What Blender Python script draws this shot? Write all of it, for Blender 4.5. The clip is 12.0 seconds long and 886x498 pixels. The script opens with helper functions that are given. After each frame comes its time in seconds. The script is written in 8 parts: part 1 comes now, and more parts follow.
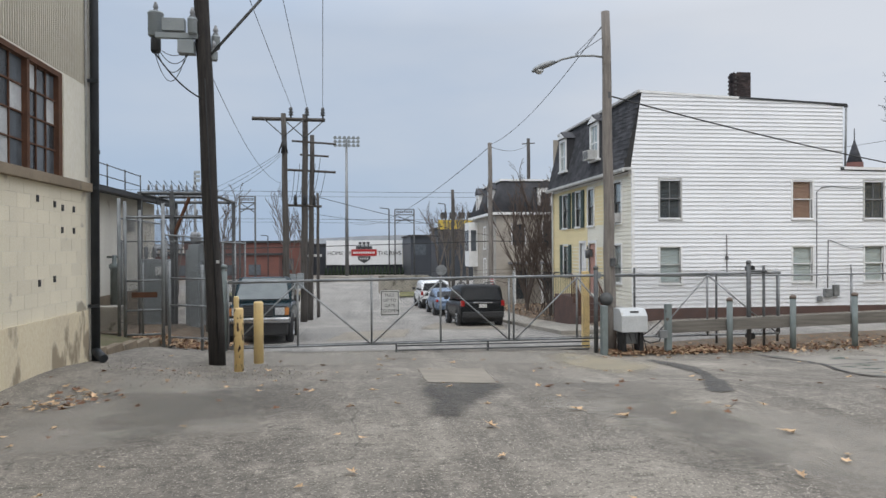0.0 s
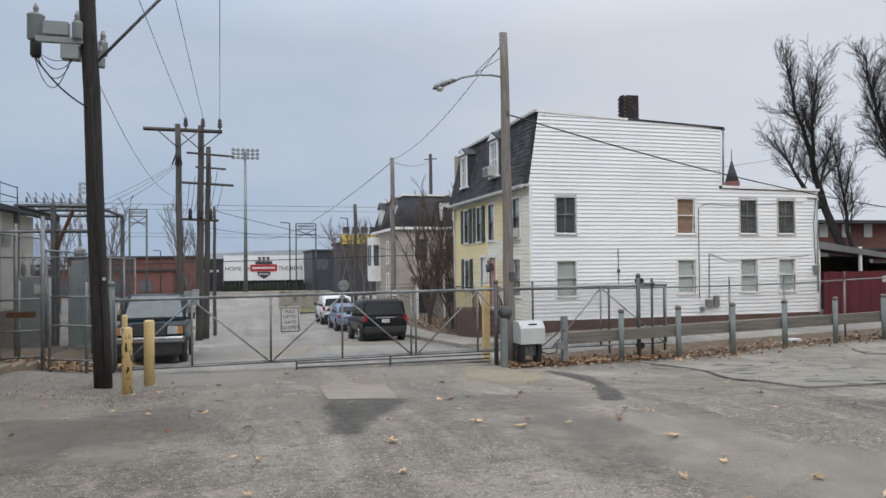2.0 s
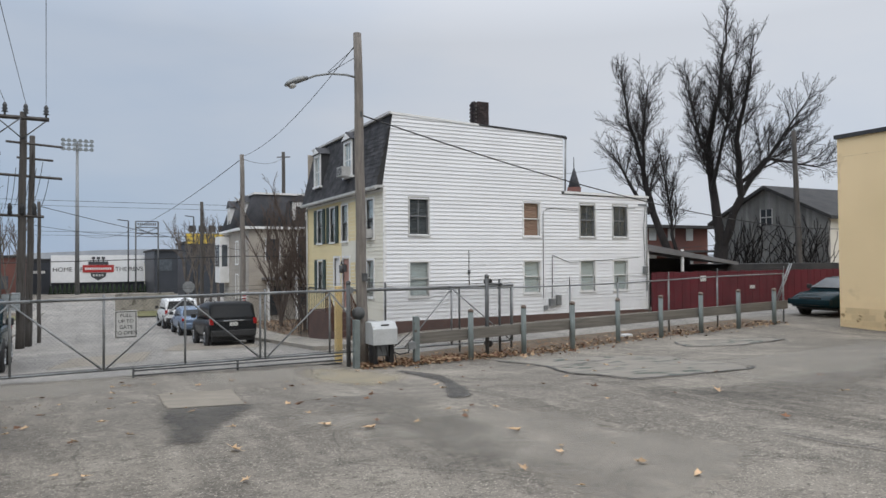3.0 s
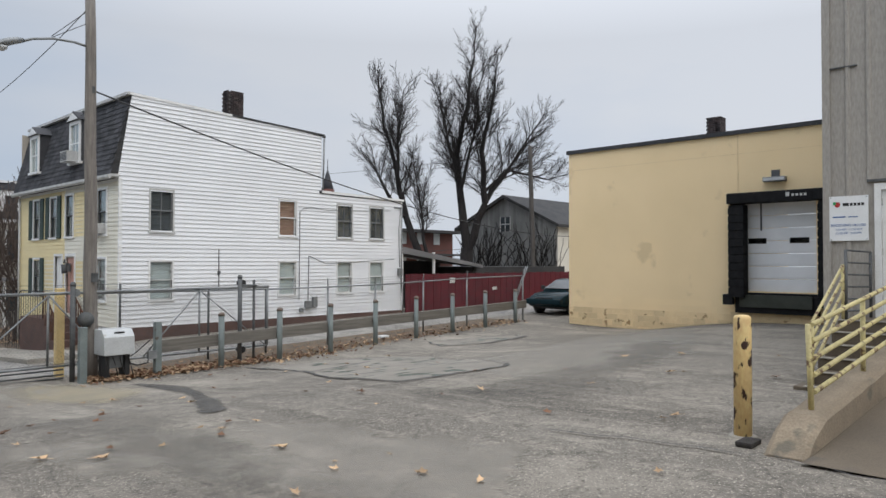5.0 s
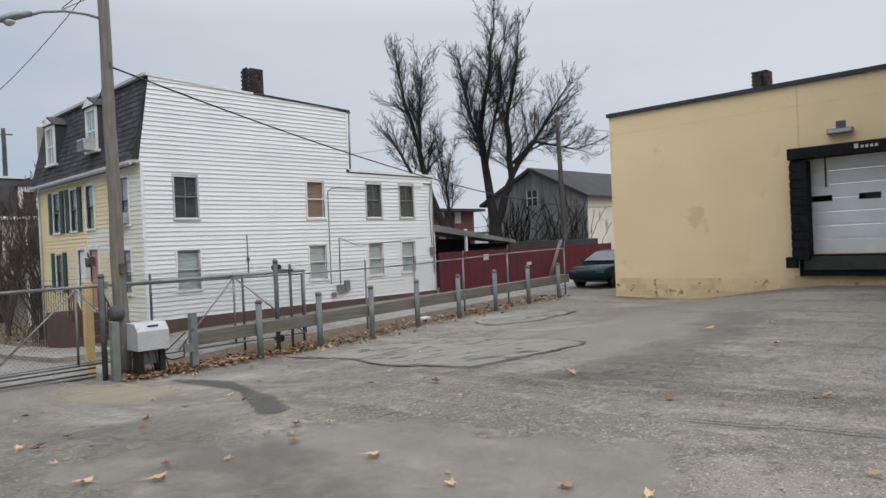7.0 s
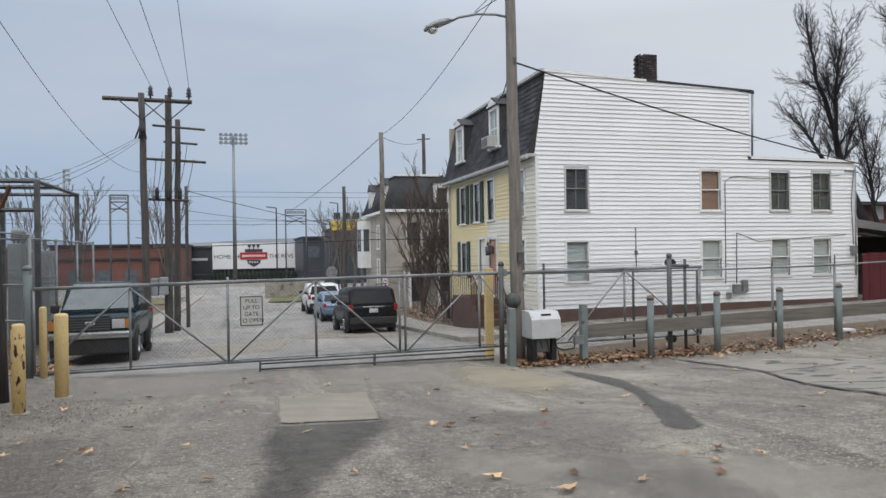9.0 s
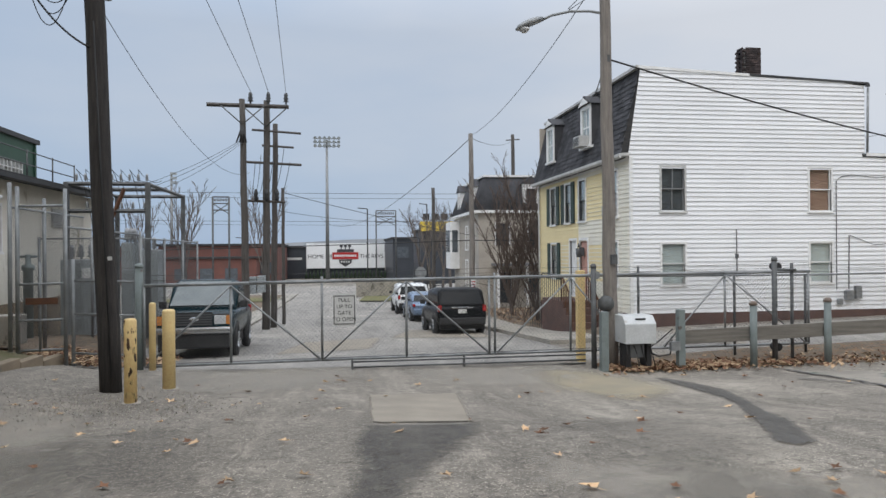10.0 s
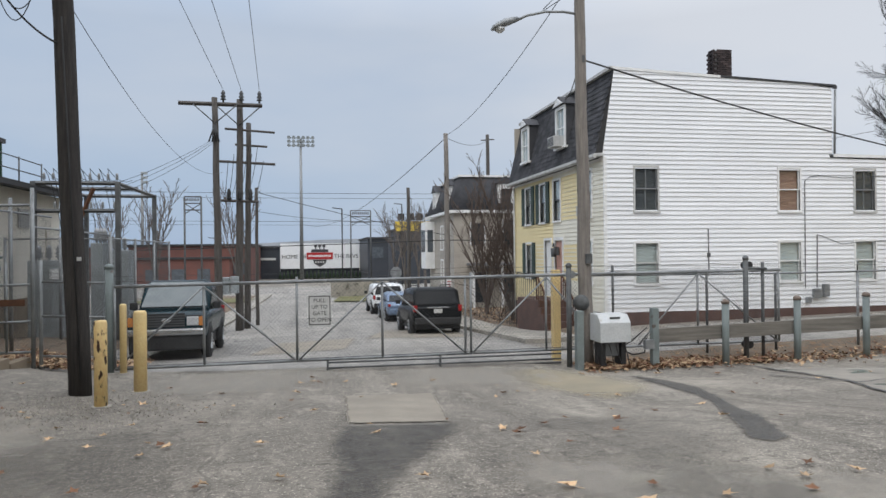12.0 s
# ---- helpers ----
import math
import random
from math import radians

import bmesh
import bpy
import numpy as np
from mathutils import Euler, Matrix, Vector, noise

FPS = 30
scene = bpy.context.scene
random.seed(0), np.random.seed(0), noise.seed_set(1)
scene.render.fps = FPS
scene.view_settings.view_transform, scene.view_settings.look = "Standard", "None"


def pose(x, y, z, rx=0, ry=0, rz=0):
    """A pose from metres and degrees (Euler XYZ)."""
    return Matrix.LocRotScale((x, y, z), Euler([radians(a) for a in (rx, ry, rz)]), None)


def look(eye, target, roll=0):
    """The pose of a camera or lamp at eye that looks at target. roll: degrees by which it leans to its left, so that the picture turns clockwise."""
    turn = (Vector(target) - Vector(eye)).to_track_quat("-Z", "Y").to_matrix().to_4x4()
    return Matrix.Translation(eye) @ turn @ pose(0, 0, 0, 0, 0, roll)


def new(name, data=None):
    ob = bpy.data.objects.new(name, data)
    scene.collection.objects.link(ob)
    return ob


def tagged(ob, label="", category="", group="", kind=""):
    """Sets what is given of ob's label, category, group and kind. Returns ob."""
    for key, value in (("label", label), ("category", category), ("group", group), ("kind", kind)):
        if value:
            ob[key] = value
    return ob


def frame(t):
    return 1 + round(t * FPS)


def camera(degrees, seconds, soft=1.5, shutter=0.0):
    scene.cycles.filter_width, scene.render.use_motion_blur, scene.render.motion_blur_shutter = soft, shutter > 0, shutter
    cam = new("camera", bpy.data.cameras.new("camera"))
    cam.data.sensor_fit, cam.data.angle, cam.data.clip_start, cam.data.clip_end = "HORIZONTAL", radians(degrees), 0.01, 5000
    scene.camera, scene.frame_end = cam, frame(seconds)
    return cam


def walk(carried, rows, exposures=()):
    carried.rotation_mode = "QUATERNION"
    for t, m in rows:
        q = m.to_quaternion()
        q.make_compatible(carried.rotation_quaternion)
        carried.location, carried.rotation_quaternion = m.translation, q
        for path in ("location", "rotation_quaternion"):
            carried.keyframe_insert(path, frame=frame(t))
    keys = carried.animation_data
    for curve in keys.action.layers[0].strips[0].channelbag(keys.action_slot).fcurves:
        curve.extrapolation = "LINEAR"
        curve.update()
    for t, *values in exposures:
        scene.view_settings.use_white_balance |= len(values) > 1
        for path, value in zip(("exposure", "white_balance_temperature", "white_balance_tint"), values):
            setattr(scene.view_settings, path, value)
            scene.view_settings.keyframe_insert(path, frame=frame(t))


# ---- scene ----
cam = camera(64.91, 12.0)
PATH = [
    (0.0, look((0.002, -0.001, 2.222), (1.255, 9.921, 2.212), -0.31)),
    (0.5, look((0.004, 0.000, 2.218), (1.342, 9.910, 2.247), -0.27)),
    (1.0, look((-0.000, -0.012, 2.222), (1.514, 9.872, 2.300), -0.30)),
    (1.5, look((0.014, -0.015, 2.222), (1.918, 9.801, 2.365), -0.47)),
    (2.0, look((0.024, -0.038, 2.229), (2.639, 9.613, 2.417), -0.57)),
    (2.5, look((0.046, -0.050, 2.218), (3.581, 9.302, 2.422), -0.59)),
    (3.0, look((0.077, -0.060, 2.236), (4.621, 8.846, 2.415), -0.47)),
    (3.5, look((0.081, -0.029, 2.223), (5.496, 8.376, 2.394), -0.16)),
    (5.5, look((0.406, 0.905, 2.179), (8.205, 7.161, 2.376), 0.03)),
    (6.0, look((0.550, 1.274, 2.153), (8.643, 7.145, 2.303), -0.32)),
    (6.5, look((0.601, 1.636, 2.118), (8.700, 7.502, 2.166), -1.24)),
    (7.0, look((0.642, 1.979, 2.072), (7.835, 8.925, 1.995), -2.51)),
    (7.5, look((0.773, 2.250, 2.043), (6.695, 10.308, 2.002), -2.43)),
    (9.5, look((0.802, 2.945, 2.032), (2.770, 12.750, 2.049), -0.60)),
    (10.0, look((0.769, 2.952, 2.038), (2.234, 12.844, 2.078), -0.49)),
    (10.5, look((0.751, 2.983, 2.039), (1.962, 12.909, 2.094), -0.51)),
    (11.0, look((0.747, 2.997, 2.044), (1.907, 12.929, 2.100), -0.58)),
    (11.5, look((0.751, 2.991, 2.036), (2.056, 12.905, 2.090), -0.68)),
    (12.0, look((0.753, 2.981, 2.033), (2.573, 12.814, 2.069), -0.62)),
]
walk(cam, PATH, [(0.0, -0.03), (1.5, -0.05), (3.0, -0.17), (6.0, -0.12), (7.5, -0.18), (9.5, -0.07), (12.0, -0.03)])

# ---- world and sun: overcast winter day ----
world = bpy.data.worlds.new("world")
scene.world = world
world.use_nodes = True
wn, wl = world.node_tree.nodes, world.node_tree.links
sky = wn.new("ShaderNodeTexSky")
sky.sky_type, sky.sun_disc = "NISHITA", False
sky.sun_elevation, sky.sun_rotation = radians(32), radians(150)
sky.air_density, sky.dust_density = 1.2, 2.0
coord = wn.new("ShaderNodeTexCoord")
stretch = wn.new("ShaderNodeMapping")
stretch.inputs["Scale"].default_value = (1.0, 1.0, 3.2)
cloud = wn.new("ShaderNodeTexNoise")
cloud.inputs["Scale"].default_value, cloud.inputs["Detail"].default_value = 1.7, 5.0
tone = wn.new("ShaderNodeValToRGB")
tone.color_ramp.elements[0].position, tone.color_ramp.elements[0].color = 0.20, (3.85, 5.15, 7.1, 1)
tone.color_ramp.elements[1].position, tone.color_ramp.elements[1].color = 0.72, (6.75, 7.1, 7.75, 1)
blend = wn.new("ShaderNodeMix")
blend.data_type = "RGBA"
blend.inputs["Factor"].default_value = 0.93
wl.new(coord.outputs["Generated"], stretch.inputs["Vector"])
wl.new(stretch.outputs["Vector"], cloud.inputs["Vector"])
veil, cover = wn.new("ShaderNodeMapRange"), wn.new("ShaderNodeMath")
veil.inputs["From Min"].default_value, veil.inputs["From Max"].default_value = -0.1, 0.85
veil.inputs["To Min"].default_value, veil.inputs["To Max"].default_value = -0.10, 0.36
cover.operation = "MULTIPLY_ADD"
cover.inputs[1].default_value = 0.72
wl.new(cloud.outputs["Fac"], cover.inputs[0])
wl.new(veil.outputs["Result"], cover.inputs[2])
crest, dome = wn.new("ShaderNodeMapRange"), wn.new("ShaderNodeMath")
crest.inputs["From Min"].default_value, crest.inputs["From Max"].default_value = 0.12, 0.60
crest.inputs["To Min"].default_value, crest.inputs["To Max"].default_value = 0.0, 0.35
dome.operation = "ADD"
wl.new(cover.outputs["Value"], dome.inputs[0])
wl.new(crest.outputs["Result"], dome.inputs[1])
wl.new(dome.outputs["Value"], tone.inputs["Fac"])
wl.new(sky.outputs["Color"], blend.inputs["A"])
height, rise, lift = wn.new("ShaderNodeSeparateXYZ"), wn.new("ShaderNodeMapRange"), wn.new("ShaderNodeMix")
rise.inputs["From Min"].default_value, rise.inputs["From Max"].default_value = 0.30, 0.95
rise.inputs["To Min"].default_value, rise.inputs["To Max"].default_value = 1.0, 3.2
lift.data_type, lift.blend_type = "RGBA", "MULTIPLY"
lift.inputs["Factor"].default_value = 1.0
wl.new(coord.outputs["Generated"], height.inputs["Vector"])
east, both = wn.new("ShaderNodeMapRange"), wn.new("ShaderNodeMath")
east.inputs["From Min"].default_value, east.inputs["From Max"].default_value = 0.15, 0.95
east.inputs["To Min"].default_value, east.inputs["To Max"].default_value = 0.96, 1.12
both.operation = "MULTIPLY"
wl.new(height.outputs["X"], east.inputs["Value"])
wl.new(height.outputs["X"], veil.inputs["Value"])
wl.new(height.outputs["Z"], crest.inputs["Value"])
wl.new(east.outputs["Result"], both.inputs[0])
wl.new(rise.outputs["Result"], both.inputs[1])
wl.new(height.outputs["Z"], rise.inputs["Value"])
wl.new(tone.outputs["Color"], lift.inputs["A"])
wl.new(both.outputs["Value"], lift.inputs["B"])
wl.new(lift.outputs["Result"], blend.inputs["B"])
wl.new(blend.outputs["Result"], wn["Background"].inputs["Color"])
wn["Background"].inputs["Strength"].default_value = 0.10
sun = new("sun", bpy.data.lights.new("sun", "SUN"))
sun.data.energy, sun.data.angle, sun.data.color = 1.25, radians(60), (1.0, 0.94, 0.86)
sun.matrix_basis = look((0, 0, 0), (0.27, 0.58, -0.66))


# ---- materials ----
def material(name, a, b=None, rough=0.8, metal=0.0, scale=3.0, fine=60.0, bump=0.2, spec=0.4, stain=None, island=0.0, stretch=(1, 1, 1), amount=1.0):
    """A surface with broad variation from a to b, fine grain, optional stains, and per-piece variation."""
    m = bpy.data.materials.new(name)
    m.use_nodes = True
    n, l = m.node_tree.nodes, m.node_tree.links
    p = n["Principled BSDF"]
    p.inputs["Roughness"].default_value, p.inputs["Metallic"].default_value = rough, metal
    p.inputs["Specular IOR Level"].default_value = spec
    b = b or tuple(c * 0.8 for c in a)
    tc, mp = n.new("ShaderNodeTexCoord"), n.new("ShaderNodeMapping")
    mp.inputs["Scale"].default_value = stretch
    l.new(tc.outputs["Object"], mp.inputs["Vector"])
    big, small = n.new("ShaderNodeTexNoise"), n.new("ShaderNodeTexNoise")
    big.inputs["Scale"].default_value, big.inputs["Detail"].default_value = scale, 6.0
    small.inputs["Scale"].default_value, small.inputs["Detail"].default_value = fine, 3.0
    l.new(mp.outputs["Vector"], big.inputs["Vector"])
    l.new(mp.outputs["Vector"], small.inputs["Vector"])
    ramp = n.new("ShaderNodeValToRGB")
    ramp.color_ramp.elements[0].position, ramp.color_ramp.elements[0].color = 0.5 - 0.18 / amount, (*a, 1)
    ramp.color_ramp.elements[1].position, ramp.color_ramp.elements[1].color = 0.5 + 0.18 / amount, (*b, 1)
    l.new(big.outputs["Fac"], ramp.inputs["Fac"])
    grain = n.new("ShaderNodeMix")
    grain.data_type, grain.blend_type = "RGBA", "OVERLAY"
    grain.inputs["Factor"].default_value = 0.35
    l.new(ramp.outputs["Color"], grain.inputs["A"])
    l.new(small.outputs["Fac"], grain.inputs["B"])
    colour = grain.outputs["Result"]
    if stain:
        rust, where = n.new("ShaderNodeTexNoise"), n.new("ShaderNodeValToRGB")
        rust.inputs["Scale"].default_value, rust.inputs["Detail"].default_value = stain[1], 8.0
        l.new(mp.outputs["Vector"], rust.inputs["Vector"])
        where.color_ramp.elements[0].position, where.color_ramp.elements[1].position = stain[2], stain[2] + 0.06
        l.new(rust.outputs["Fac"], where.inputs["Fac"])
        mix = n.new("ShaderNodeMix")
        mix.data_type = "RGBA"
        mix.inputs["B"].default_value = (*stain[0], 1)
        l.new(where.outputs["Color"], mix.inputs["Factor"])
        l.new(colour, mix.inputs["A"])
        colour = mix.outputs["Result"]
    if island:
        info, hsv, lo = n.new("ShaderNodeObjectInfo"), n.new("ShaderNodeHueSaturation"), n.new("ShaderNodeMapRange")
        lo.inputs["To Min"].default_value, lo.inputs["To Max"].default_value = 1 - island, 1 + island
        l.new(info.outputs["Random"], lo.inputs["Value"])
        l.new(lo.outputs["Result"], hsv.inputs["Value"])
        l.new(colour, hsv.inputs["Color"])
        colour = hsv.outputs["Color"]
    l.new(colour, p.inputs["Base Color"])
    if bump:
        bp = n.new("ShaderNodeBump")
        bp.inputs["Strength"].default_value, bp.inputs["Distance"].default_value = bump, 0.01
        l.new(small.outputs["Fac"], bp.inputs["Height"])
        l.new(bp.outputs["Normal"], p.inputs["Normal"])
    return m


def pane_material(name, tint=(0.92, 0.95, 0.95), clear=1.0):
    """Window glass: clear film whose gloss grows towards grazing views."""
    m = bpy.data.materials.new(name)
    m.use_nodes = True
    n, l = m.node_tree.nodes, m.node_tree.links
    n.remove(n["Principled BSDF"])
    see, gloss, mix, fr = n.new("ShaderNodeBsdfTransparent"), n.new("ShaderNodeBsdfGlossy"), n.new("ShaderNodeMixShader"), n.new("ShaderNodeLayerWeight")
    see.inputs["Color"].default_value = (*[c * clear for c in tint], 1)
    gloss.inputs["Roughness"].default_value = 0.03
    fr.inputs["Blend"].default_value = 0.5
    steep, gain = n.new("ShaderNodeMath"), n.new("ShaderNodeMath")
    steep.operation, steep.inputs[1].default_value = "POWER", 4.0
    gain.operation, gain.inputs[1].default_value, gain.inputs[2].default_value = "MULTIPLY_ADD", 0.7, 0.045
    l.new(fr.outputs["Facing"], steep.inputs[0])
    l.new(steep.outputs["Value"], gain.inputs[0])
    l.new(gain.outputs["Value"], mix.inputs["Fac"])
    l.new(see.outputs["BSDF"], mix.inputs[1])
    l.new(gloss.outputs["BSDF"], mix.inputs[2])
    l.new(mix.outputs["Shader"], n["Material Output"].inputs["Surface"])
    return m


def asphalt_material(name, dark, light, pale, tracks=True):
    """Worn asphalt: broad bleached areas, mottled stains, wheel-worn streaks, aggregate and thin cracks."""
    m = material(name, dark, light, rough=0.9, scale=0.35, fine=85.0, bump=0.6, spec=0.25)
    n, l = m.node_tree.nodes, m.node_tree.links
    p = n["Principled BSDF"]
    base = p.inputs["Base Color"].links[0].from_socket
    tc = n.new("ShaderNodeTexCoord")

    def over(colour, under, scale, lo, hi, squash=(1, 1, 1), strength=1.0, detail=9.0, turn=0.0):
        mp, tex, rp, mul, mix = n.new("ShaderNodeMapping"), n.new("ShaderNodeTexNoise"), n.new("ShaderNodeValToRGB"), n.new("ShaderNodeMath"), n.new("ShaderNodeMix")
        mp.inputs["Scale"].default_value, mp.inputs["Rotation"].default_value = squash, (0, 0, turn)
        tex.inputs["Scale"].default_value, tex.inputs["Detail"].default_value = scale, detail
        tex.inputs["Roughness"].default_value = 0.62
        rp.color_ramp.elements[0].position, rp.color_ramp.elements[1].position = lo, hi
        mul.operation, mul.inputs[1].default_value = "MULTIPLY", strength
        mix.data_type = "RGBA"
        mix.inputs["B"].default_value = (*colour, 1)
        l.new(tc.outputs["Object"], mp.inputs["Vector"])
        l.new(mp.outputs["Vector"], tex.inputs["Vector"])
        l.new(tex.outputs["Fac"], rp.inputs["Fac"])
        l.new(rp.outputs["Color"], mul.inputs[0])
        l.new(mul.outputs["Value"], mix.inputs["Factor"])
        l.new(under, mix.inputs["A"])
        return mix.outputs["Result"]

    base = over(pale, base, 0.22, 0.50, 0.66, strength=0.75)
    if tracks:
        base = over(pale, base, 0.5, 0.52, 0.70, squash=(1.6, 0.16, 1), strength=0.7, turn=0.9)
        base = over(tuple(c * 0.62 for c in dark), base, 0.6, 0.52, 0.68, squash=(1.7, 0.16, 1), strength=0.65, turn=0.75)
    base = over(tuple(c * 0.55 for c in dark), base, 1.3, 0.60, 0.75, strength=0.5)
    base = over(pale, base, 2.6, 0.54, 0.66, strength=0.45, squash=(1.4, 0.6, 1), turn=0.9)
    base = over(tuple(c * 0.5 for c in dark), base, 3.7, 0.57, 0.66, strength=0.5, squash=(0.6, 1.5, 1), turn=-0.5)
    base = over(pale, base, 17.0, 0.53, 0.64, strength=0.55, detail=6.0)
    base = over(tuple(c * 0.5 for c in dark), base, 9.0, 0.55, 0.66, strength=0.5, detail=8.0)
    base = over(tuple(c * 0.25 for c in dark), base, 34.0, 0.58, 0.64, strength=0.65, detail=3.0)
    base = over(tuple(min(0.7, c * 1.6) for c in pale), base, 46.0, 0.59, 0.64, strength=0.65, detail=3.0)
    crack, warp, wmix = n.new("ShaderNodeTexVoronoi"), n.new("ShaderNodeTexNoise"), n.new("ShaderNodeMix")
    warp.inputs["Scale"].default_value = 1.1
    wmix.data_type = "RGBA"
    wmix.inputs["Factor"].default_value = 0.30
    l.new(tc.outputs["Object"], wmix.inputs["A"])
    l.new(tc.outputs["Object"], warp.inputs["Vector"])
    l.new(warp.outputs["Color"], wmix.inputs["B"])
    crack.feature = "DISTANCE_TO_EDGE"
    crack.inputs["Scale"].default_value = 0.42
    l.new(wmix.outputs["Result"], crack.inputs["Vector"])
    less, cm = n.new("ShaderNodeMath"), n.new("ShaderNodeMix")
    less.operation, less.inputs[1].default_value = "LESS_THAN", 0.0035
    cm.data_type = "RGBA"
    cm.inputs["B"].default_value = (0.02, 0.02, 0.018, 1)
    half = n.new("ShaderNodeMath")
    half.operation, half.inputs[1].default_value = "MULTIPLY", 0.25
    l.new(crack.outputs["Distance"], less.inputs[0])
    l.new(less.outputs["Value"], half.inputs[0])
    l.new(half.outputs["Value"], cm.inputs["Factor"])
    l.new(base, cm.inputs["A"])
    l.new(cm.outputs["Result"], p.inputs["Base Color"])
    return m


def shingle_material(name, a, b):
    m = material(name, a, b, rough=0.9, scale=2.0, fine=40, bump=0.4)
    return m


def faded(m, reach, strength, ragged=0.5, scale=3.0):
    """Lets a stain thin out raggedly towards its own outline."""
    n, l = m.node_tree.nodes, m.node_tree.links
    out, body = n["Material Output"], n["Principled BSDF"]
    at, tc, tex = n.new("ShaderNodeAttribute"), n.new("ShaderNodeTexCoord"), n.new("ShaderNodeTexNoise")
    at.attribute_name = "edge"
    tex.inputs["Scale"].default_value, tex.inputs["Detail"].default_value = scale, 9.0
    tex.inputs["Roughness"].default_value = 0.7
    near, add, rng_ = n.new("ShaderNodeMapRange"), n.new("ShaderNodeMath"), n.new("ShaderNodeMapRange")
    near.inputs["From Max"].default_value = reach
    add.operation = "MULTIPLY_ADD"
    add.inputs[1].default_value = ragged * 2.2
    rng_.inputs["From Min"].default_value, rng_.inputs["From Max"].default_value = ragged * 1.1 + 0.12, ragged * 1.1 + 0.62
    rng_.inputs["To Max"].default_value = strength
    see, mix = n.new("ShaderNodeBsdfTransparent"), n.new("ShaderNodeMixShader")
    l.new(tc.outputs["Object"], tex.inputs["Vector"])
    l.new(at.outputs["Fac"], near.inputs["Value"])
    l.new(tex.outputs["Fac"], add.inputs[0])
    l.new(near.outputs["Result"], add.inputs[2])
    l.new(add.outputs["Value"], rng_.inputs["Value"])
    l.new(rng_.outputs["Result"], mix.inputs["Fac"])
    l.new(see.outputs["BSDF"], mix.inputs[1])
    l.new(body.outputs["BSDF"], mix.inputs[2])
    l.new(mix.outputs["Shader"], out.inputs["Surface"])
    return m


STAIN = faded(material("oily_stain", (0.055, 0.053, 0.052), (0.085, 0.082, 0.078), rough=0.85, scale=1.2, fine=90, bump=0.4), 0.32, 0.50, 0.5, 3.0)
STREAK = faded(material("damp_stain", (0.07, 0.066, 0.062), (0.10, 0.095, 0.088), rough=0.8, scale=1.2, fine=90, bump=0.4), 0.12, 0.66, 0.4, 4.0)
SLAB = faded(material("pale_slab", (0.40, 0.365, 0.315), (0.29, 0.265, 0.228), rough=0.9, scale=0.9, fine=60, bump=0.5, stain=((0.13, 0.155, 0.13), 2.0, 0.56)), 0.10, 0.62, 0.4, 3.0)
FAINT = faded(material("faint_stain", (0.07, 0.066, 0.06), (0.10, 0.094, 0.085), rough=0.85, scale=1.2, fine=90, bump=0.4), 1.1, 0.24, 0.75, 1.6)
BLEACH = faded(material("bleached_asphalt", (0.41, 0.375, 0.32), (0.31, 0.285, 0.245), rough=0.9, scale=1.5, fine=90, bump=0.4), 0.9, 0.42, 0.65, 2.0)
OCHRE = faded(material("sandy_asphalt", (0.42, 0.36, 0.25), (0.34, 0.30, 0.22), rough=0.9, scale=1.5, fine=90, bump=0.4), 0.9, 0.55, 0.65, 2.0)
REPAIR = faded(material("pale_repair", (0.33, 0.29, 0.235), (0.25, 0.222, 0.182), rough=0.9, scale=1.5, fine=90, bump=0.4), 0.12, 0.9, 0.35, 5.0)
ASPHALT = asphalt_material("worn_asphalt", (0.136, 0.122, 0.104), (0.213, 0.193, 0.164), (0.37, 0.332, 0.278))
STREET = asphalt_material("street_asphalt", (0.20, 0.19, 0.178), (0.26, 0.246, 0.226), (0.39, 0.363, 0.32))
FRESH = material("fresh_asphalt", (0.055, 0.055, 0.056), (0.085, 0.083, 0.08), rough=0.85, scale=1.2, fine=90, bump=0.5)
PATCH = material("pale_patch", (0.35, 0.325, 0.28), (0.26, 0.245, 0.215), rough=0.9, scale=1.5, fine=90, bump=0.4)
CONCRETE = material("concrete", (0.36, 0.33, 0.28), (0.24, 0.225, 0.20), rough=0.9, scale=1.6, fine=50, bump=0.4, stain=((0.13, 0.12, 0.10), 2.2, 0.60))
RAMP = material("stained_concrete", (0.16, 0.128, 0.092), (0.11, 0.09, 0.068), rough=0.85, scale=0.8, fine=60, bump=0.35, stain=((0.10, 0.085, 0.07), 1.0, 0.60))
KERB = material("kerb_concrete", (0.28, 0.225, 0.16), (0.20, 0.16, 0.115), rough=0.9, scale=2.0, fine=45, bump=0.7, stain=((0.15, 0.13, 0.10), 3.0, 0.62))
DIRT = material("leafy_dirt", (0.11, 0.085, 0.06), (0.17, 0.135, 0.10), rough=1.0, scale=2.5, fine=40, bump=1.0, stain=((0.20, 0.11, 0.055), 9, 0.56))
GRASS = material("winter_grass", (0.11, 0.12, 0.045), (0.17, 0.15, 0.07), rough=1.0, scale=1.5, fine=50, bump=1.0)
WHITE_SIDING = material("white_siding", (0.80, 0.81, 0.82), (0.74, 0.75, 0.76), rough=0.55, scale=0.8, fine=25, bump=0.05, island=0.03, amount=0.7)
CREAM_SIDING = material("cream_siding", (0.80, 0.77, 0.66), (0.73, 0.70, 0.60), rough=0.6, scale=0.8, fine=25, bump=0.05, island=0.03)
YELLOW_SIDING = material("yellow_siding", (0.80, 0.68, 0.39), (0.74, 0.62, 0.35), rough=0.6, scale=0.8, fine=25, bump=0.05, island=0.03)
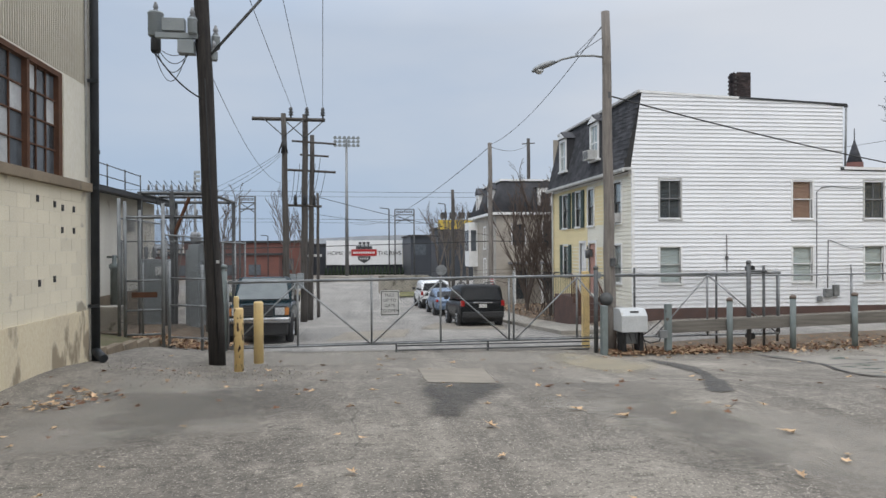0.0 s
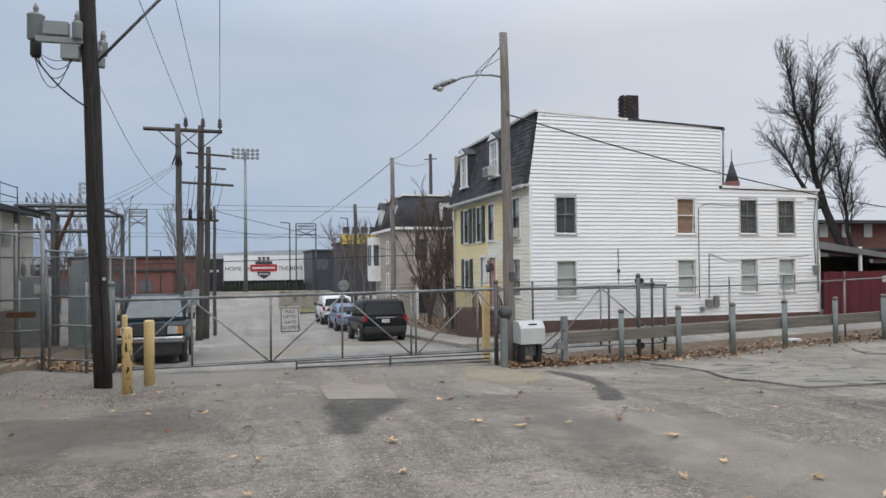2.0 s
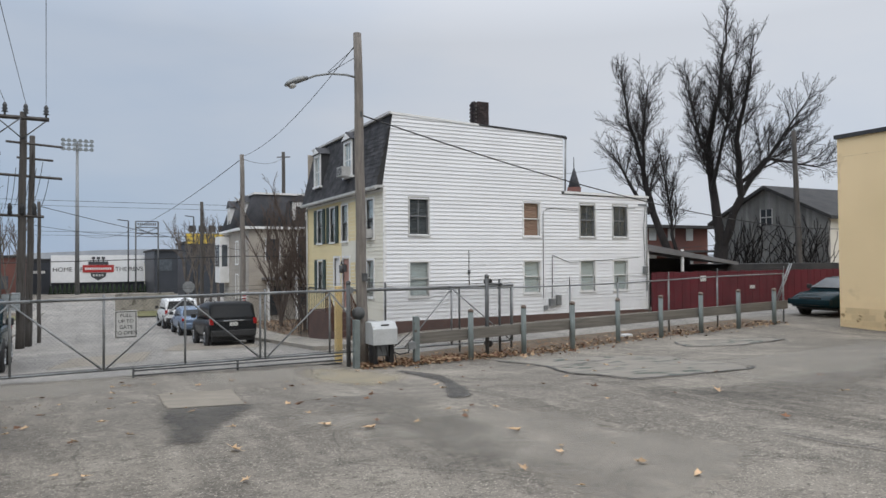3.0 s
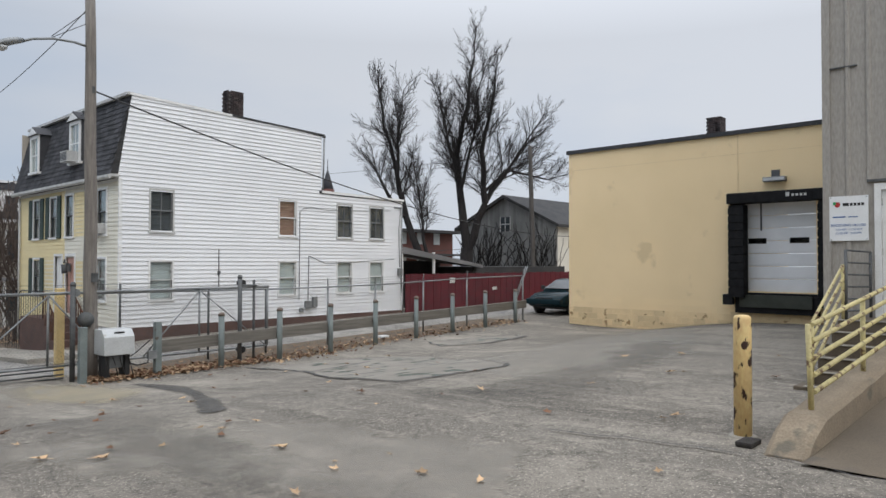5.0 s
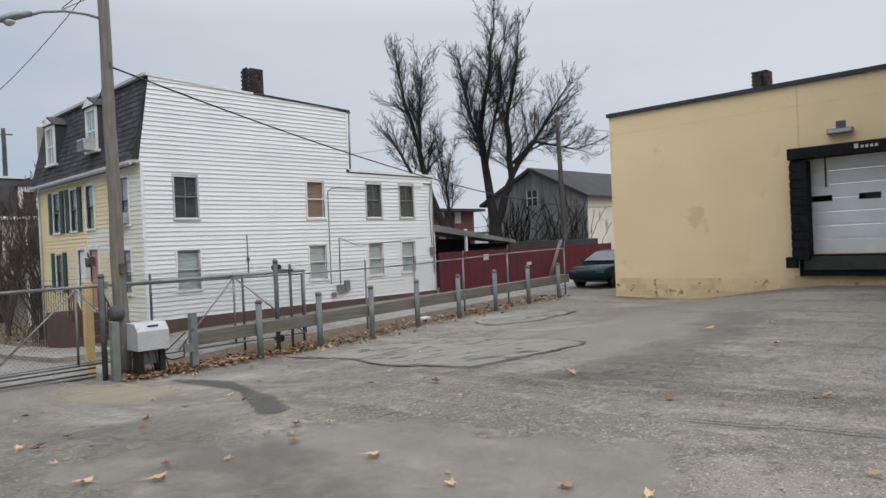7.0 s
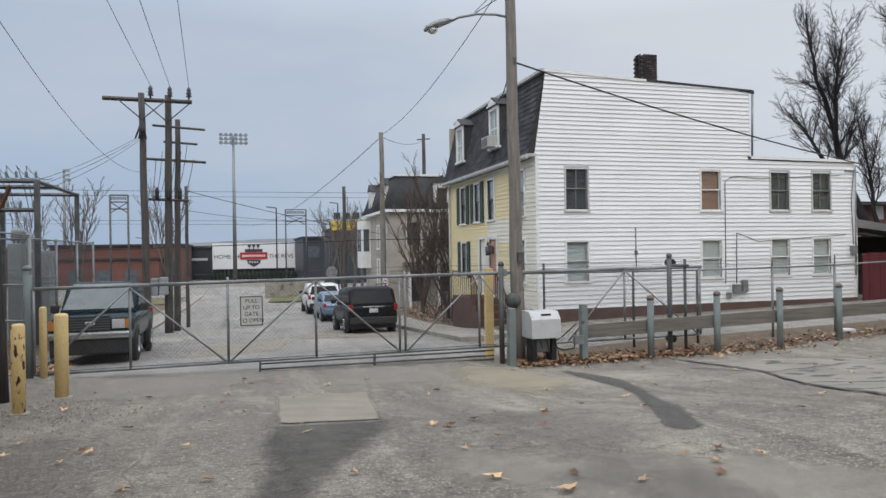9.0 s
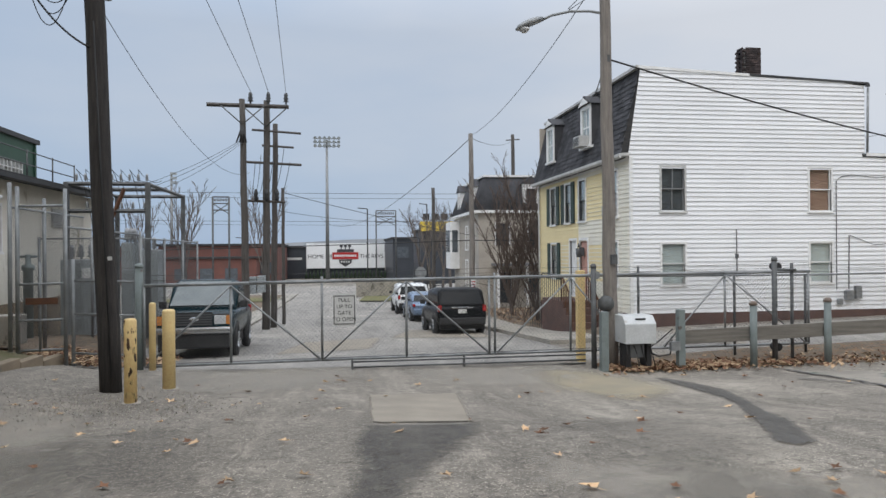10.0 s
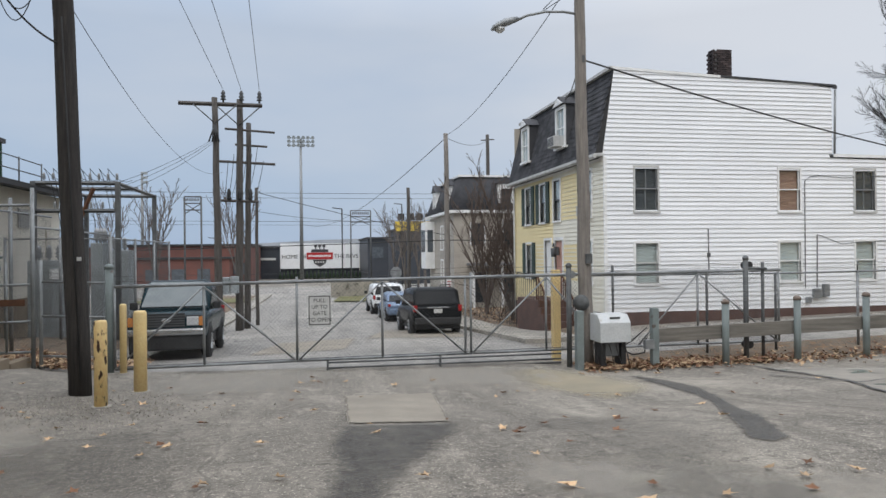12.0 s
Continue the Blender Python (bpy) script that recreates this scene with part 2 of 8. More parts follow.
TAN_SIDING = material("tan_siding", (0.42, 0.38, 0.32), (0.33, 0.30, 0.26), rough=0.6, scale=0.8, fine=25, bump=0.05, island=0.04)
WHITE_PAINT = material("white_paint", (0.80, 0.80, 0.79), (0.70, 0.70, 0.68), rough=0.5, scale=3, fine=40, bump=0.08)
DULL_TRIM = material("weathered_trim", (0.55, 0.55, 0.53), (0.40, 0.40, 0.39), rough=0.7, scale=4, fine=40, bump=0.1)
SLATE = material("roof_shingle", (0.045, 0.046, 0.05), (0.075, 0.075, 0.08), rough=0.95, scale=1.6, fine=30, bump=0.5, island=0.25, spec=0.2)
GREEN_SHUTTER = material("dark_green_paint", (0.015, 0.035, 0.028), (0.025, 0.05, 0.04), rough=0.55, scale=4, bump=0.05)
BRICK = material("brick", (0.19, 0.085, 0.06), (0.12, 0.06, 0.05), rough=0.9, scale=3, fine=60, bump=0.4, island=0.3)
SOOT_BRICK = material("sooty_brick", (0.075, 0.055, 0.052), (0.030, 0.026, 0.027), rough=0.95, scale=4, fine=60, bump=0.5, island=0.45)
MORTAR = material("mortar", (0.16, 0.155, 0.15), (0.09, 0.088, 0.085), rough=1.0, scale=5)
FOUNDATION = material("brown_foundation", (0.13, 0.075, 0.06), (0.085, 0.052, 0.045), rough=0.85, scale=1.5, fine=30, bump=0.3)
YELLOW_BLOCK = material("yellow_painted_block", (0.90, 0.70, 0.42), (0.84, 0.655, 0.385), rough=0.8, scale=0.5, fine=40, bump=0.35, stain=((0.74, 0.57, 0.33), 0.9, 0.62), island=0.02)
YELLOW_CHIP = material("chipped_yellow_block", (0.80, 0.62, 0.36), (0.70, 0.53, 0.31), rough=0.9, scale=2.0, fine=40, bump=0.5, stain=((0.34, 0.22, 0.11), 3.6, 0.60), island=0.10)
CREAM_BLOCK = material("cream_painted_block", (0.80, 0.73, 0.57), (0.70, 0.64, 0.50), rough=0.85, scale=0.7, fine=40, bump=0.35, stain=((0.36, 0.32, 0.25), 1.3, 0.62), island=0.05)
CREAM_PLINTH = material("cream_painted_concrete", (0.72, 0.63, 0.45), (0.60, 0.52, 0.38), rough=0.9, scale=1.0, fine=40, bump=0.5, stain=((0.33, 0.27, 0.19), 1.8, 0.60), stretch=(1, 1, 0.5))
CREAM_METAL = material("cream_corrugated_metal", (0.74, 0.70, 0.59), (0.64, 0.60, 0.51), rough=0.6, scale=0.7, fine=30, bump=0.1, stain=((0.33, 0.28, 0.22), 0.9, 0.63), stretch=(1, 1, 0.4))
OLD_WHITE = material("weathered_whitewash", (0.74, 0.71, 0.63), (0.60, 0.57, 0.50), rough=0.9, scale=0.8, fine=30, bump=0.25, stain=((0.34, 0.29, 0.22), 1.1, 0.60), stretch=(1, 1, 0.4))
GREY_METAL = material("grey_metal_cladding", (0.36, 0.335, 0.30), (0.315, 0.295, 0.265), rough=0.5, scale=0.5, fine=30, bump=0.05, stretch=(1, 1, 0.3))
GREEN_METAL = material("green_metal_cladding", (0.035, 0.085, 0.055), (0.025, 0.06, 0.042), rough=0.6, scale=0.8, bump=0.1, island=0.05)
RED_FENCE = material("dark_red_fence", (0.115, 0.010, 0.017), (0.085, 0.008, 0.014), rough=0.7, scale=1.2, fine=30, bump=0.15, island=0.10)
BARN = material("grey_weathered_boards", (0.27, 0.27, 0.26), (0.15, 0.15, 0.147), rough=0.95, scale=0.9, fine=25, bump=0.3, island=0.18, stretch=(1, 1, 0.3))
TIN = material("dull_tin_roof", (0.25, 0.25, 0.26), (0.16, 0.16, 0.165), rough=0.55, metal=0.3, scale=1.0, bump=0.1)
DARK_ROOF = material("dark_roofing", (0.035, 0.035, 0.037), (0.055, 0.054, 0.053), rough=0.9, scale=1.5, bump=0.3)
FLASHING = material("dark_flashing", (0.03, 0.032, 0.035), (0.045, 0.045, 0.047), rough=0.6, scale=2, bump=0.1)
GALV = material("galvanised_steel", (0.30, 0.31, 0.31), (0.20, 0.21, 0.215), rough=0.55, metal=0.55, scale=4, fine=50, bump=0.1)
DARK_GALV = material("weathered_steel", (0.14, 0.145, 0.145), (0.085, 0.088, 0.09), rough=0.65, metal=0.45, scale=4, fine=50, bump=0.1)
GREY_PAINT = material("grey_green_painted_steel", (0.20, 0.235, 0.23), (0.15, 0.175, 0.172), rough=0.6, scale=3, bump=0.1, stain=((0.10, 0.08, 0.065), 5, 0.66))
WIRE = material("fence_wire", (0.075, 0.077, 0.077), (0.05, 0.05, 0.05), rough=0.7, metal=0.2, scale=8, bump=0)
LINE = material("black_cable", (0.018, 0.018, 0.019), (0.03, 0.03, 0.03), rough=0.7, scale=3, bump=0)
GREY_WOOD = material("weathered_pole_wood", (0.25, 0.225, 0.20), (0.165, 0.15, 0.135), rough=0.95, scale=6, fine=40, bump=0.6, stretch=(4, 4, 0.35))
DARK_WOOD = material("creosoted_pole_wood", (0.026, 0.024, 0.023), (0.050, 0.044, 0.040), rough=0.9, scale=6, fine=40, bump=0.7, stretch=(4, 4, 0.35))
AGED_WOOD = material("aged_brown_pole_wood", (0.105, 0.096, 0.087), (0.068, 0.062, 0.057), rough=0.95, scale=3, fine=30, bump=0.5, stretch=(6, 6, 0.4), stain=((0.045, 0.038, 0.033), 2.0, 0.60))
RAIL_WOOD = material("weathered_rail_timber", (0.20, 0.185, 0.16), (0.135, 0.125, 0.11), rough=0.95, scale=5, fine=40, bump=0.6, stretch=(0.3, 4, 4))
YELLOW_POST = material("yellow_post_paint", (0.74, 0.55, 0.25), (0.66, 0.50, 0.25), rough=0.6, scale=3, fine=40, bump=0.15)
YELLOW_CHIPPED = material("chipped_yellow_post_paint", (0.74, 0.54, 0.24), (0.66, 0.48, 0.23), rough=0.65, scale=3, fine=40, bump=0.2, stain=((0.045, 0.022, 0.016), 15.0, 0.555), stretch=(1, 1, 0.45))
YELLOW_RAIL = material("yellow_rail_paint", (0.58, 0.50, 0.24), (0.46, 0.40, 0.21), rough=0.6, scale=5, fine=40, bump=0.15, stain=((0.16, 0.10, 0.06), 9, 0.57))
BLACK_RUBBER = material("black_rubber", (0.009, 0.009, 0.010), (0.018, 0.018, 0.019), spec=0.2, rough=0.85, scale=5, bump=0.2)
DOOR_WHITE = material("white_dock_door", (0.80, 0.81, 0.82), (0.72, 0.73, 0.74), rough=0.5, scale=1.5, bump=0.05, island=0.03)
BOX_WHITE = material("pale_grey_enamel", (0.52, 0.535, 0.535), (0.46, 0.475, 0.475), rough=0.45, scale=3, bump=0.05, stain=((0.38, 0.36, 0.32), 4, 0.68))
SIGN_WHITE = material("sign_white", (0.78, 0.79, 0.79), (0.72, 0.73, 0.73), rough=0.4, scale=3, bump=0)
SIGN_GREY = material("sign_dull_white", (0.60, 0.60, 0.58), (0.52, 0.52, 0.50), rough=0.45, scale=4, bump=0)
INK = material("black_ink", (0.02, 0.02, 0.022), (0.025, 0.025, 0.026), rough=0.6, bump=0)
RED_INK = material("red_ink", (0.42, 0.03, 0.03), (0.38, 0.03, 0.03), rough=0.5, bump=0)
EMBLEM_GREY = material("emblem_grey", (0.05, 0.05, 0.055), (0.06, 0.06, 0.065), rough=0.6, bump=0)
GREEN_INK = material("green_ink", (0.03, 0.30, 0.10), (0.03, 0.28, 0.10), rough=0.5, bump=0)
BLUE_INK = material("blue_ink", (0.05, 0.14, 0.36), (0.05, 0.13, 0.33), rough=0.5, bump=0)
INSULATOR = material("grey_porcelain", (0.32, 0.33, 0.34), (0.26, 0.27, 0.28), rough=0.3, scale=4, bump=0)
TRANSFORMER = material("transformer_grey", (0.33, 0.36, 0.37), (0.27, 0.30, 0.31), rough=0.45, scale=2, bump=0.05, stain=((0.22, 0.16, 0.11), 5, 0.68))
BARK = material("dark_bark", (0.016, 0.014, 0.014), (0.030, 0.026, 0.025), rough=1.0, scale=5, fine=30, bump=0.8, stretch=(3, 3, 0.5))
TWIG = material("brown_twig", (0.075, 0.055, 0.045), (0.11, 0.085, 0.07), rough=1.0, scale=4, bump=0.2)
PALE_TWIG = material("grey_twig", (0.15, 0.13, 0.115), (0.11, 0.095, 0.085), rough=1.0, scale=4, bump=0.2)
LEAF_TAN = material("dry_leaf_tan", (0.55, 0.39, 0.24), (0.43, 0.29, 0.17), rough=0.9, scale=12, bump=0.2, island=0.4)
LEAF_RUST = material("dry_leaf_rust", (0.22, 0.11, 0.06), (0.15, 0.08, 0.05), rough=0.9, scale=12, bump=0.2, island=0.4)
ROOM = material("room_painted_dim", (0.075, 0.077, 0.08), (0.06, 0.061, 0.063), rough=1.0, bump=0)
BLIND = material("window_blind", (0.56, 0.58, 0.57), (0.48, 0.50, 0.49), rough=0.8, scale=2, bump=0.05)
DARK_SASH = material("dark_sash", (0.10, 0.105, 0.11), (0.07, 0.073, 0.076), rough=0.6, bump=0.05)
GREY_SCREEN = material("grey_screened_curtain", (0.10, 0.105, 0.115), (0.07, 0.074, 0.08), rough=0.9, scale=3, bump=0.1)
GREY_SASH = material("grey_sash", (0.22, 0.225, 0.23), (0.16, 0.165, 0.17), rough=0.6, bump=0.05)
ORANGE_BLIND = material("pink_brown_blind", (0.36, 0.21, 0.16), (0.29, 0.165, 0.125), rough=0.8, scale=1.5, bump=0.05)
GLASS = pane_material("window_glass")
CAR_GLASS = pane_material("car_glass", (0.22, 0.24, 0.25), 0.8)
TYRE = material("tyre", (0.016, 0.016, 0.016), (0.025, 0.025, 0.025), rough=0.85, scale=8, bump=0.2)
ALLOY = material("alloy", (0.40, 0.41, 0.42), (0.34, 0.35, 0.36), rough=0.35, metal=0.8, bump=0)
CHROME = material("chrome", (0.55, 0.56, 0.57), (0.48, 0.49, 0.5), rough=0.2, metal=0.9, bump=0)
BLACK_CAR = material("black_car_paint", (0.007, 0.008, 0.009), (0.010, 0.011, 0.012), rough=0.3, spec=0.12, bump=0)
TEAL_CAR = material("dark_teal_car_paint", (0.004, 0.018, 0.024), (0.006, 0.023, 0.030), rough=0.22, spec=0.15, bump=0)
BLUE_CAR = material("blue_grey_car_paint", (0.17, 0.23, 0.33), (0.15, 0.21, 0.30), rough=0.28, metal=0.3, spec=0.6, bump=0)
WHITE_CAR = material("white_car_paint", (0.72, 0.73, 0.73), (0.68, 0.69, 0.69), rough=0.25, spec=0.6, bump=0)
TAIL_RED = material("red_lens", (0.35, 0.015, 0.015), (0.30, 0.012, 0.012), rough=0.2, bump=0)
AMBER = material("amber_lens", (0.55, 0.22, 0.06), (0.5, 0.2, 0.06), rough=0.2, bump=0)
LAMP_LENS = material("clear_lens", (0.55, 0.56, 0.56), (0.45, 0.46, 0.46), rough=0.15, bump=0)
PLASTIC = material("black_plastic", (0.02, 0.02, 0.021), (0.03, 0.03, 0.03), rough=0.6, bump=0.05)
FAR_BRICK = material("far_red_brick", (0.17, 0.075, 0.06), (0.12, 0.06, 0.052), rough=0.9, scale=0.4, bump=0)
FAR_DARK = material("far_dark_cladding", (0.03, 0.035, 0.042), (0.045, 0.05, 0.06), rough=0.5, scale=0.3, bump=0)
FAR_GREEN = material("far_evergreen", (0.02, 0.035, 0.02), (0.035, 0.05, 0.03), rough=1.0, scale=0.6, bump=0)
# Pale blue-grey base colour carries the distance haze over the hills.
HILL = material("haze_tinted_hill", (0.17, 0.185, 0.20), (0.24, 0.25, 0.26), rough=1.0, scale=0.05, bump=0)
YELLOW_FAR = material("far_yellow_paint", (0.70, 0.50, 0.06), (0.62, 0.45, 0.07), rough=0.7, bump=0)
CAP_RUST = material("rust_tinged_cap", (0.20, 0.165, 0.14), (0.14, 0.105, 0.085), rough=0.9, scale=9, bump=0.3)
RUST = material("rust_brown", (0.12, 0.055, 0.03), (0.08, 0.04, 0.025), rough=0.9, scale=6, bump=0.3)
PIPE = material("black_downpipe", (0.02, 0.023, 0.027), (0.03, 0.034, 0.038), rough=0.5, scale=4, bump=0.1)
GREEN_BIN = material("green_plastic", (0.02, 0.10, 0.06), (0.025, 0.09, 0.055), rough=0.5, bump=0)
PINK = material("faded_pink_paint", (0.55, 0.32, 0.26), (0.48, 0.28, 0.23), rough=0.7, bump=0.05)


# ---- mesh helpers ----
def box(bm, x0, x1, y0, y1, z0, z1):
    v = [bm.verts.new((x, y, z)) for z in (z0, z1) for x, y in ((x0, y0), (x1, y0), (x1, y1), (x0, y1))]
    for f in ((3, 2, 1, 0), (4, 5, 6, 7), (0, 1, 5, 4), (1, 2, 6, 5), (2, 3, 7, 6), (3, 0, 4, 7)):
        bm.faces.new([v[i] for i in f])
    return v


def tube(bm, p, q, r0, r1=None, n=8, caps=True):
    p, q = Vector(p), Vector(q)
    r1 = r0 if r1 is None else r1
    d = (q - p).normalized()
    side = d.cross(Vector((0, 0, 1)) if abs(d.z) < 0.9 else Vector((1, 0, 0))).normalized()
    up = side.cross(d)
    rings = []
    for c, r in ((p, r0), (q, r1)):
        rings.append([bm.verts.new(c + r * (math.cos(a) * side + math.sin(a) * up)) for a in (2 * math.pi * k / n for k in range(n))])
    for k in range(n):
        f = bm.faces.new((rings[0][k], rings[0][(k + 1) % n], rings[1][(k + 1) % n], rings[1][k]))
        f.smooth = n > 5
    if caps:
        bm.faces.new(rings[0][::-1])
        bm.faces.new(rings[1])
    return rings


def path_tube(bm, points, r, n=6):
    pts = [Vector(p) for p in points]
    rings = []
    for k, p in enumerate(pts):
        d = (pts[min(k + 1, len(pts) - 1)] - pts[max(k - 1, 0)]).normalized()
        side = d.cross(Vector((0, 0, 1)) if abs(d.z) < 0.9 else Vector((1, 0, 0))).normalized()
        up = side.cross(d)
        rings.append([bm.verts.new(p + r * (math.cos(a) * side + math.sin(a) * up)) for a in (2 * math.pi * j / n for j in range(n))])
    for a, b in zip(rings, rings[1:]):
        for j in range(n):
            bm.faces.new((a[j], a[(j + 1) % n], b[(j + 1) % n], b[j])).smooth = True
    bm.faces.new(rings[0][::-1])
    bm.faces.new(rings[-1])


def lathe(bm, centre, profile, n=16):
    """Rings of (radius, height) round a vertical axis."""
    cx, cy, cz = centre
    rings = [[bm.verts.new((cx + r * math.cos(2 * math.pi * k / n), cy + r * math.sin(2 * math.pi * k / n), cz + z)) for k in range(n)] for r, z in profile]
    for a, b in zip(rings, rings[1:]):
        for k in range(n):
            bm.faces.new((a[k], a[(k + 1) % n], b[(k + 1) % n], b[k])).smooth = True
    bm.faces.new(rings[0][::-1])
    bm.faces.new(rings[-1])


def extrude(bm, outline, axis, a, b):
    """A prism: an outline of 2D points, extruded along an axis from a to b."""
    def at(u, v, w):
        return {"x": (w, u, v), "y": (u, w, v), "z": (u, v, w)}[axis]
    lo, hi = [bm.verts.new(at(u, v, a)) for u, v in outline], [bm.verts.new(at(u, v, b)) for u, v in outline]
    k = len(outline)
    for i in range(k):
        bm.faces.new((lo[i], lo[(i + 1) % k], hi[(i + 1) % k], hi[i]))
    bm.faces.new(lo[::-1])
    bm.faces.new(hi)


def finish(bm, name, mat, bevel=0.0):
    if bevel:
        bmesh.ops.bevel(bm, geom=bm.edges[:], offset=bevel, segments=2, affect="EDGES", profile=0.6, clamp_overlap=True)
    bmesh.ops.recalc_face_normals(bm, faces=bm.faces[:])
    me = bpy.data.meshes.new(name)
    bm.to_mesh(me)
    bm.free()
    me.materials.append(mat)
    return me


def hang(ob, parent):
    if parent is not None:
        ob.parent = parent
        if parent.type == "EMPTY":
            ob.matrix_parent_inverse = parent.matrix_basis.inverted()
    return ob


def part(name, bm, mat, parent=None, label="", bevel=0.0):
    ob = hang(new(name, finish(bm, name, mat, bevel)), parent)
    return tagged(ob, label=label)


def thing(name, label, category, group="", at=(0, 0, 0), kind=""):
    ob = new(name)
    ob.empty_display_size = 0.3
    ob.matrix_basis = Matrix.Translation(at)
    return tagged(ob, label, category, group, kind)


def solid(name, bm, mat, label, category, group="", kind="", bevel=0.0):
    return tagged(part(name, bm, mat, None, "", bevel), label, category, group, kind)


def B():
    return bmesh.new()


def words(name, text, size, mat, m, parent, depth=0.002):
    """Flat lettering as a mesh; m places its centre."""
    cu = bpy.data.curves.new(name, "FONT")
    cu.body, cu.size, cu.align_x, cu.align_y, cu.extrude = text, size, "CENTER", "CENTER", depth
    tmp = new("text_source", cu)
    me = bpy.data.meshes.new_from_object(tmp.evaluated_get(bpy.context.evaluated_depsgraph_get()))
    bpy.data.objects.remove(tmp)
    me.materials.append(mat)
    ob = hang(new(name, me), parent)
    ob.matrix_basis = m
    return ob


def sag(p, q, drop, n=14):
    p, q = Vector(p), Vector(q)
    return [p.lerp(q, k / n) - Vector((0, 0, drop * 4 * (k / n) * (1 - k / n))) for k in range(n + 1)]


def smooth(a, b, x):
    t = min(1.0, max(0.0, (x - a) / (b - a)))
    return t * t * (3 - 2 * t)


# ---- ground: falls gently towards the gate and the street beyond ----
KY = (-60, 0, 8, 13, 18.5, 21, 33, 50, 90, 150, 400)
KZ = (1.6, 0.6, 0.38, -0.05, -0.42, -0.58, -1.3, -1.75, -2.4, -3.3, -4.0)


def gz(x, y):
    z = float(np.interp(y, KY, KZ))
    z += 0.08 * min(6, max(0, -x - 0.8)) * smooth(8, 12, y) * (1 - smooth(16, 19, y) * smooth(-6, -3.5, x)) * (1 - smooth(24, 34, y))
    z -= 0.085 * smooth(0.8, 2.2, -x) * (1 - smooth(3.2, 4.5, -x)) * smooth(8, 12, y) * (1 - smooth(15.5, 17.3, y))
    z -= 0.06 * min(2.5, max(0, x - 0.5)) * smooth(9, 12, y) * (1 - smooth(14, 18, y))
    z -= 0.08 * smooth(5, 6.3, x) * (1 - smooth(12, 15, x)) * smooth(14, 16, y) * (1 - smooth(17, 18.4, y))
    w = smooth(7.5, 10.5, x) * smooth(16.2, 19, y) * (1 - smooth(24, 27, y))
    z = z * (1 - w) + w * (-0.30 + 0.0245 * (x - 9.4))
    return z + 0.03 * min(12, max(0, x - 12)) * smooth(11, 16, y) * (1 - w)


def lines(spans):
    out = []
    for a, b, n in spans:
        out += [a + (b - a) * k / n for k in range(n)]
    return out + [spans[-1][1]]


def sheet(bm, xs, ys, lift=0.0):
    grid = [[bm.verts.new((x, y, gz(x, y) + lift)) for x in xs] for y in ys]
    for a, b in zip(grid, grid[1:]):
        for k in range(len(xs) - 1):
            bm.faces.new((a[k], a[k + 1], b[k + 1], b[k])).smooth = True


def patch(bm, outline, lift, step=0.5, wobble=0.0, seed=0):
    """A flat-lying area on the ground inside an outline."""
    rng = random.Random(seed)
    pts = []
    for (ax, ay), (bx, by) in zip(outline, outline[1:] + outline[:1]):
        n = max(1, int(math.hypot(bx - ax, by - ay) / step))
        for k in range(n):
            pts.append((ax + (bx - ax) * k / n + rng.uniform(-wobble, wobble), ay + (by - ay) * k / n + rng.uniform(-wobble, wobble)))
    vs = [bm.verts.new((x, y, 0)) for x, y in pts]
    f = bm.faces.new(vs)
    if f.normal.z < 0:
        f.normal_flip()
    bmesh.ops.triangulate(bm, faces=[f])
    for _ in range(3):
        long = [e for e in bm.edges if e.calc_length() > step * 1.6]
        if not long:
            break
        bmesh.ops.subdivide_edges(bm, edges=long, cuts=1)
        bmesh.ops.triangulate(bm, faces=bm.faces[:])
    edge = bm.verts.layers.float.new("edge")
    n = len(pts)
    for v in bm.verts:
        best = 9.0
        for k in range(n):
            ax, ay = pts[k]
            bx, by = pts[(k + 1) % n]
            t = min(1, max(0, ((v.co.x - ax) * (bx - ax) + (v.co.y - ay) * (by - ay)) / ((bx - ax) ** 2 + (by - ay) ** 2 + 1e-9)))
            best = min(best, math.hypot(v.co.x - ax - t * (bx - ax), v.co.y - ay - t * (by - ay)))
        v[edge] = best
        v.co.z = gz(v.co.x, v.co.y) + lift


bm = B()
sheet(bm, lines([(-900, -60, 6), (-60, -12, 12), (-12, 26, 76), (26, 60, 12), (60, 900, 6)]), lines([(-900, -60, 5), (-60, -6, 9), (-6, 26, 64), (26, 60, 34), (60, 160, 20), (160, 1500, 6)]))
solid("ground", bm, ASPHALT, "worn grey asphalt yard with stains and cracks", "ground", kind="structure")



# ---- building blocks for facades ----
class Face:
    """An upright facade: origin, direction along it and outward normal; u runs along, z up, d outwards."""

    def __init__(self, x, y, ux, uy, nx, ny):
        self.o, self.u, self.n = Vector((x, y, 0)), Vector((ux, uy, 0)), Vector((nx, ny, 0))

    def at(self, u, z, d=0.0):
        return self.o + self.u * u + self.n * d + Vector((0, 0, z))

    def box(self, bm, u0, u1, z0, z1, d0, d1):
        v = [bm.verts.new(self.at(u, z, d)) for z in (z0, z1) for u, d in ((u0, d0), (u1, d0), (u1, d1), (u0, d1))]
        for f in ((3, 2, 1, 0), (4, 5, 6, 7), (0, 1, 5, 4), (1, 2, 6, 5), (2, 3, 7, 6), (3, 0, 4, 7)):
            bm.faces.new([v[i] for i in f])

    def turn(self):
        """The pose of lettering on the face."""
        return Matrix((self.u.to_tuple(), (0, 0, 1), self.n.to_tuple())).transposed().to_4x4()


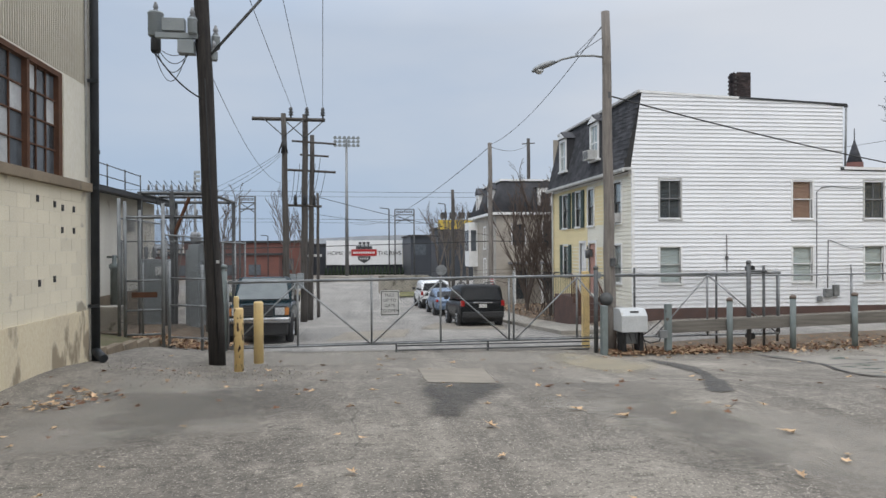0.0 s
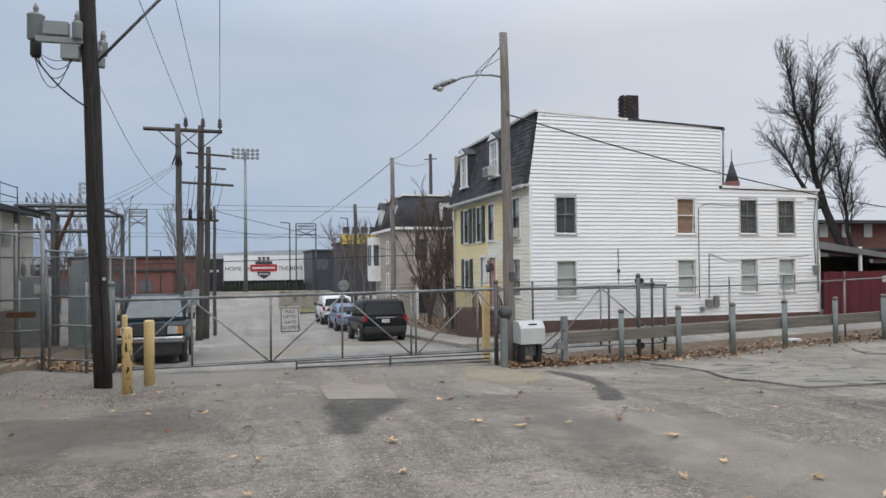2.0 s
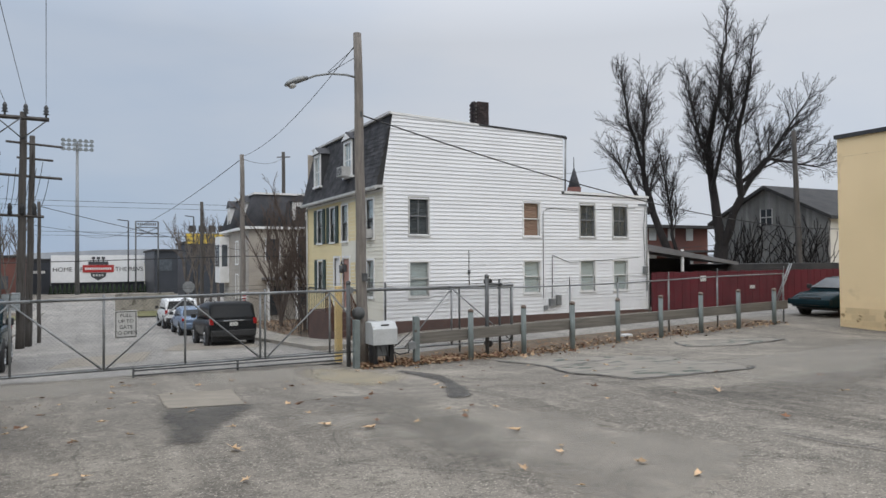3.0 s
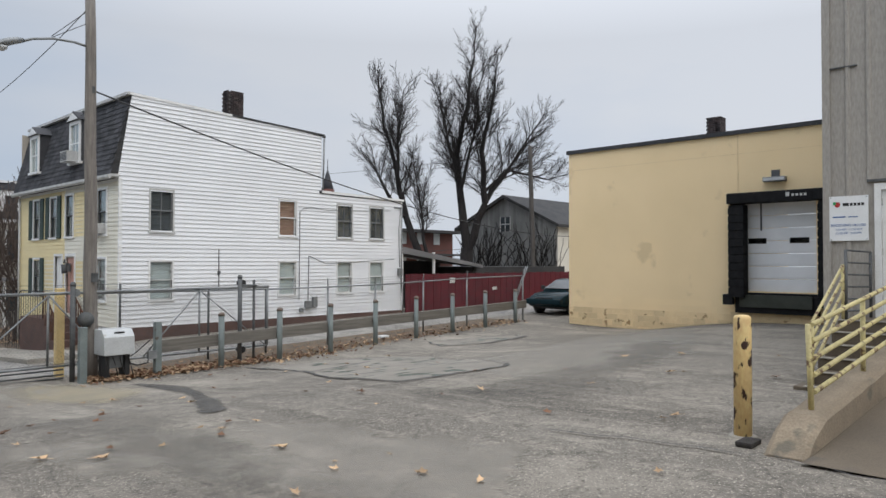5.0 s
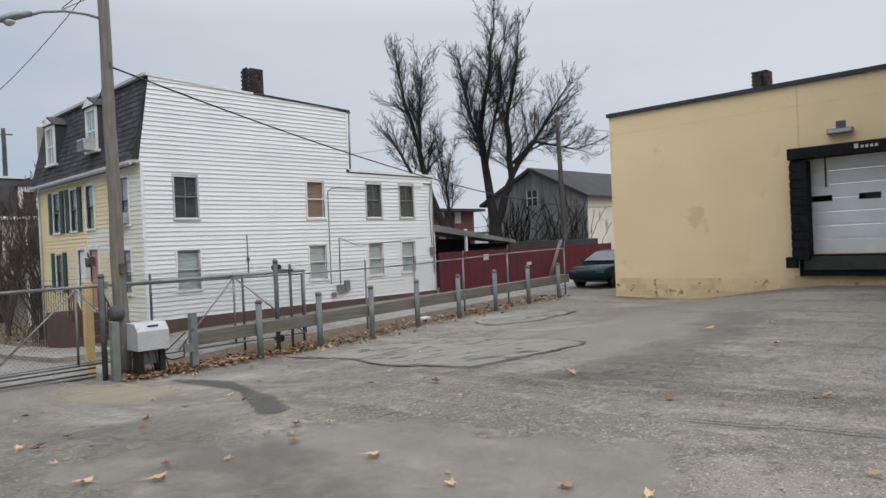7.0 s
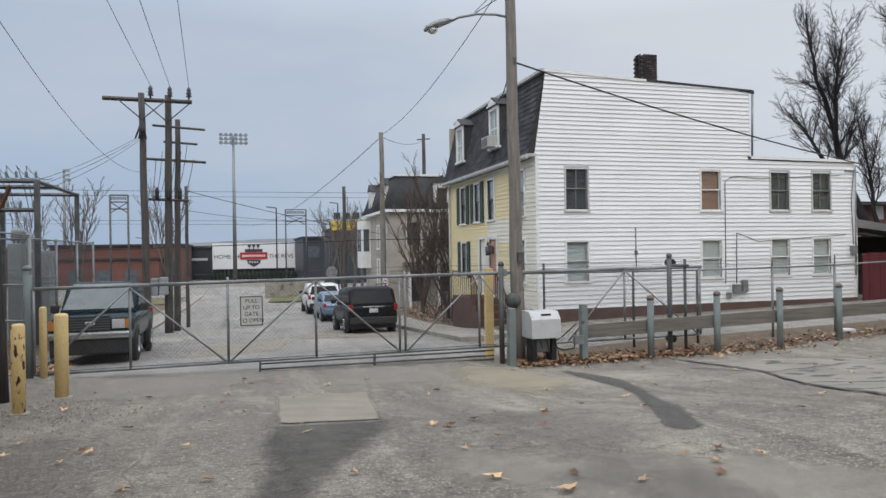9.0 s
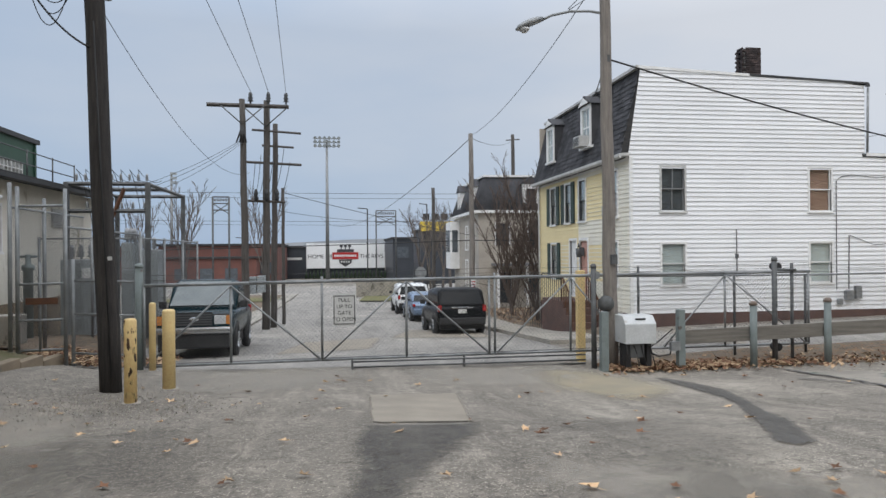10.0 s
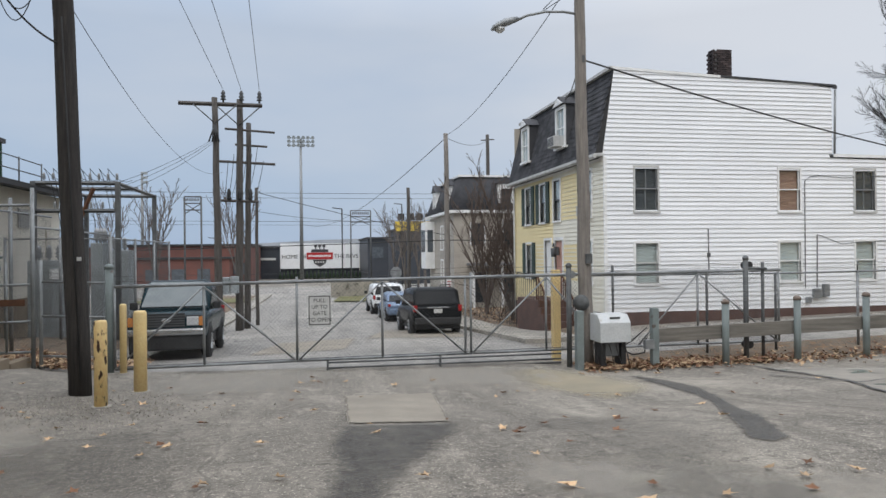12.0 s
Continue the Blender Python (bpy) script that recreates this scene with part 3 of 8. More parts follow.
def wall_cells(face, bm, u0, u1, z0, z1, openings, d0, d1):
    us = sorted({u0, u1, *[min(u1, max(u0, v)) for o in openings for v in o[:2]]})
    zs = sorted({z0, z1, *[min(z1, max(z0, v)) for o in openings for v in o[2:]]})
    for a, b in zip(us, us[1:]):
        run = None
        for c, d in zip(zs, zs[1:]):
            hole = any(o[0] <= (a + b) / 2 <= o[1] and o[2] <= (c + d) / 2 <= o[3] for o in openings)
            if hole:
                if run:
                    face.box(bm, a, b, run[0], run[1], d0, d1)
                run = None
            else:
                run = (run[0], d) if run else (c, d)
        if run:
            face.box(bm, a, b, run[0], run[1], d0, d1)


def siding(face, parent, z0, z1, course, span, openings, mat, d=0.0, lip=0.022):
    """Lapped boards, each course a piece, cut round openings. span(z) gives the ends at a height."""
    n = int(round((z1 - z0) / course))
    for k in range(n):
        a, b = z0 + (z1 - z0) * k / n, z0 + (z1 - z0) * (k + 1) / n
        mid = (a + b) / 2
        lo0, hi0 = span(a)
        lo1, hi1 = span(b)
        cuts = sorted((o[0], o[1]) for o in openings if o[2] < mid < o[3])
        edges = []
        start = (lo0, lo1)
        for c0, c1 in cuts:
            edges.append((start, (c0, c0)))
            start = (c1, c1)
        edges.append((start, (hi0, hi1)))
        for (s0, s1), (e0, e1) in edges:
            if e0 - s0 < 0.02:
                continue
            bm = B()
            v = [bm.verts.new(p) for p in (face.at(s0, a, d), face.at(e0, a, d), face.at(e1, b, d), face.at(s1, b, d), face.at(s0, a, d + lip), face.at(e0, a, d + lip), face.at(e1, b, d + 0.003), face.at(s1, b, d + 0.003))]
            for f in ((4, 5, 6, 7), (0, 4, 7, 3), (1, 2, 6, 5), (0, 1, 5, 4)):
                bm.faces.new([v[i] for i in f])
            part("siding_board", bm, mat, parent)


def window(face, parent, u0, u1, z0, z1, trim=WHITE_PAINT, sash=WHITE_PAINT, behind=BLIND, blind_to=1.0, grid=(1, 1), tw=0.07, name="window"):
    """A sash window set through the wall: trim, two sashes with bars, panes, sill, blind and a shallow room box painted
    dim behind.
    """
    bm = B()
    face.box(bm, u0 - tw, u0, z0 - tw * 0.5, z1 + tw, -0.10, 0.045)
    face.box(bm, u1, u1 + tw, z0 - tw * 0.5, z1 + tw, -0.10, 0.045)
    face.box(bm, u0, u1, z1, z1 + tw, -0.10, 0.045)
    w = part(name, bm, trim, parent)
    bm = B()
    face.box(bm, u0 - tw - 0.02, u1 + tw + 0.02, z0 - tw, z0, -0.10, 0.075)
    part("sill", bm, trim, w)
    zm, s = (z0 + z1) / 2, 0.035
    for a, b, d in ((zm, z1, 0.0), (z0, zm + 0.03, -0.035)):
        bm = B()
        face.box(bm, u0, u0 + s, a, b, d - 0.035, d)
        face.box(bm, u1 - s, u1, a, b, d - 0.035, d)
        face.box(bm, u0 + s, u1 - s, a, a + s, d - 0.035, d)
        face.box(bm, u0 + s, u1 - s, b - s, b, d - 0.035, d)
        for k in range(1, grid[0]):
            c = u0 + (u1 - u0) * k / grid[0]
            face.box(bm, c - 0.014, c + 0.014, a + s, b - s, d - 0.030, d - 0.004)
        for k in range(1, grid[1]):
            c = a + (b - a) * k / grid[1]
            face.box(bm, u0 + s, u1 - s, c - 0.014, c + 0.014, d - 0.028, d - 0.006)
        part("sash", bm, sash, w)
        bm = B()
        face.box(bm, u0 + s, u1 - s, a + s, b - s, d - 0.022, d - 0.016)
        part("pane", bm, GLASS, w).visible_shadow = False
    # Shallow box behind the panes; the interior's darkness is in its colour.
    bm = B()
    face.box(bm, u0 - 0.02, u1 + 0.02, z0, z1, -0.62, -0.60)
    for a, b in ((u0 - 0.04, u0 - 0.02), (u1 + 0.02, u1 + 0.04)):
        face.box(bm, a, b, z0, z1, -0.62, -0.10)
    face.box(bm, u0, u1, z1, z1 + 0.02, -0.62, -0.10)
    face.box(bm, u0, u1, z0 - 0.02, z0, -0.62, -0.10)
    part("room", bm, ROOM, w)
    if blind_to > 0:
        bm = B()
        face.box(bm, u0 + 0.01, u1 - 0.01, z1 - (z1 - z0) * blind_to, z1, -0.10, -0.09)
        part("blind", bm, behind, w)
    return w


def brick_stack(name, x, y, z0, z1, wx, wy, mat, label):
    st = thing(name, label, "chimney", at=(x, y, z0))
    bm = B()
    box(bm, x - wx / 2 + 0.015, x + wx / 2 - 0.015, y - wy / 2 + 0.015, y + wy / 2 - 0.015, z0, z1 - 0.02)
    part("mortar_core", bm, MORTAR, st)
    k, z = 0, z0
    while z < z1 - 0.03:
        for side in range(4):
            w = wx if side < 2 else wy
            n = max(2, int(round(w / 0.21)))
            for j in range(n):
                s = w / n
                off = (s / 2 if k % 2 else 0) * (1 if side < 2 else -1)
                a = max(-w / 2, -w / 2 + j * s + 0.006 + off - (s if off > 0 and j == n - 1 else 0) * 0)
                b = min(w / 2, a + s - 0.012)
                if b - a < 0.03:
                    continue
                bm = B()
                if side < 2:
                    c = y + (-wy / 2 if side == 0 else wy / 2)
                    box(bm, x + a, x + b, c - 0.02, c + 0.02, z, z + 0.062)
                else:
                    c = x + (-wx / 2 if side == 2 else wx / 2)
                    box(bm, c - 0.02, c + 0.02, y + a, y + b, z, z + 0.062)
                part("brick", bm, mat, st)
        z += 0.074
        k += 1
    return st


# ---- white frame house with a mansard front ----
HX, HY, HZ0 = 9.40, 22.83, 0.12
EAVE, TOP_F, TOP_B = 4.85, 7.54, 7.24
house = thing("white_house", "white clapboard house with a dark mansard roof and lower rear wing", "house", at=(HX, HY, -0.3))
side = Face(HX, HY, 1, 0, 0, -1)
UP, LOW = (3.20, 4.55), (0.98, 2.22)
side_wins = [(10.40, 11.14), (15.31, 16.05), (18.07, 18.80), (19.81, 20.55)]
holes = [(a - HX, b - HX, *z) for a, b in side_wins for z in (UP, LOW)]
RX, AX = 17.25 - HX, 21.68 - HX


def side_span(z):
    lo = 0.0 if z < EAVE else -0.05 + 0.42 * (z - EAVE) / (TOP_F - EAVE)
    return lo, (AX if z < 4.93 else RX if z <= TOP_B else RX * (TOP_F - z) / (TOP_F - TOP_B))


siding(side, house, HZ0, 4.93, 0.14, side_span, holes, WHITE_SIDING, lip=0.036)
siding(side, house, 4.93, TOP_F, 0.14, side_span, [], WHITE_SIDING, lip=0.036)
bm = B()
v = [bm.verts.new(side.at(*p)) for p in ((0.36, TOP_B, -0.3), (RX, TOP_B, -0.3), (0.40, TOP_F, -0.3), (0.36, TOP_B, -0.004), (RX, TOP_B, -0.004), (0.40, TOP_F, -0.004))]
for f in ((0, 1, 2), (3, 4, 5), (0, 1, 4, 3), (1, 2, 5, 4), (2, 0, 3, 5)):
    bm.faces.new([v[i] for i in f])
part("gable_infill", bm, WHITE_SIDING, house)
bm = B()
wall_cells(side, bm, 0, AX, -0.3, 4.9, holes, -0.30, -0.004)
side.box(bm, 0.36, RX, 4.9, TOP_B - 0.03, -0.30, -0.004)
part("wall", bm, WHITE_PAINT, house)
bm = B()
box(bm, HX - 0.015, HX + 0.085, HY - 0.035, HY + 0.02, HZ0, EAVE)
part("corner_board", bm, WHITE_PAINT, house)
bm = B()
box(bm, HX + AX - 0.08, HX + AX + 0.012, HY - 0.035, HY + 0.02, HZ0, 4.9)
part("corner_board", bm, WHITE_PAINT, house)
bm = B()
box(bm, HX - 0.05, HX + AX + 0.02, HY - 0.03, HY + 0.5, -0.6, HZ0)
part("foundation", bm, FOUNDATION, house, "brown painted foundation")
# rear and far walls, flat roofs with edge trim
bm = B()
box(bm, HX + AX - 0.25, HX + AX - 0.004, HY + 0.3, 28.0, -0.3, 4.86)
box(bm, HX + 0.3, HX + AX, 32.0, 32.3, -1.5, 4.86)
box(bm, HX + RX - 0.25, HX + RX, HY + 0.3, 32.0, 4.86, TOP_B - 0.02)
part("rear_wall", bm, WHITE_PAINT, house)
bm = B()
extrude(bm, [(HX + RX - 0.1, 4.93), (HX + AX + 0.06, 4.89), (HX + AX + 0.06, 4.97), (HX + RX - 0.1, 5.03)], "y", HY - 0.05, 28.0)
part("wing_roof", bm, DARK_ROOF, house)
bm = B()
extrude(bm, [(HX + 0.34, TOP_F - 0.02), (HX + RX + 0.12, TOP_B - 0.02), (HX + RX + 0.12, TOP_B + 0.045), (HX + 0.34, TOP_F + 0.05)], "y", HY + 0.012, 32.3)
part("flat_roof", bm, DARK_ROOF, house)
bm = B()
extrude(bm, [(HX + 0.30, TOP_F - 0.02), (HX + 3.9, 7.37), (HX + 3.9, 7.45), (HX + 0.30, TOP_F + 0.06)], "y", HY - 0.05, HY + 0.01)
part("roof_trim", bm, WHITE_PAINT, house)
bm = B()
extrude(bm, [(HX + RX + 0.012, 4.95), (HX + AX + 0.08, 4.90), (HX + AX + 0.08, 4.99), (HX + RX + 0.012, 5.05)], "y", HY - 0.075, HY - 0.052)
part("roof_trim", bm, WHITE_PAINT, house)
bm = B()
extrude(bm, [(HX + 3.9, 7.40), (HX + RX + 0.14, TOP_B - 0.01), (HX + RX + 0.14, TOP_B + 0.05), (HX + 3.9, 7.45)], "y", HY - 0.06, HY + 0.008)
box(bm, HX + RX + 0.0, HX + RX + 0.14, HY - 0.10, HY - 0.062, TOP_B - 0.10, TOP_B + 0.0)
part("dark_roof_edge", bm, FLASHING, house)
bm = B()
tube(bm, (HX + RX + 0.10, HY - 0.06, TOP_B - 0.12), (HX + RX + 0.05, HY - 0.06, 5.06), 0.035)
part("downpipe", bm, GALV, house)
bm = B()
tube(bm, (HX + AX - 0.06, HY - 0.09, 4.8), (HX + AX - 0.10, HY - 0.09, 0.9), 0.022)
part("downpipe", bm, GALV, house)
for k, (a, b) in enumerate(side_wins):
    window(side, house, a - HX, b - HX, *UP, trim=(DULL_TRIM, WHITE_PAINT, DULL_TRIM, DULL_TRIM)[k], sash=(GREY_SASH, WHITE_PAINT, GREY_SASH, GREY_SASH)[k], behind=ORANGE_BLIND if k == 1 else GREY_SCREEN, blind_to=1.0, grid=(2, 1) if k != 1 else (1, 1), tw=0.055)
    window(side, house, a - HX, b - HX, *LOW, sash=WHITE_PAINT if k else DULL_TRIM, behind=BLIND, blind_to=1.0, tw=0.06)
# front, shared with the yellow half
front = Face(HX, HY, 0, 1, -1, 0)
FL = 32.3 - HY
f_up = [(3.75, 4.45), (5.35, 6.0), (7.15, 7.85), (0.9, 1.6)]
f_low = [(7.1, 7.8), (0.9, 1.6)]
doors = [(4.75, 5.45), (3.55, 4.35)]
fholes = [(a, b, 3.1, 4.55) for a, b in f_up] + [(a, b, 0.95, 2.3) for a, b in f_low] + [(a, b, 0.35, 2.4) for a, b in doors]
SPLIT = 4.55
siding(front, house, HZ0, EAVE - 0.1, 0.14, lambda z: (0.0, SPLIT), fholes, CREAM_SIDING)
bm = B()
wall_cells(front, bm, 0.3, FL, -1.2, EAVE, fholes, -0.30, -0.004)
part("front_wall", bm, WHITE_PAINT, house)
bm = B()
extrude(bm, [(HX - 0.30, EAVE + 0.03), (HX - 0.30, EAVE + 0.10), (HX - 0.05, EAVE + 0.12), (HX - 0.002, EAVE + 0.03)], "y", HY - 0.03, HY + 0.0 + FL + 0.1)
part("cornice", bm, DULL_TRIM, house)
bm = B()
box(bm, HX - 0.02, HX + 0.02, HY - 0.03, HY + 0.06, 4.90, 4.97)
extrude(bm, [(HX - 0.36, EAVE + 0.0), (HX - 0.30, EAVE - 0.06), (HX - 0.22, EAVE + 0.06), (HX - 0.36, EAVE + 0.08)], "y", HY - 0.05, HY + FL + 0.1)
part("gutter", bm, DULL_TRIM, house)
# mansard: courses of shingles on a steep slope
nz = 15
for k in range(nz):
    za, zb = EAVE + 0.10 + (TOP_F - EAVE - 0.12) * k / nz, EAVE + 0.10 + (TOP_F - EAVE - 0.12) * (k + 1) / nz
    xa, xb = HX - 0.27 + 0.62 * k / nz, HX - 0.27 + 0.62 * (k + 1) / nz
    n = 34
    for j in range(n):
        y0 = HY - 0.03 + (FL + 0.06) * (j + (0.5 if k % 2 else 0)) / n
        y1 = min(HY + FL + 0.05, y0 + (FL + 0.06) / n - 0.008)
        if y1 - y0 < 0.02:
            continue
        bm = B()
        e = 0.018 + 0.006 * ((k * 7 + j * 3) % 5) / 5
        v = [bm.verts.new(p) for p in ((xa, y0, za), (xa, y1, za), (xb, y1, zb), (xb, y0, zb), (xa - e, y0, za - 0.008), (xa - e, y1, za - 0.008))]
        for f in ((4, 5, 2, 3), (0, 1, 5, 4), (0, 4, 3), (1, 2, 5)):
            bm.faces.new([v[i] for i in f])
        part("shingle", bm, SLATE, house)
bm = B()
extrude(bm, [(HX - 0.26, EAVE + 0.10), (HX + 0.36, TOP_F), (HX + 0.6, TOP_F), (HX + 0.6, EAVE + 0.10)], "y", HY + 0.025, HY + FL)
part("mansard_deck", bm, DARK_ROOF, house)
bm = B()
box(bm, HX + 0.22, HX + 0.40, HY - 0.03, HY + FL + 0.06, TOP_F - 0.02, TOP_F + 0.07)
part("mansard_coping", bm, DULL_TRIM, house)


def dormer(parent, y, z0, z1, w, unit):
    """A small gabled dormer on the mansard."""
    f = Face(HX - 0.22, y - w / 2, 0, 1, -1, 0)
    bm = B()
    f.box(bm, 0, 0.11, z0, z1 - 0.2, -0.7, 0.0)
    f.box(bm, w - 0.11, w, z0, z1 - 0.2, -0.7, 0.0)
    f.box(bm, 0.11, w - 0.11, z1 - 0.34, z1 - 0.2, -0.5, 0.0)
    f.box(bm, -0.04, w + 0.04, z0 - 0.08, z0, -0.5, 0.05)
    d = part("dormer", bm, WHITE_PAINT, parent)
    bm = B()
    v = [bm.verts.new(f.at(*p)) for p in ((-0.10, z1 - 0.22, 0.06), (w + 0.10, z1 - 0.22, 0.06), (w / 2, z1 + 0.12, 0.06), (-0.10, z1 - 0.22, -0.9), (w + 0.10, z1 - 0.22, -0.9), (w / 2, z1 + 0.12, -0.9))]
    for q in ((0, 1, 2), (3, 5, 4), (0, 2, 5, 3), (1, 4, 5, 2), (0, 3, 4, 1)):
        bm.faces.new([v[i] for i in q])
    part("dormer_roof", bm, SLATE, d)
    for u in (-0.016, w + 0.004):
        bm = B()
        f.box(bm, u, u + 0.012, z0, z1 - 0.225, -0.7, -0.05)
        part("dormer_cheek", bm, SLATE, d, "dark shingled dormer cheek")
    bm = B()
    v = [bm.verts.new(f.at(*p)) for p in ((-0.02, z1 - 0.20, 0.068), (w + 0.02, z1 - 0.20, 0.068), (w / 2, z1 + 0.05, 0.068), (-0.02, z1 - 0.20, 0.085), (w + 0.02, z1 - 0.20, 0.085), (w / 2, z1 + 0.05, 0.085))]
    for q in ((0, 1, 2), (3, 4, 5), (0, 1, 4, 3), (1, 2, 5, 4), (2, 0, 3, 5)):
        bm.faces.new([v[i] for i in q])
    part("pediment", bm, WHITE_PAINT, d)
    bm = B()
    f.box(bm, 0.11, w - 0.11, z0, z1 - 0.34, -0.12, -0.11)
    part("blind", bm, BLIND, d)
    bm = B()
    zm = (z0 + z1 - 0.34) / 2
    f.box(bm, 0.11, w - 0.11, zm - 0.02, zm + 0.02, -0.06, -0.03)
    f.box(bm, w / 2 - 0.012, w / 2 + 0.012, z0, z1 - 0.34, -0.055, -0.035)
    part("sash", bm, WHITE_PAINT, d)
    bm = B()
    f.box(bm, 0.11, w - 0.11, z0, z1 - 0.34, -0.052, -0.046)
    part("pane", bm, GLASS, d).visible_shadow = False
    if unit:
        bm = B()
        f.box(bm, 0.16, w - 0.16, z0 - 0.02, z0 + 0.34, -0.05, 0.34)
        u = part("air_conditioner", bm, DULL_TRIM, parent, "grey window air conditioner")
        bm = B()
        for k in range(6):
            f.box(bm, 0.19, w - 0.19, z0 + 0.03 + k * 0.048, z0 + 0.05 + k * 0.048, 0.34, 0.352)
        part("grille", bm, DARK_SASH, u)


dormer(house, 26.0, 5.62, 7.25, 0.95, True)
window(front, house, 3.75, 4.45, 3.1, 4.55, trim=WHITE_PAINT, sash=DARK_SASH, behind=BLIND, blind_to=0.5)
window(front, house, 0.9, 1.6, 3.1, 4.55, sash=DARK_SASH, behind=BLIND, blind_to=0.5)
window(front, house, 0.9, 1.6, 0.95, 2.3, sash=DULL_TRIM, behind=BLIND, blind_to=0.6)
bm = B()
front.box(bm, 0.98, 1.52, 3.12, 3.45, 0.0, 0.30)
part("air_conditioner", bm, DULL_TRIM, house)
# siding clutter: conduits, meters, cables
bm = B()
path_tube(bm, [side.at(3.42, 3.15 - 0.5, 0.04), side.at(3.43, 1.2, 0.04)], 0.016)
side.box(bm, 3.38, 3.46, 1.78, 1.90, 0.02, 0.09)
part("conduit", bm, DARK_SASH, house)
bm = B()
path_tube(bm, [side.at(7.35, 4.35, 0.04), side.at(7.0, 4.3, 0.04), side.at(6.82, 4.15, 0.04), side.at(6.80, 0.75, 0.04)], 0.013)
path_tube(bm, [side.at(7.25, 2.45, 0.04), side.at(7.22, 0.75, 0.04)], 0.016)
path_tube(bm, [side.at(7.35, 4.35, 0.04), side.at(8.2, 4.28, 0.04), side.at(11.6, 4.45, 0.04)], 0.009)
path_tube(bm, [side.at(7.28, 2.45, 0.04), side.at(8.1, 2.15, 0.04), side.at(11.8, 2.35, 0.04)], 0.009)
path_tube(bm, [side.at(AX - 0.1, 4.6, 0.05), side.at(AX - 0.22, 3.6, 0.05), side.at(AX - 0.16, 2.0, 0.05)], 0.012)
part("service_cable", bm, DARK_SASH, house)
bm = B()
side.box(bm, 7.05, 7.32, 0.42, 0.72, 0.02, 0.16)
side.box(bm, 7.40, 7.60, 0.46, 0.86, 0.02, 0.15)
side.box(bm, 6.80, 6.95, 0.28, 0.46, 0.02, 0.14)
part("meter_box", bm, GALV, house, bevel=0.01)
bm = B()
side.box(bm, AX - 0.30, AX - 0.08, 1.65, 1.95, 0.04, 0.16)
tube(bm, side.at(AX - 0.5, 4.62, 0.06), side.at(AX - 0.05, 4.62, 0.06), 0.03)
part("junction_box", bm, GALV, house, bevel=0.01)
brick_stack("chimney", 14.02, 24.0, 7.25, 8.56, 0.62, 0.42, SOOT_BRICK, "sooty dark red brick chimney on the white house roof")

# ---- yellow half of the pair ----
yhouse = thing("yellow_house", "yellow clapboard half of the mansard pair with dark green shutters", "house", at=(HX, HY + SPLIT, -0.8))
siding(front, yhouse, -0.1, EAVE - 0.1, 0.14, lambda z: (SPLIT, FL), fholes, YELLOW_SIDING)
for a, b in f_up[1:3]:
    window(front, yhouse, a, b, 3.1, 4.55, sash=DARK_SASH, behind=BLIND, blind_to=0.4)
window(front, yhouse, 7.1, 7.8, 0.95, 2.3, sash=DARK_SASH, behind=BLIND, blind_to=0.3)
for a, b, z0, z1 in [(u, v, 3.05, 4.6) for u, v in f_up[1:3]] + [(7.1, 7.8, 0.9, 2.35)]:
    for c in (a - 0.46, b + 0.09):
        bm = B()
        prof = [(0.025, z0), (0.06, z0)]
        for k in range(18):
            zz = z0 + 0.04 + (z1 - z0 - 0.08) * k / 18
            prof += [(0.078, zz), (0.056, zz + 0.055)]
        prof += [(0.06, z1), (0.025, z1)]
        ends = [[bm.verts.new(front.at(u, z, d)) for d, z in prof] for u in (c, c + 0.36)]
        for i in range(len(prof)):
            j = (i + 1) % len(prof)
            bm.faces.new((ends[0][i], ends[0][j], ends[1][j], ends[1][i]))
        bm.faces.new(ends[0])
        bm.faces.new(ends[1][::-1])
        part("shutter", bm, GREEN_SHUTTER, yhouse)
for i, ((a, b), mat) in enumerate(zip(doors, (WHITE_PAINT, PINK))):
    own = yhouse if i == 0 else house
    bm = B()
    front.box(bm, a - 0.09, a, 0.35, 2.5, -0.1, 0.05)
    front.box(bm, b, b + 0.09, 0.35, 2.5, -0.1, 0.05)
    front.box(bm, a, b, 2.4, 2.5, -0.1, 0.05)
    fr = part("door_frame", bm, WHITE_PAINT, own)
    bm = B()
    front.box(bm, a, b, 0.35, 2.4, -0.08, -0.03)
    for p, q, r, s in ((0.12, 0.32, 0.5, 1.15), (0.40, 0.58, 0.5, 1.15), (0.12, 0.32, 1.3, 2.1), (0.40, 0.58, 1.3, 2.1)):
        front.box(bm, a + p, a + q, r, s, -0.03, -0.015)
    part("door", bm, mat, own)
bm = B()
box(bm, HX - 0.15, HX - 0.02, 26.75, 26.93, 1.85, 2.15)
tube(bm, (HX - 0.2, 26.84, 2.15), (HX - 0.2, 26.84, 2.3), 0.05, 0.02)
tube(bm, (HX - 0.2, 26.84, 1.8), (HX - 0.2, 26.84, 2.12), 0.09, 0.11)
solid("porch_lantern", bm, DARK_SASH, "black porch lantern beside the front doors", "lantern")
dormer(yhouse, 30.1, 5.62, 7.25, 0.95, False)
bm = B()
box(bm, HX - 0.035, HX + 0.02, HY + FL - 0.02, HY + FL + 0.07, -0.9, EAVE)
part("corner_board", bm, WHITE_PAINT, yhouse)
bm = B()
box(bm, HX, HX + 6, HY + FL - 0.02, HY + FL, -1.3, EAVE + 2.5)
part("party_wall", bm, TAN_SIDING, yhouse)
bm = B()
box(bm, HX - 0.03, HX + 0.3, HY + SPLIT, HY + FL, -1.4, -0.1)
part("foundation", bm, FOUNDATION, yhouse)
bm = B()
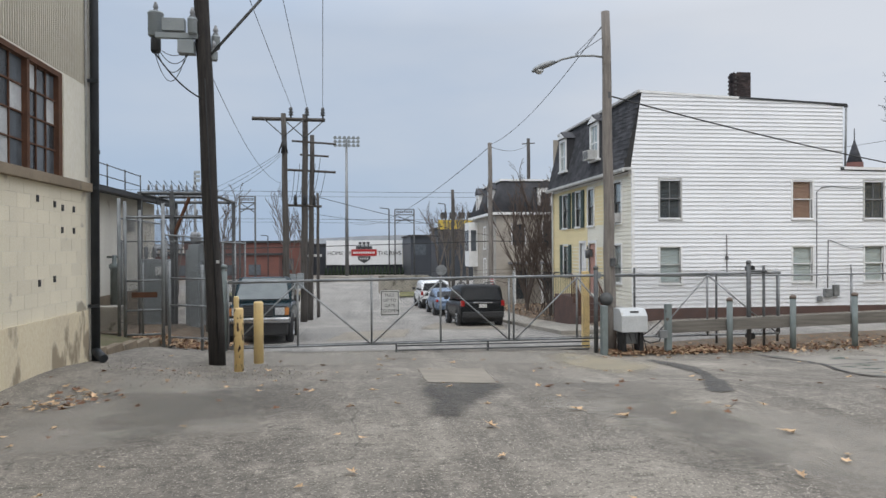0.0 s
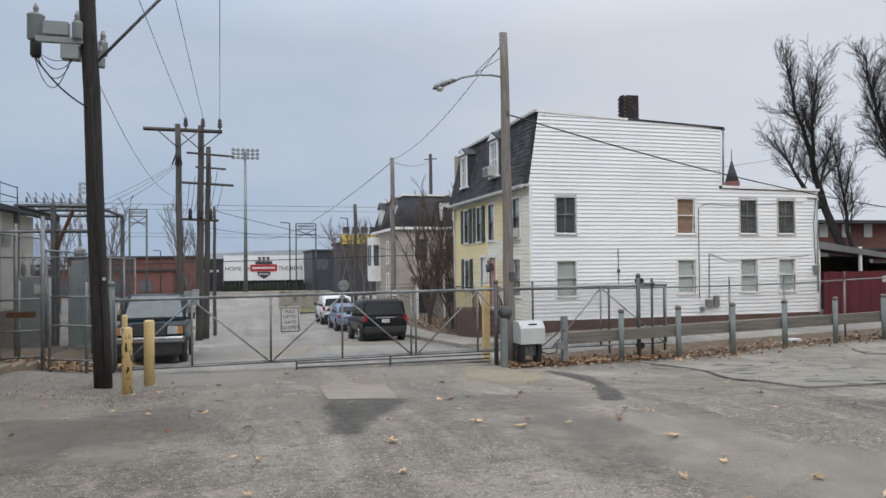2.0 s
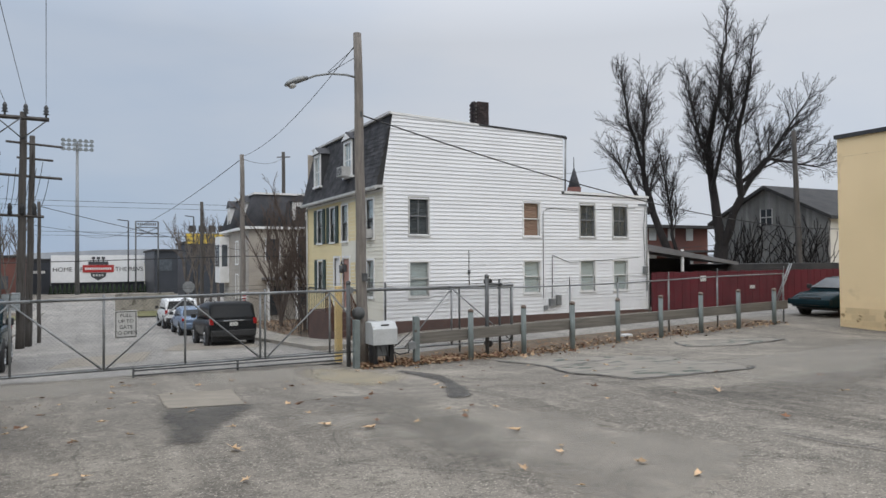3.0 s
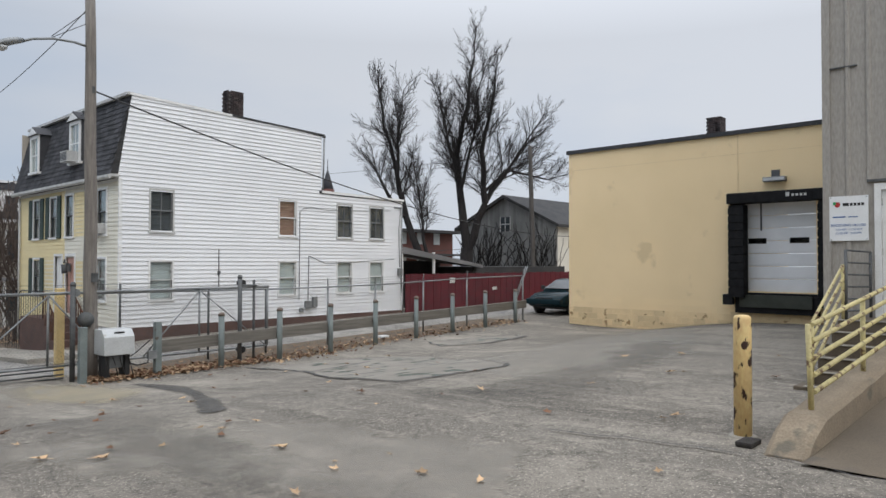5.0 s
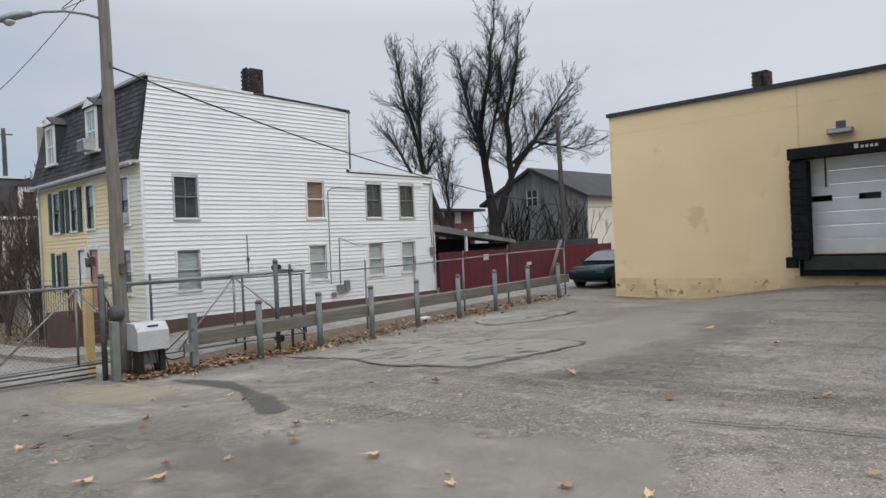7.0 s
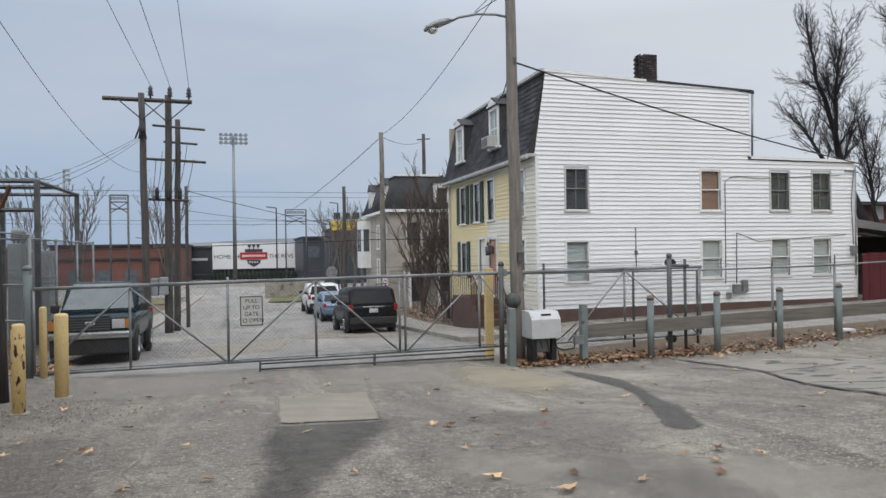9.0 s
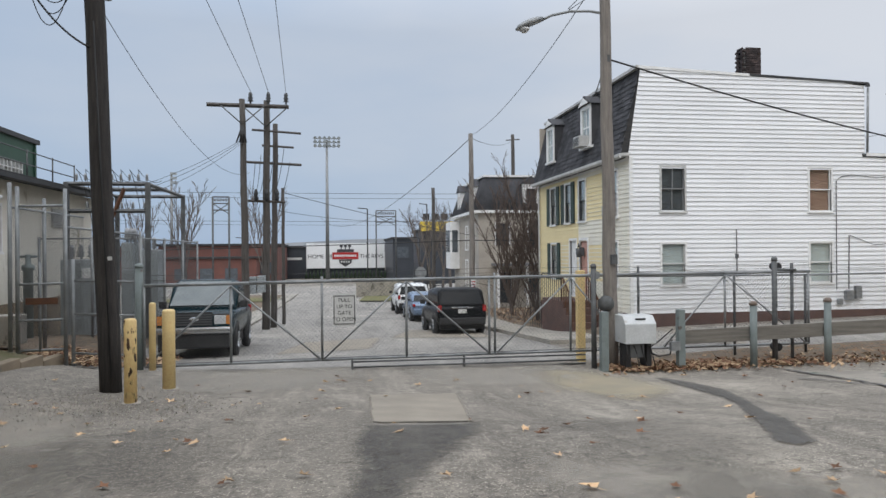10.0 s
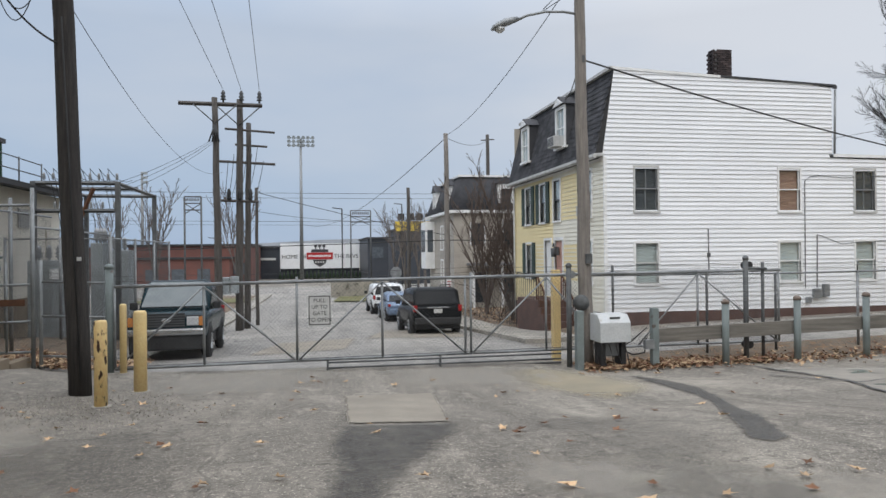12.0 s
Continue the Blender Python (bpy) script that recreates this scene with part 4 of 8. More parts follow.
tube(bm, (HX - 0.09, HY + FL - 0.15, EAVE - 0.1), (HX - 0.09, HY + FL - 0.15, -0.9), 0.04)
part("downpipe", bm, DULL_TRIM, yhouse)
# front stoop
stoop = thing("front_stoop", "brown painted front steps with wooden and iron railings", "steps", at=(8.4, 26.9, -0.8))
for k in range(5):
    bm = B()
    box(bm, HX - 1.1, HX - 0.05, 26.2 - 0.28 * (k + 1) + 0.0, 28.4 if k == 0 else 26.2 - 0.28 * k, -1.2, 0.30 - 0.22 * k)
    part("step", bm, FOUNDATION, stoop, bevel=0.01)
for x in (HX - 1.05, HX - 0.15):
    bm = B()
    tube(bm, (x, 24.9, 0.25), (x, 26.2, 1.2), 0.03)
    part("railing", bm, RUST, stoop, "brown wooden stair railing")
    for k in range(8):
        f = k / 7
        bm = B()
        tube(bm, (x, 24.9 + 1.3 * f, -0.6 + 0.9 * f), (x, 24.9 + 1.3 * f, 0.25 + 0.95 * f), 0.022, n=5)
        part("baluster", bm, RUST, stoop)
bm = B()
path_tube(bm, [(HX - 1.08, 26.2, 1.2), (HX - 1.08, 28.4, 1.2)], 0.02)
for k in range(10):
    tube(bm, (HX - 1.08, 26.2 + 0.24 * k, 0.3), (HX - 1.08, 26.2 + 0.24 * k, 1.2), 0.010, n=5)
path_tube(bm, [(HX - 1.08, 28.4, 1.2), (HX - 1.08, 30.2, 0.2)], 0.02)
for k in range(7):
    tube(bm, (HX - 1.08, 28.6 + 0.25 * k, -1.0), (HX - 1.08, 28.6 + 0.25 * k, 1.1 - 0.14 * k), 0.010, n=5)
part("iron_railing", bm, PLASTIC, stoop, "black iron railing")

# ---- yellow loading dock building ----
YX, Y1, Y0, YT = 22.5, 14.70, 3.7, 6.23
ybuild = thing("dock_building", "pale yellow painted block building with a dark roof edge", "building", at=(YX, 9, 0))
yf = Face(YX, Y0, 0, 1, -1, 0)
DU0, DU1, DZ0, DZ1 = 6.32 - Y0, 8.48 - Y0, 1.33, 4.05
bm = B()
wall_cells(yf, bm, 0, Y1 - Y0, 1.0, YT, [(DU0, DU1, DZ0, DZ1)], -0.3, 0)
part("wall", bm, YELLOW_BLOCK, ybuild)
bm = B()
box(bm, YX + 0.3, YX + 25, Y1 - 0.3, Y1 - 0.004, -0.2, YT)
box(bm, YX + 0.3, YX + 25, Y0, Y0 + 0.3, -0.2, YT)
part("end_wall", bm, YELLOW_BLOCK, ybuild)
bm = B()
box(bm, YX - 0.09, YX + 25, Y0, Y1 + 0.06, YT, YT + 0.13)
part("roof_edge", bm, FLASHING, ybuild)
# courses of block at the foot, where the paint has worn
for k in range(6):
    z0 = -0.22 + 0.2 * k + 0.02
    n = 28
    for j in range(n):
        a = (Y1 - Y0) * (j + (0.5 if k % 2 else 0)) / n
        b = min(Y1 - Y0, a + (Y1 - Y0) / n)
        bm = B()
        yf.box(bm, a + 0.003, b - 0.003, z0 + 0.003, z0 + 0.197, -0.2, 0.002)
        part("block", bm, YELLOW_CHIP if k < 4 else YELLOW_BLOCK, ybuild)
bm = B()
yf.box(bm, 0, Y1 - Y0, -0.3, 1.0, -0.3, -0.003)
part("mortar", bm, YELLOW_BLOCK, ybuild)
bm = B()
yf.box(bm, 8.52 - Y0, 8.56 - Y0, 1.0, YT, 0.0, 0.006)
yf.box(bm, 0.0, Y1 - Y0, YT - 0.62, YT - 0.605, 0.0, 0.005)
part("render_joint", bm, YELLOW_CHIP, ybuild)
dock = thing("dock_door", "white sectional loading dock door with two dark windows, closed", "dock door", at=(YX, 7.28, DZ0))
np_ = 7
for k in range(np_):
    a, b = DZ0 + (DZ1 - DZ0) * k / np_, DZ0 + (DZ1 - DZ0) * (k + 1) / np_
    bm = B()
    yf.box(bm, DU0, DU1, a + 0.006, b - 0.006, -0.15, -0.11)
    yf.box(bm, DU0, DU1, a + 0.05, b - 0.05, -0.11, -0.098)
    part("door_panel", bm, DOOR_WHITE, dock)
for c in (DU0 + 0.48, DU1 - 0.48):
    bm = B()
    yf.box(bm, c - 0.27, c + 0.27, 2.80, 2.97, -0.097, -0.085)
    w = part("door_window", bm, PLASTIC, dock, bevel=0.02)
    bm = B()
    yf.box(bm, c - 0.24, c + 0.24, 2.825, 2.945, -0.085, -0.080)
    part("pane", bm, CAR_GLASS, w)
bm = B()
yf.box(bm, DU1 - 0.62, DU1 - 0.58, 3.2, DZ1, -0.097, -0.06)
part("spring_track", bm, DARK_GALV, dock)
shelter = thing("dock_shelter", "black padded rubber dock shelter framing the loading door", "dock shelter", at=(YX, 7.28, 0.8))
for a, b in ((5.79 - Y0, 6.17 - Y0), (8.24 - Y0, 8.69 - Y0)):
    bm = B()
    yf.box(bm, a, b, 1.15, 4.0, 0.01, 0.42)
    pad = part("side_pad", bm, BLACK_RUBBER, shelter, bevel=0.03)
    for k in range(11):
        bm = B()
        yf.box(bm, a - 0.012, b + 0.012, 1.25 + k * 0.245, 1.45 + k * 0.245, 0.05, 0.44)
        part("pleat", bm, BLACK_RUBBER, pad, bevel=0.012)
bm = B()
yf.box(bm, 5.75 - Y0, 8.73 - Y0, 4.02, 4.35, 0.012, 0.50)
part("head_pad", bm, BLACK_RUBBER, shelter, bevel=0.04)
bm = B()
for k, (a, w) in enumerate(((0.0, 0.10), (0.16, 0.07), (0.27, 0.07), (0.38, 0.07), (0.49, 0.07))):
    yf.box(bm, 2.3 + 1.0 - a - w, 2.3 + 1.0 - a, 4.16, 4.16 + (0.12 if k == 0 else 0.07), 0.502, 0.506)
part("maker_mark", bm, SIGN_GREY, shelter, "pale lettering bars")
bm = B()
yf.box(bm, DU0 - 0.10, DU1 + 0.10, 0.68, 1.30, 0.01, 0.20)
part("dock_face", bm, BLACK_RUBBER, shelter)
bm = B()
yf.box(bm, DU0 + 0.05, DU1 - 0.05, 0.86, 1.24, 0.21, 0.28)
part("leveller_lip", bm, material("green_black_steel", (0.03, 0.035, 0.025), (0.045, 0.05, 0.04), rough=0.6), shelter, bevel=0.01)
for a in (DU0 - 0.36, DU1 + 0.10):
    bm = B()
    yf.box(bm, a, a + 0.30, 0.92, 1.24, 0.21, 0.44)
    part("bumper", bm, BLACK_RUBBER, shelter, bevel=0.03)
bm = B()
yf.box(bm, DU0 - 0.3, DU1 + 0.3, 0.05, 0.68, 0.003, 0.03)
part("kick_plate", bm, YELLOW_CHIP, shelter, "rust-stained yellow concrete below the dock")
bm = B()
yf.box(bm, 7.10 - Y0, 7.74 - Y0, 4.66, 4.80, 0.003, 0.22)
fx = part("wall_light", bm, GALV, None, bevel=0.02)
tagged(fx, "grey box floodlight above the loading door", "wall light")
bm = B()
yf.box(bm, 7.13 - Y0, 7.71 - Y0, 4.69, 4.77, 0.221, 0.228)
part("lens", bm, LAMP_LENS, fx)
bm = B()
yf.box(bm, 7.3 - Y0, 7.54 - Y0, 4.82, 5.02, 0.003, 0.03)
part("bracket", bm, DARK_SASH, fx)
bm = B()
path_tube(bm, [yf.at(DU0 - 0.55, 1.25, 0.03), yf.at(DU0 - 0.5, 0.95, 0.06), yf.at(DU0 - 0.62, 0.72, 0.06), yf.at(DU0 - 0.85, 0.66, 0.05), yf.at(DU0 - 0.95, 0.8, 0.03)], 0.018)
solid("dock_hose", bm, BLACK_RUBBER, "black cable hanging beside the loading door", "cable")
bm = B()
yf.box(bm, DU0 - 1.0, DU0 - 0.68, 2.0, 2.28, 0.003, 0.08)
solid("control_box", bm, BOX_WHITE, "white door control box on the yellow wall", "box", bevel=0.01)
brick_stack("chimney", 28.5, 11.55, 6.4, 8.1, 0.55, 0.55, SOOT_BRICK, "dark brick chimney behind the yellow building")

# ---- grey metal-clad building with door, stairs and ramp ----
GX, GY = 13.27, 3.80
gbuild = thing("grey_building", "grey ribbed metal-clad industrial building", "building", at=(GX, 0, 0.4))
gf = Face(GX, GY, 0, -1, -1, 0)
DO0, DO1, DOT, LAND = GY - 3.02, GY - 2.02, 3.43, 1.33
bm = B()
wall_cells(gf, bm, 0.02, 14, 0.3, 12, [(DO0, DO1, LAND, DOT)], -0.25, 0)
part("wall", bm, GREY_METAL, gbuild)
bm = B()
box(bm, GX + 0.02, YX + 0.1, GY - 0.25, GY, 0.0, 12)
part("side_wall", bm, GREY_METAL, gbuild)
for k in range(46):
    u = 0.05 + k * 0.305
    z0 = DOT + 0.12 if DO0 - 0.15 < u < DO1 + 0.1 else LAND - 0.3
    bm = B()
    v = [bm.verts.new(gf.at(*p)) for z in (z0, 12) for p in ((u - 0.045, z, 0.001), (u - 0.02, z, 0.035), (u + 0.02, z, 0.035), (u + 0.045, z, 0.001))]
    for f in ((0, 1, 5, 4), (1, 2, 6, 5), (2, 3, 7, 6), (0, 3, 2, 1), (4, 5, 6, 7)):
        bm.faces.new([v[i] for i in f])
    part("rib", bm, GREY_METAL, gbuild)
bm = B()
gf.box(bm, -0.02, 0.10, 0.3, 12, 0.0, 0.042)
part("corner_trim", bm, GREY_METAL, gbuild)
bm = B()
gf.box(bm, 0.0, 0.5, 5.45, 5.47, 0.0, 0.04)
gf.box(bm, DO0 - 0.15, 14, DOT + 0.09, DOT + 0.13, 0.0, 0.05)
part("flashing", bm, DARK_GALV, gbuild)
bm = B()
gf.box(bm, 0.0, 14, 0.2, LAND - 0.1, 0.0, 0.03)
part("base", bm, CONCRETE, gbuild)
door = thing("door_1", "white steel door with a dark window, closed", "door", at=(GX, 2.5, LAND), kind="structure")
bm = B()
gf.box(bm, DO0 + 0.05, DO1 - 0.05, LAND + 0.02, DOT - 0.05, -0.06, -0.015)
part("leaf", bm, WHITE_PAINT, door, bevel=0.006)
bm = B()
for a, b, c, d in ((DO0 - 0.05, DO0 + 0.045, LAND, DOT + 0.06), (DO1 - 0.045, DO1 + 0.05, LAND, DOT + 0.06), (DO0 + 0.045, DO1 - 0.045, DOT - 0.045, DOT + 0.06)):
    gf.box(bm, a, b, c, d, -0.1, 0.03)
part("frame", bm, WHITE_PAINT, door)
bm = B()
gf.box(bm, DO0 + 0.22, DO0 + 0.80, 2.42, 3.26, -0.015, -0.003)
wn_ = part("window_surround", bm, WHITE_PAINT, door)
bm = B()
gf.box(bm, DO0 + 0.25, DO0 + 0.77, 2.45, 3.23, -0.003, 0.002)
part("pane", bm, material("dark_door_glass", (0.012, 0.014, 0.02), (0.016, 0.018, 0.026), rough=0.08, spec=0.6, bump=0), wn_)
bm = B()
gf.box(bm, DO0 + 0.63, DO0 + 0.74, 2.48, 2.53, 0.002, 0.004)
part("sticker", bm, SIGN_WHITE, wn_)
bm = B()
for z in (LAND + 0.25, LAND + 1.0, DOT - 0.3):
    gf.box(bm, DO0 + 0.02, DO0 + 0.06, z, z + 0.11, -0.01, 0.012)
part("hinge", bm, DULL_TRIM, door)
sgn = thing("receiving_sign", "white receiving hours sign on the grey metal wall", "sign", at=(GX, 3.44, 2.9))
S0, S1, SB, ST = GY - 3.72, GY - 3.15, 2.57, 3.31
bm = B()
gf.box(bm, S0, S1, SB, ST, 0.036, 0.048)
panel = part("panel", bm, SIGN_WHITE, sgn, bevel=0.004)


def on_sign(u, z, d=0.0495):
    return Matrix.Translation(gf.at(S0 + u, SB + z, d)) @ gf.turn()


bm = B()
gf.box(bm, S0 + 0.20, S0 + 0.29, SB + 0.575, SB + 0.625, 0.048, 0.0505)
for k in range(4):
    gf.box(bm, S0 + 0.305 + k * 0.055, S0 + 0.345 + k * 0.055, SB + 0.575, SB + 0.622, 0.048, 0.0505)
part("brand_bars", bm, INK, panel)
bm = B()
lathe(bm, (0, 0, 0), [(0.045, 0.0), (0.045, 0.003)], 18)
dot = part("round_mark", bm, RED_INK, panel)
dot.matrix_basis = on_sign(0.12, 0.60, 0.048)
bm = B()
gf.box(bm, S0 + 0.055, S0 + 0.10, SB + 0.60, SB + 0.645, 0.048, 0.0525)
part("green_mark", bm, GREEN_INK, panel)
bm = B()
gf.box(bm, S0 + 0.05, S0 + 0.24, SB + 0.385, SB + 0.405, 0.048, 0.0505)
gf.box(bm, S0 + 0.28, S0 + 0.42, SB + 0.385, SB + 0.40, 0.048, 0.0505)
part("small_bars", bm, BLUE_INK, panel)
words("lettering", "RECEIVING HOURS", 0.060, BLUE_INK, on_sign(0.28, 0.255), panel)
words("lettering", "7:30 AM  11:30 AM", 0.050, BLUE_INK, on_sign(0.28, 0.185), panel)
words("lettering", "12:30 PM  2:00 PM", 0.050, BLUE_INK, on_sign(0.28, 0.125), panel)
bm = B()
for u in (S0 + 0.025, S1 - 0.025):
    for z in (SB + 0.025, ST - 0.025):
        tube(bm, gf.at(u, z, 0.047), gf.at(u, z, 0.052), 0.008)
part("screw", bm, DARK_GALV, panel)

stairs = thing("concrete_stairs", "brown concrete steps with yellow pipe handrails", "stairs", at=(11.3, 2.95, 0.4))
SY0, SY1 = 2.30, 3.36
steps = 5
for k in range(steps + 1):
    bm = B()
    x0 = 10.35 + 0.36 * k
    x1 = GX if k == steps else x0 + 0.40
    zt = 0.40 + (LAND - 0.40) * (k + 1) / (steps + 1)
    box(bm, x0, x1, SY0, SY1 + (0.12 if k == 0 else 0.0), 0.2, zt)
    st = part("step" if k < steps else "landing", bm, RAMP, stairs, bevel=0.012)
    bm = B()
    box(bm, x0 - 0.02, x0 + 0.10, SY0 + 0.01, SY1 - 0.01, zt + 0.002, zt + 0.012)
    part("nosing", bm, CONCRETE, st)
ramp = thing("access_ramp", "brown stained concrete ramp with a sloping kerb", "ramp", at=(10, 1.6, 0.5))


def curb_top(x):
    return 0.86 + 0.118 * (x - 7.29) if x > 7.1 else 0.56 + 0.28 * smooth(6.6, 7.1, x)


def ky(x):
    return 2.44 - 0.062 * (x - 7.29)


bm = B()
prev = None
rows = []
for k in range(28):
    x = 6.62 + (GX - 6.62) * k / 27
    zt = gz(x, 2.4) + 0.015 if k == 0 else curb_top(x)
    rows.append([bm.verts.new(p) for p in ((x, ky(x) - 0.20, 0.1), (x, ky(x) - 0.18, zt - 0.03), (x, ky(x) - 0.14, zt), (x, ky(x) + 0.13, zt), (x, ky(x) + 0.17, zt - 0.03), (x, ky(x) + 0.19, 0.1))])
for a, b in zip(rows, rows[1:]):
    for i in range(5):
        bm.faces.new((a[i], a[i + 1], b[i + 1], b[i]))
bm.faces.new(rows[0])
bm.faces.new(rows[-1][::-1])
for v in bm.verts:
    v.co += Vector((0, 1, 1)) * 0.012 * noise.noise(v.co * 2.7)
part("kerb", bm, KERB, ramp, "pitted pale concrete kerb")
bm = B()
n = 24
rows = []
for k in range(n + 1):
    x = 6.45 + (GX - 6.45) * k / n
    z = gz(x, 1.5) + 0.01 + max(0, x - 6.7) * 0.095
    rows.append([bm.verts.new((x, y, z)) for y in (-1.2, -0.4, 0.4, 1.2, ky(x) - 0.19)])
for a, b in zip(rows, rows[1:]):
    for i in range(4):
        bm.faces.new((a[i], a[i + 1], b[i + 1], b[i])).smooth = True
part("ramp_slab", bm, RAMP, ramp)
# handrails
hr = thing("handrail", "chipped yellow pipe handrail along the ramp kerb", "handrail", at=(7.6, 2.3, 0.7))
posts = (7.29, 8.85, 10.55, 12.2)
for k, x in enumerate(posts):
    bm = B()
    lean = -0.09 if k == 0 else 0
    tube(bm, (x, ky(x), curb_top(x) - 0.04), (x + lean, ky(x), curb_top(x) + 0.78), 0.026, n=10)
    part("post", bm, YELLOW_RAIL, hr)
for j in range(5):
    bm = B()
    z = 0.78 - 0.155 * j
    tube(bm, (posts[0] - 0.09 * z / 0.8, ky(7.29) - 0.03, curb_top(posts[0]) + z), (GX, ky(GX) - 0.03, curb_top(GX) + z), 0.024, n=8)
    part("rail", bm, YELLOW_RAIL, hr)
hr2 = thing("handrail", "chipped yellow pipe handrail beside the steps", "handrail", at=(10.6, 3.32, 0.7))
for x, z in ((10.65, 0.55), (12.30, LAND)):
    bm = B()
    tube(bm, (x, 3.32, z - 0.05), (x, 3.32, z + 0.85), 0.025, n=8)
    part("post", bm, YELLOW_RAIL, hr2)
for j in range(4):
    bm = B()
    z = 0.83 - 0.2 * j
    tube(bm, (10.62, 3.32, 0.55 + z), (12.30, 3.32, LAND + z), 0.023, n=8)
    part("rail", bm, YELLOW_RAIL, hr2)
guard = thing("landing_guard", "weathered yellow landing guard rail by the door", "handrail", at=(12.7, 3.2, LAND))
for a, z in (((12.32, 3.28), 1.08), ((13.18, 3.12), 1.05)):
    bm = B()
    tube(bm, (*a, LAND - 0.02), (*a, LAND + z), 0.024, n=8)
    part("post", bm, DARK_GALV, guard)
for k in range(6):
    bm = B()
    tube(bm, (12.32, 3.28, LAND + 0.14 + 0.186 * k), (13.18, 3.12, LAND + 0.12 + 0.186 * k), 0.016, n=6)
    part("rung", bm, DARK_GALV, guard)


def bollard(x, y, h, r, mat, label, lean=0.0):
    z = gz(x, y)
    b = thing("bollard", label, "bollard", "yellow posts", at=(x, y, z))
    bm = B()
    lathe(bm, (x, y, z), [(r, -0.05), (r, h - 0.045), (r * 0.93, h - 0.02), (r * 0.72, h - 0.005), (0.02, h)], 20)
    part("post", bm, mat, b)
    bm = B()
    lathe(bm, (x, y, z), [(r + 0.05, -0.03), (r + 0.045, 0.015), (r, 0.02)], 20)
    part("collar", bm, CONCRETE, b)


bollard(-2.13, 13.2, 1.19, 0.085, YELLOW_CHIPPED, "chipped yellow steel bollard beside the dark utility pole")
bollard(-1.99, 14.8, 1.30, 0.10, YELLOW_POST, "yellow steel bollard by the gate")
bollard(-2.80, 17.0, 1.32, 0.062, YELLOW_POST, "yellow steel bollard against the gate post")
bollard(7.22, 3.03, 1.18, 0.083, YELLOW_CHIPPED, "chipped yellow steel bollard near the ramp kerb")



# ---- chain-link fencing ----
def chain(bm, a, b, lo, hi, pitch=0.085, r=0.0021):
    """Diagonal wires between two uprights at a and b; lo and hi give the bottom and top at each end."""
    a, b = Vector((*a, 0)), Vector((*b, 0))
    ln = (b - a).length
    h = ((hi[0] - lo[0]) + (hi[1] - lo[1])) / 2

    def at(s, f):
        s = s / ln
        z0, z1 = lo[0] + (lo[1] - lo[0]) * s, hi[0] + (hi[1] - hi[0]) * s
        p = a.lerp(b, s)
        return (p.x, p.y, z0 + (z1 - z0) * f)

    k = -h
    while k < ln:
        s0, s1 = max(0.0, k), min(ln, k + h)
        if s1 - s0 > 0.01:
            f0, f1 = (s0 - k) / h, (s1 - k) / h
            tube(bm, at(s0, f0), at(s1, f1), r, r, 3, False)
            tube(bm, at(s0, 1 - f0), at(s1, 1 - f1), r, r, 3, False)
        k += pitch


def fence_mesh(parent, a, b, lo, hi, pitch=0.085, r=0.0021):
    bm = B()
    chain(bm, a, b, lo, hi, pitch, r)
    ob = part("chain_link_mesh", bm, WIRE, parent)
    ob["kind"] = "stuff"


def bar(parent, name, p, q, r, mat=GALV, n=8):
    bm = B()
    tube(bm, p, q, r, r, n)
    return part(name, bm, mat, parent)


# ---- sliding gate ----
def gy(x):
    return 17.36 - 0.02 * x


def gt(x):
    return 1.452 + 0.0105 * x - 0.0003 * x * x


def gb(x):
    return gt(x) - 1.60


gate = thing("sliding_gate", "closed grey chain-link cantilever sliding gate across the driveway", "gate", at=(1.5, 17.3, -0.3))
for k in range(7):
    x0, x1 = -3.06 + 14.2 * k / 7, -3.06 + 14.2 * (k + 1) / 7
    bar(gate, "top_rail", (x0, gy(x0), gt(x0)), (x1, gy(x1), gt(x1)), 0.034)
for x0, x1 in ((-3.06, 0.4), (0.4, 3.97), (3.97, 6.2), (6.2, 9.1), (9.1, 11.1)):
    bar(gate, "bottom_rail", (x0, gy(x0), gb(x0)), (x1, gy(x1), gb(x1)), 0.026)
for x in (-3.06, -1.40, 0.40, 2.12, 3.86, 3.98, 5.62, 9.12, 11.1):
    bar(gate, "upright", (x, gy(x), gb(x)), (x, gy(x), gt(x) + (0.10 if x in (0.40, 3.98) else 0)), 0.026)
for x0, x1 in ((-1.40, 0.36), (2.12, 0.44), (2.12, 3.84), (5.62, 4.02), (5.62, 6.9), (9.12, 7.7), (9.12, 11.0), (-1.40, -3.0)):
    bar(gate, "brace", (x0, gy(x0) - 0.03, gt(x0) - 0.04), (x1, gy(x1) - 0.03, gb(x1) + 0.03), 0.018)
for x0, x1 in ((-3.06, 3.98), (3.98, 11.1)):
    fence_mesh(gate, (x0, gy(x0) + 0.02), (x1, gy(x1) + 0.02), (gb(x0), gb(x1)), (gt(x0), gt(x1)))
for z in (-0.06, -0.17, -0.25):
    bar(gate, "guide_track", (1.0, 17.20, gb(3) + z), (5.9, 17.12, gb(5) + z), 0.018, DARK_GALV)
for x in (1.0, 3.3):
    bm = B()
    box(bm, x - 0.02, x + 0.02, 17.16, 17.24, gb(x) - 0.28, gb(x) + 0.02)
    part("track_bracket", bm, DARK_GALV, gate)
bar(gate, "drive_chain", (-3.0, 17.30, gb(-3) + 0.06), (6.3, 17.16, gb(6) + 0.06), 0.008, DARK_GALV, 5)
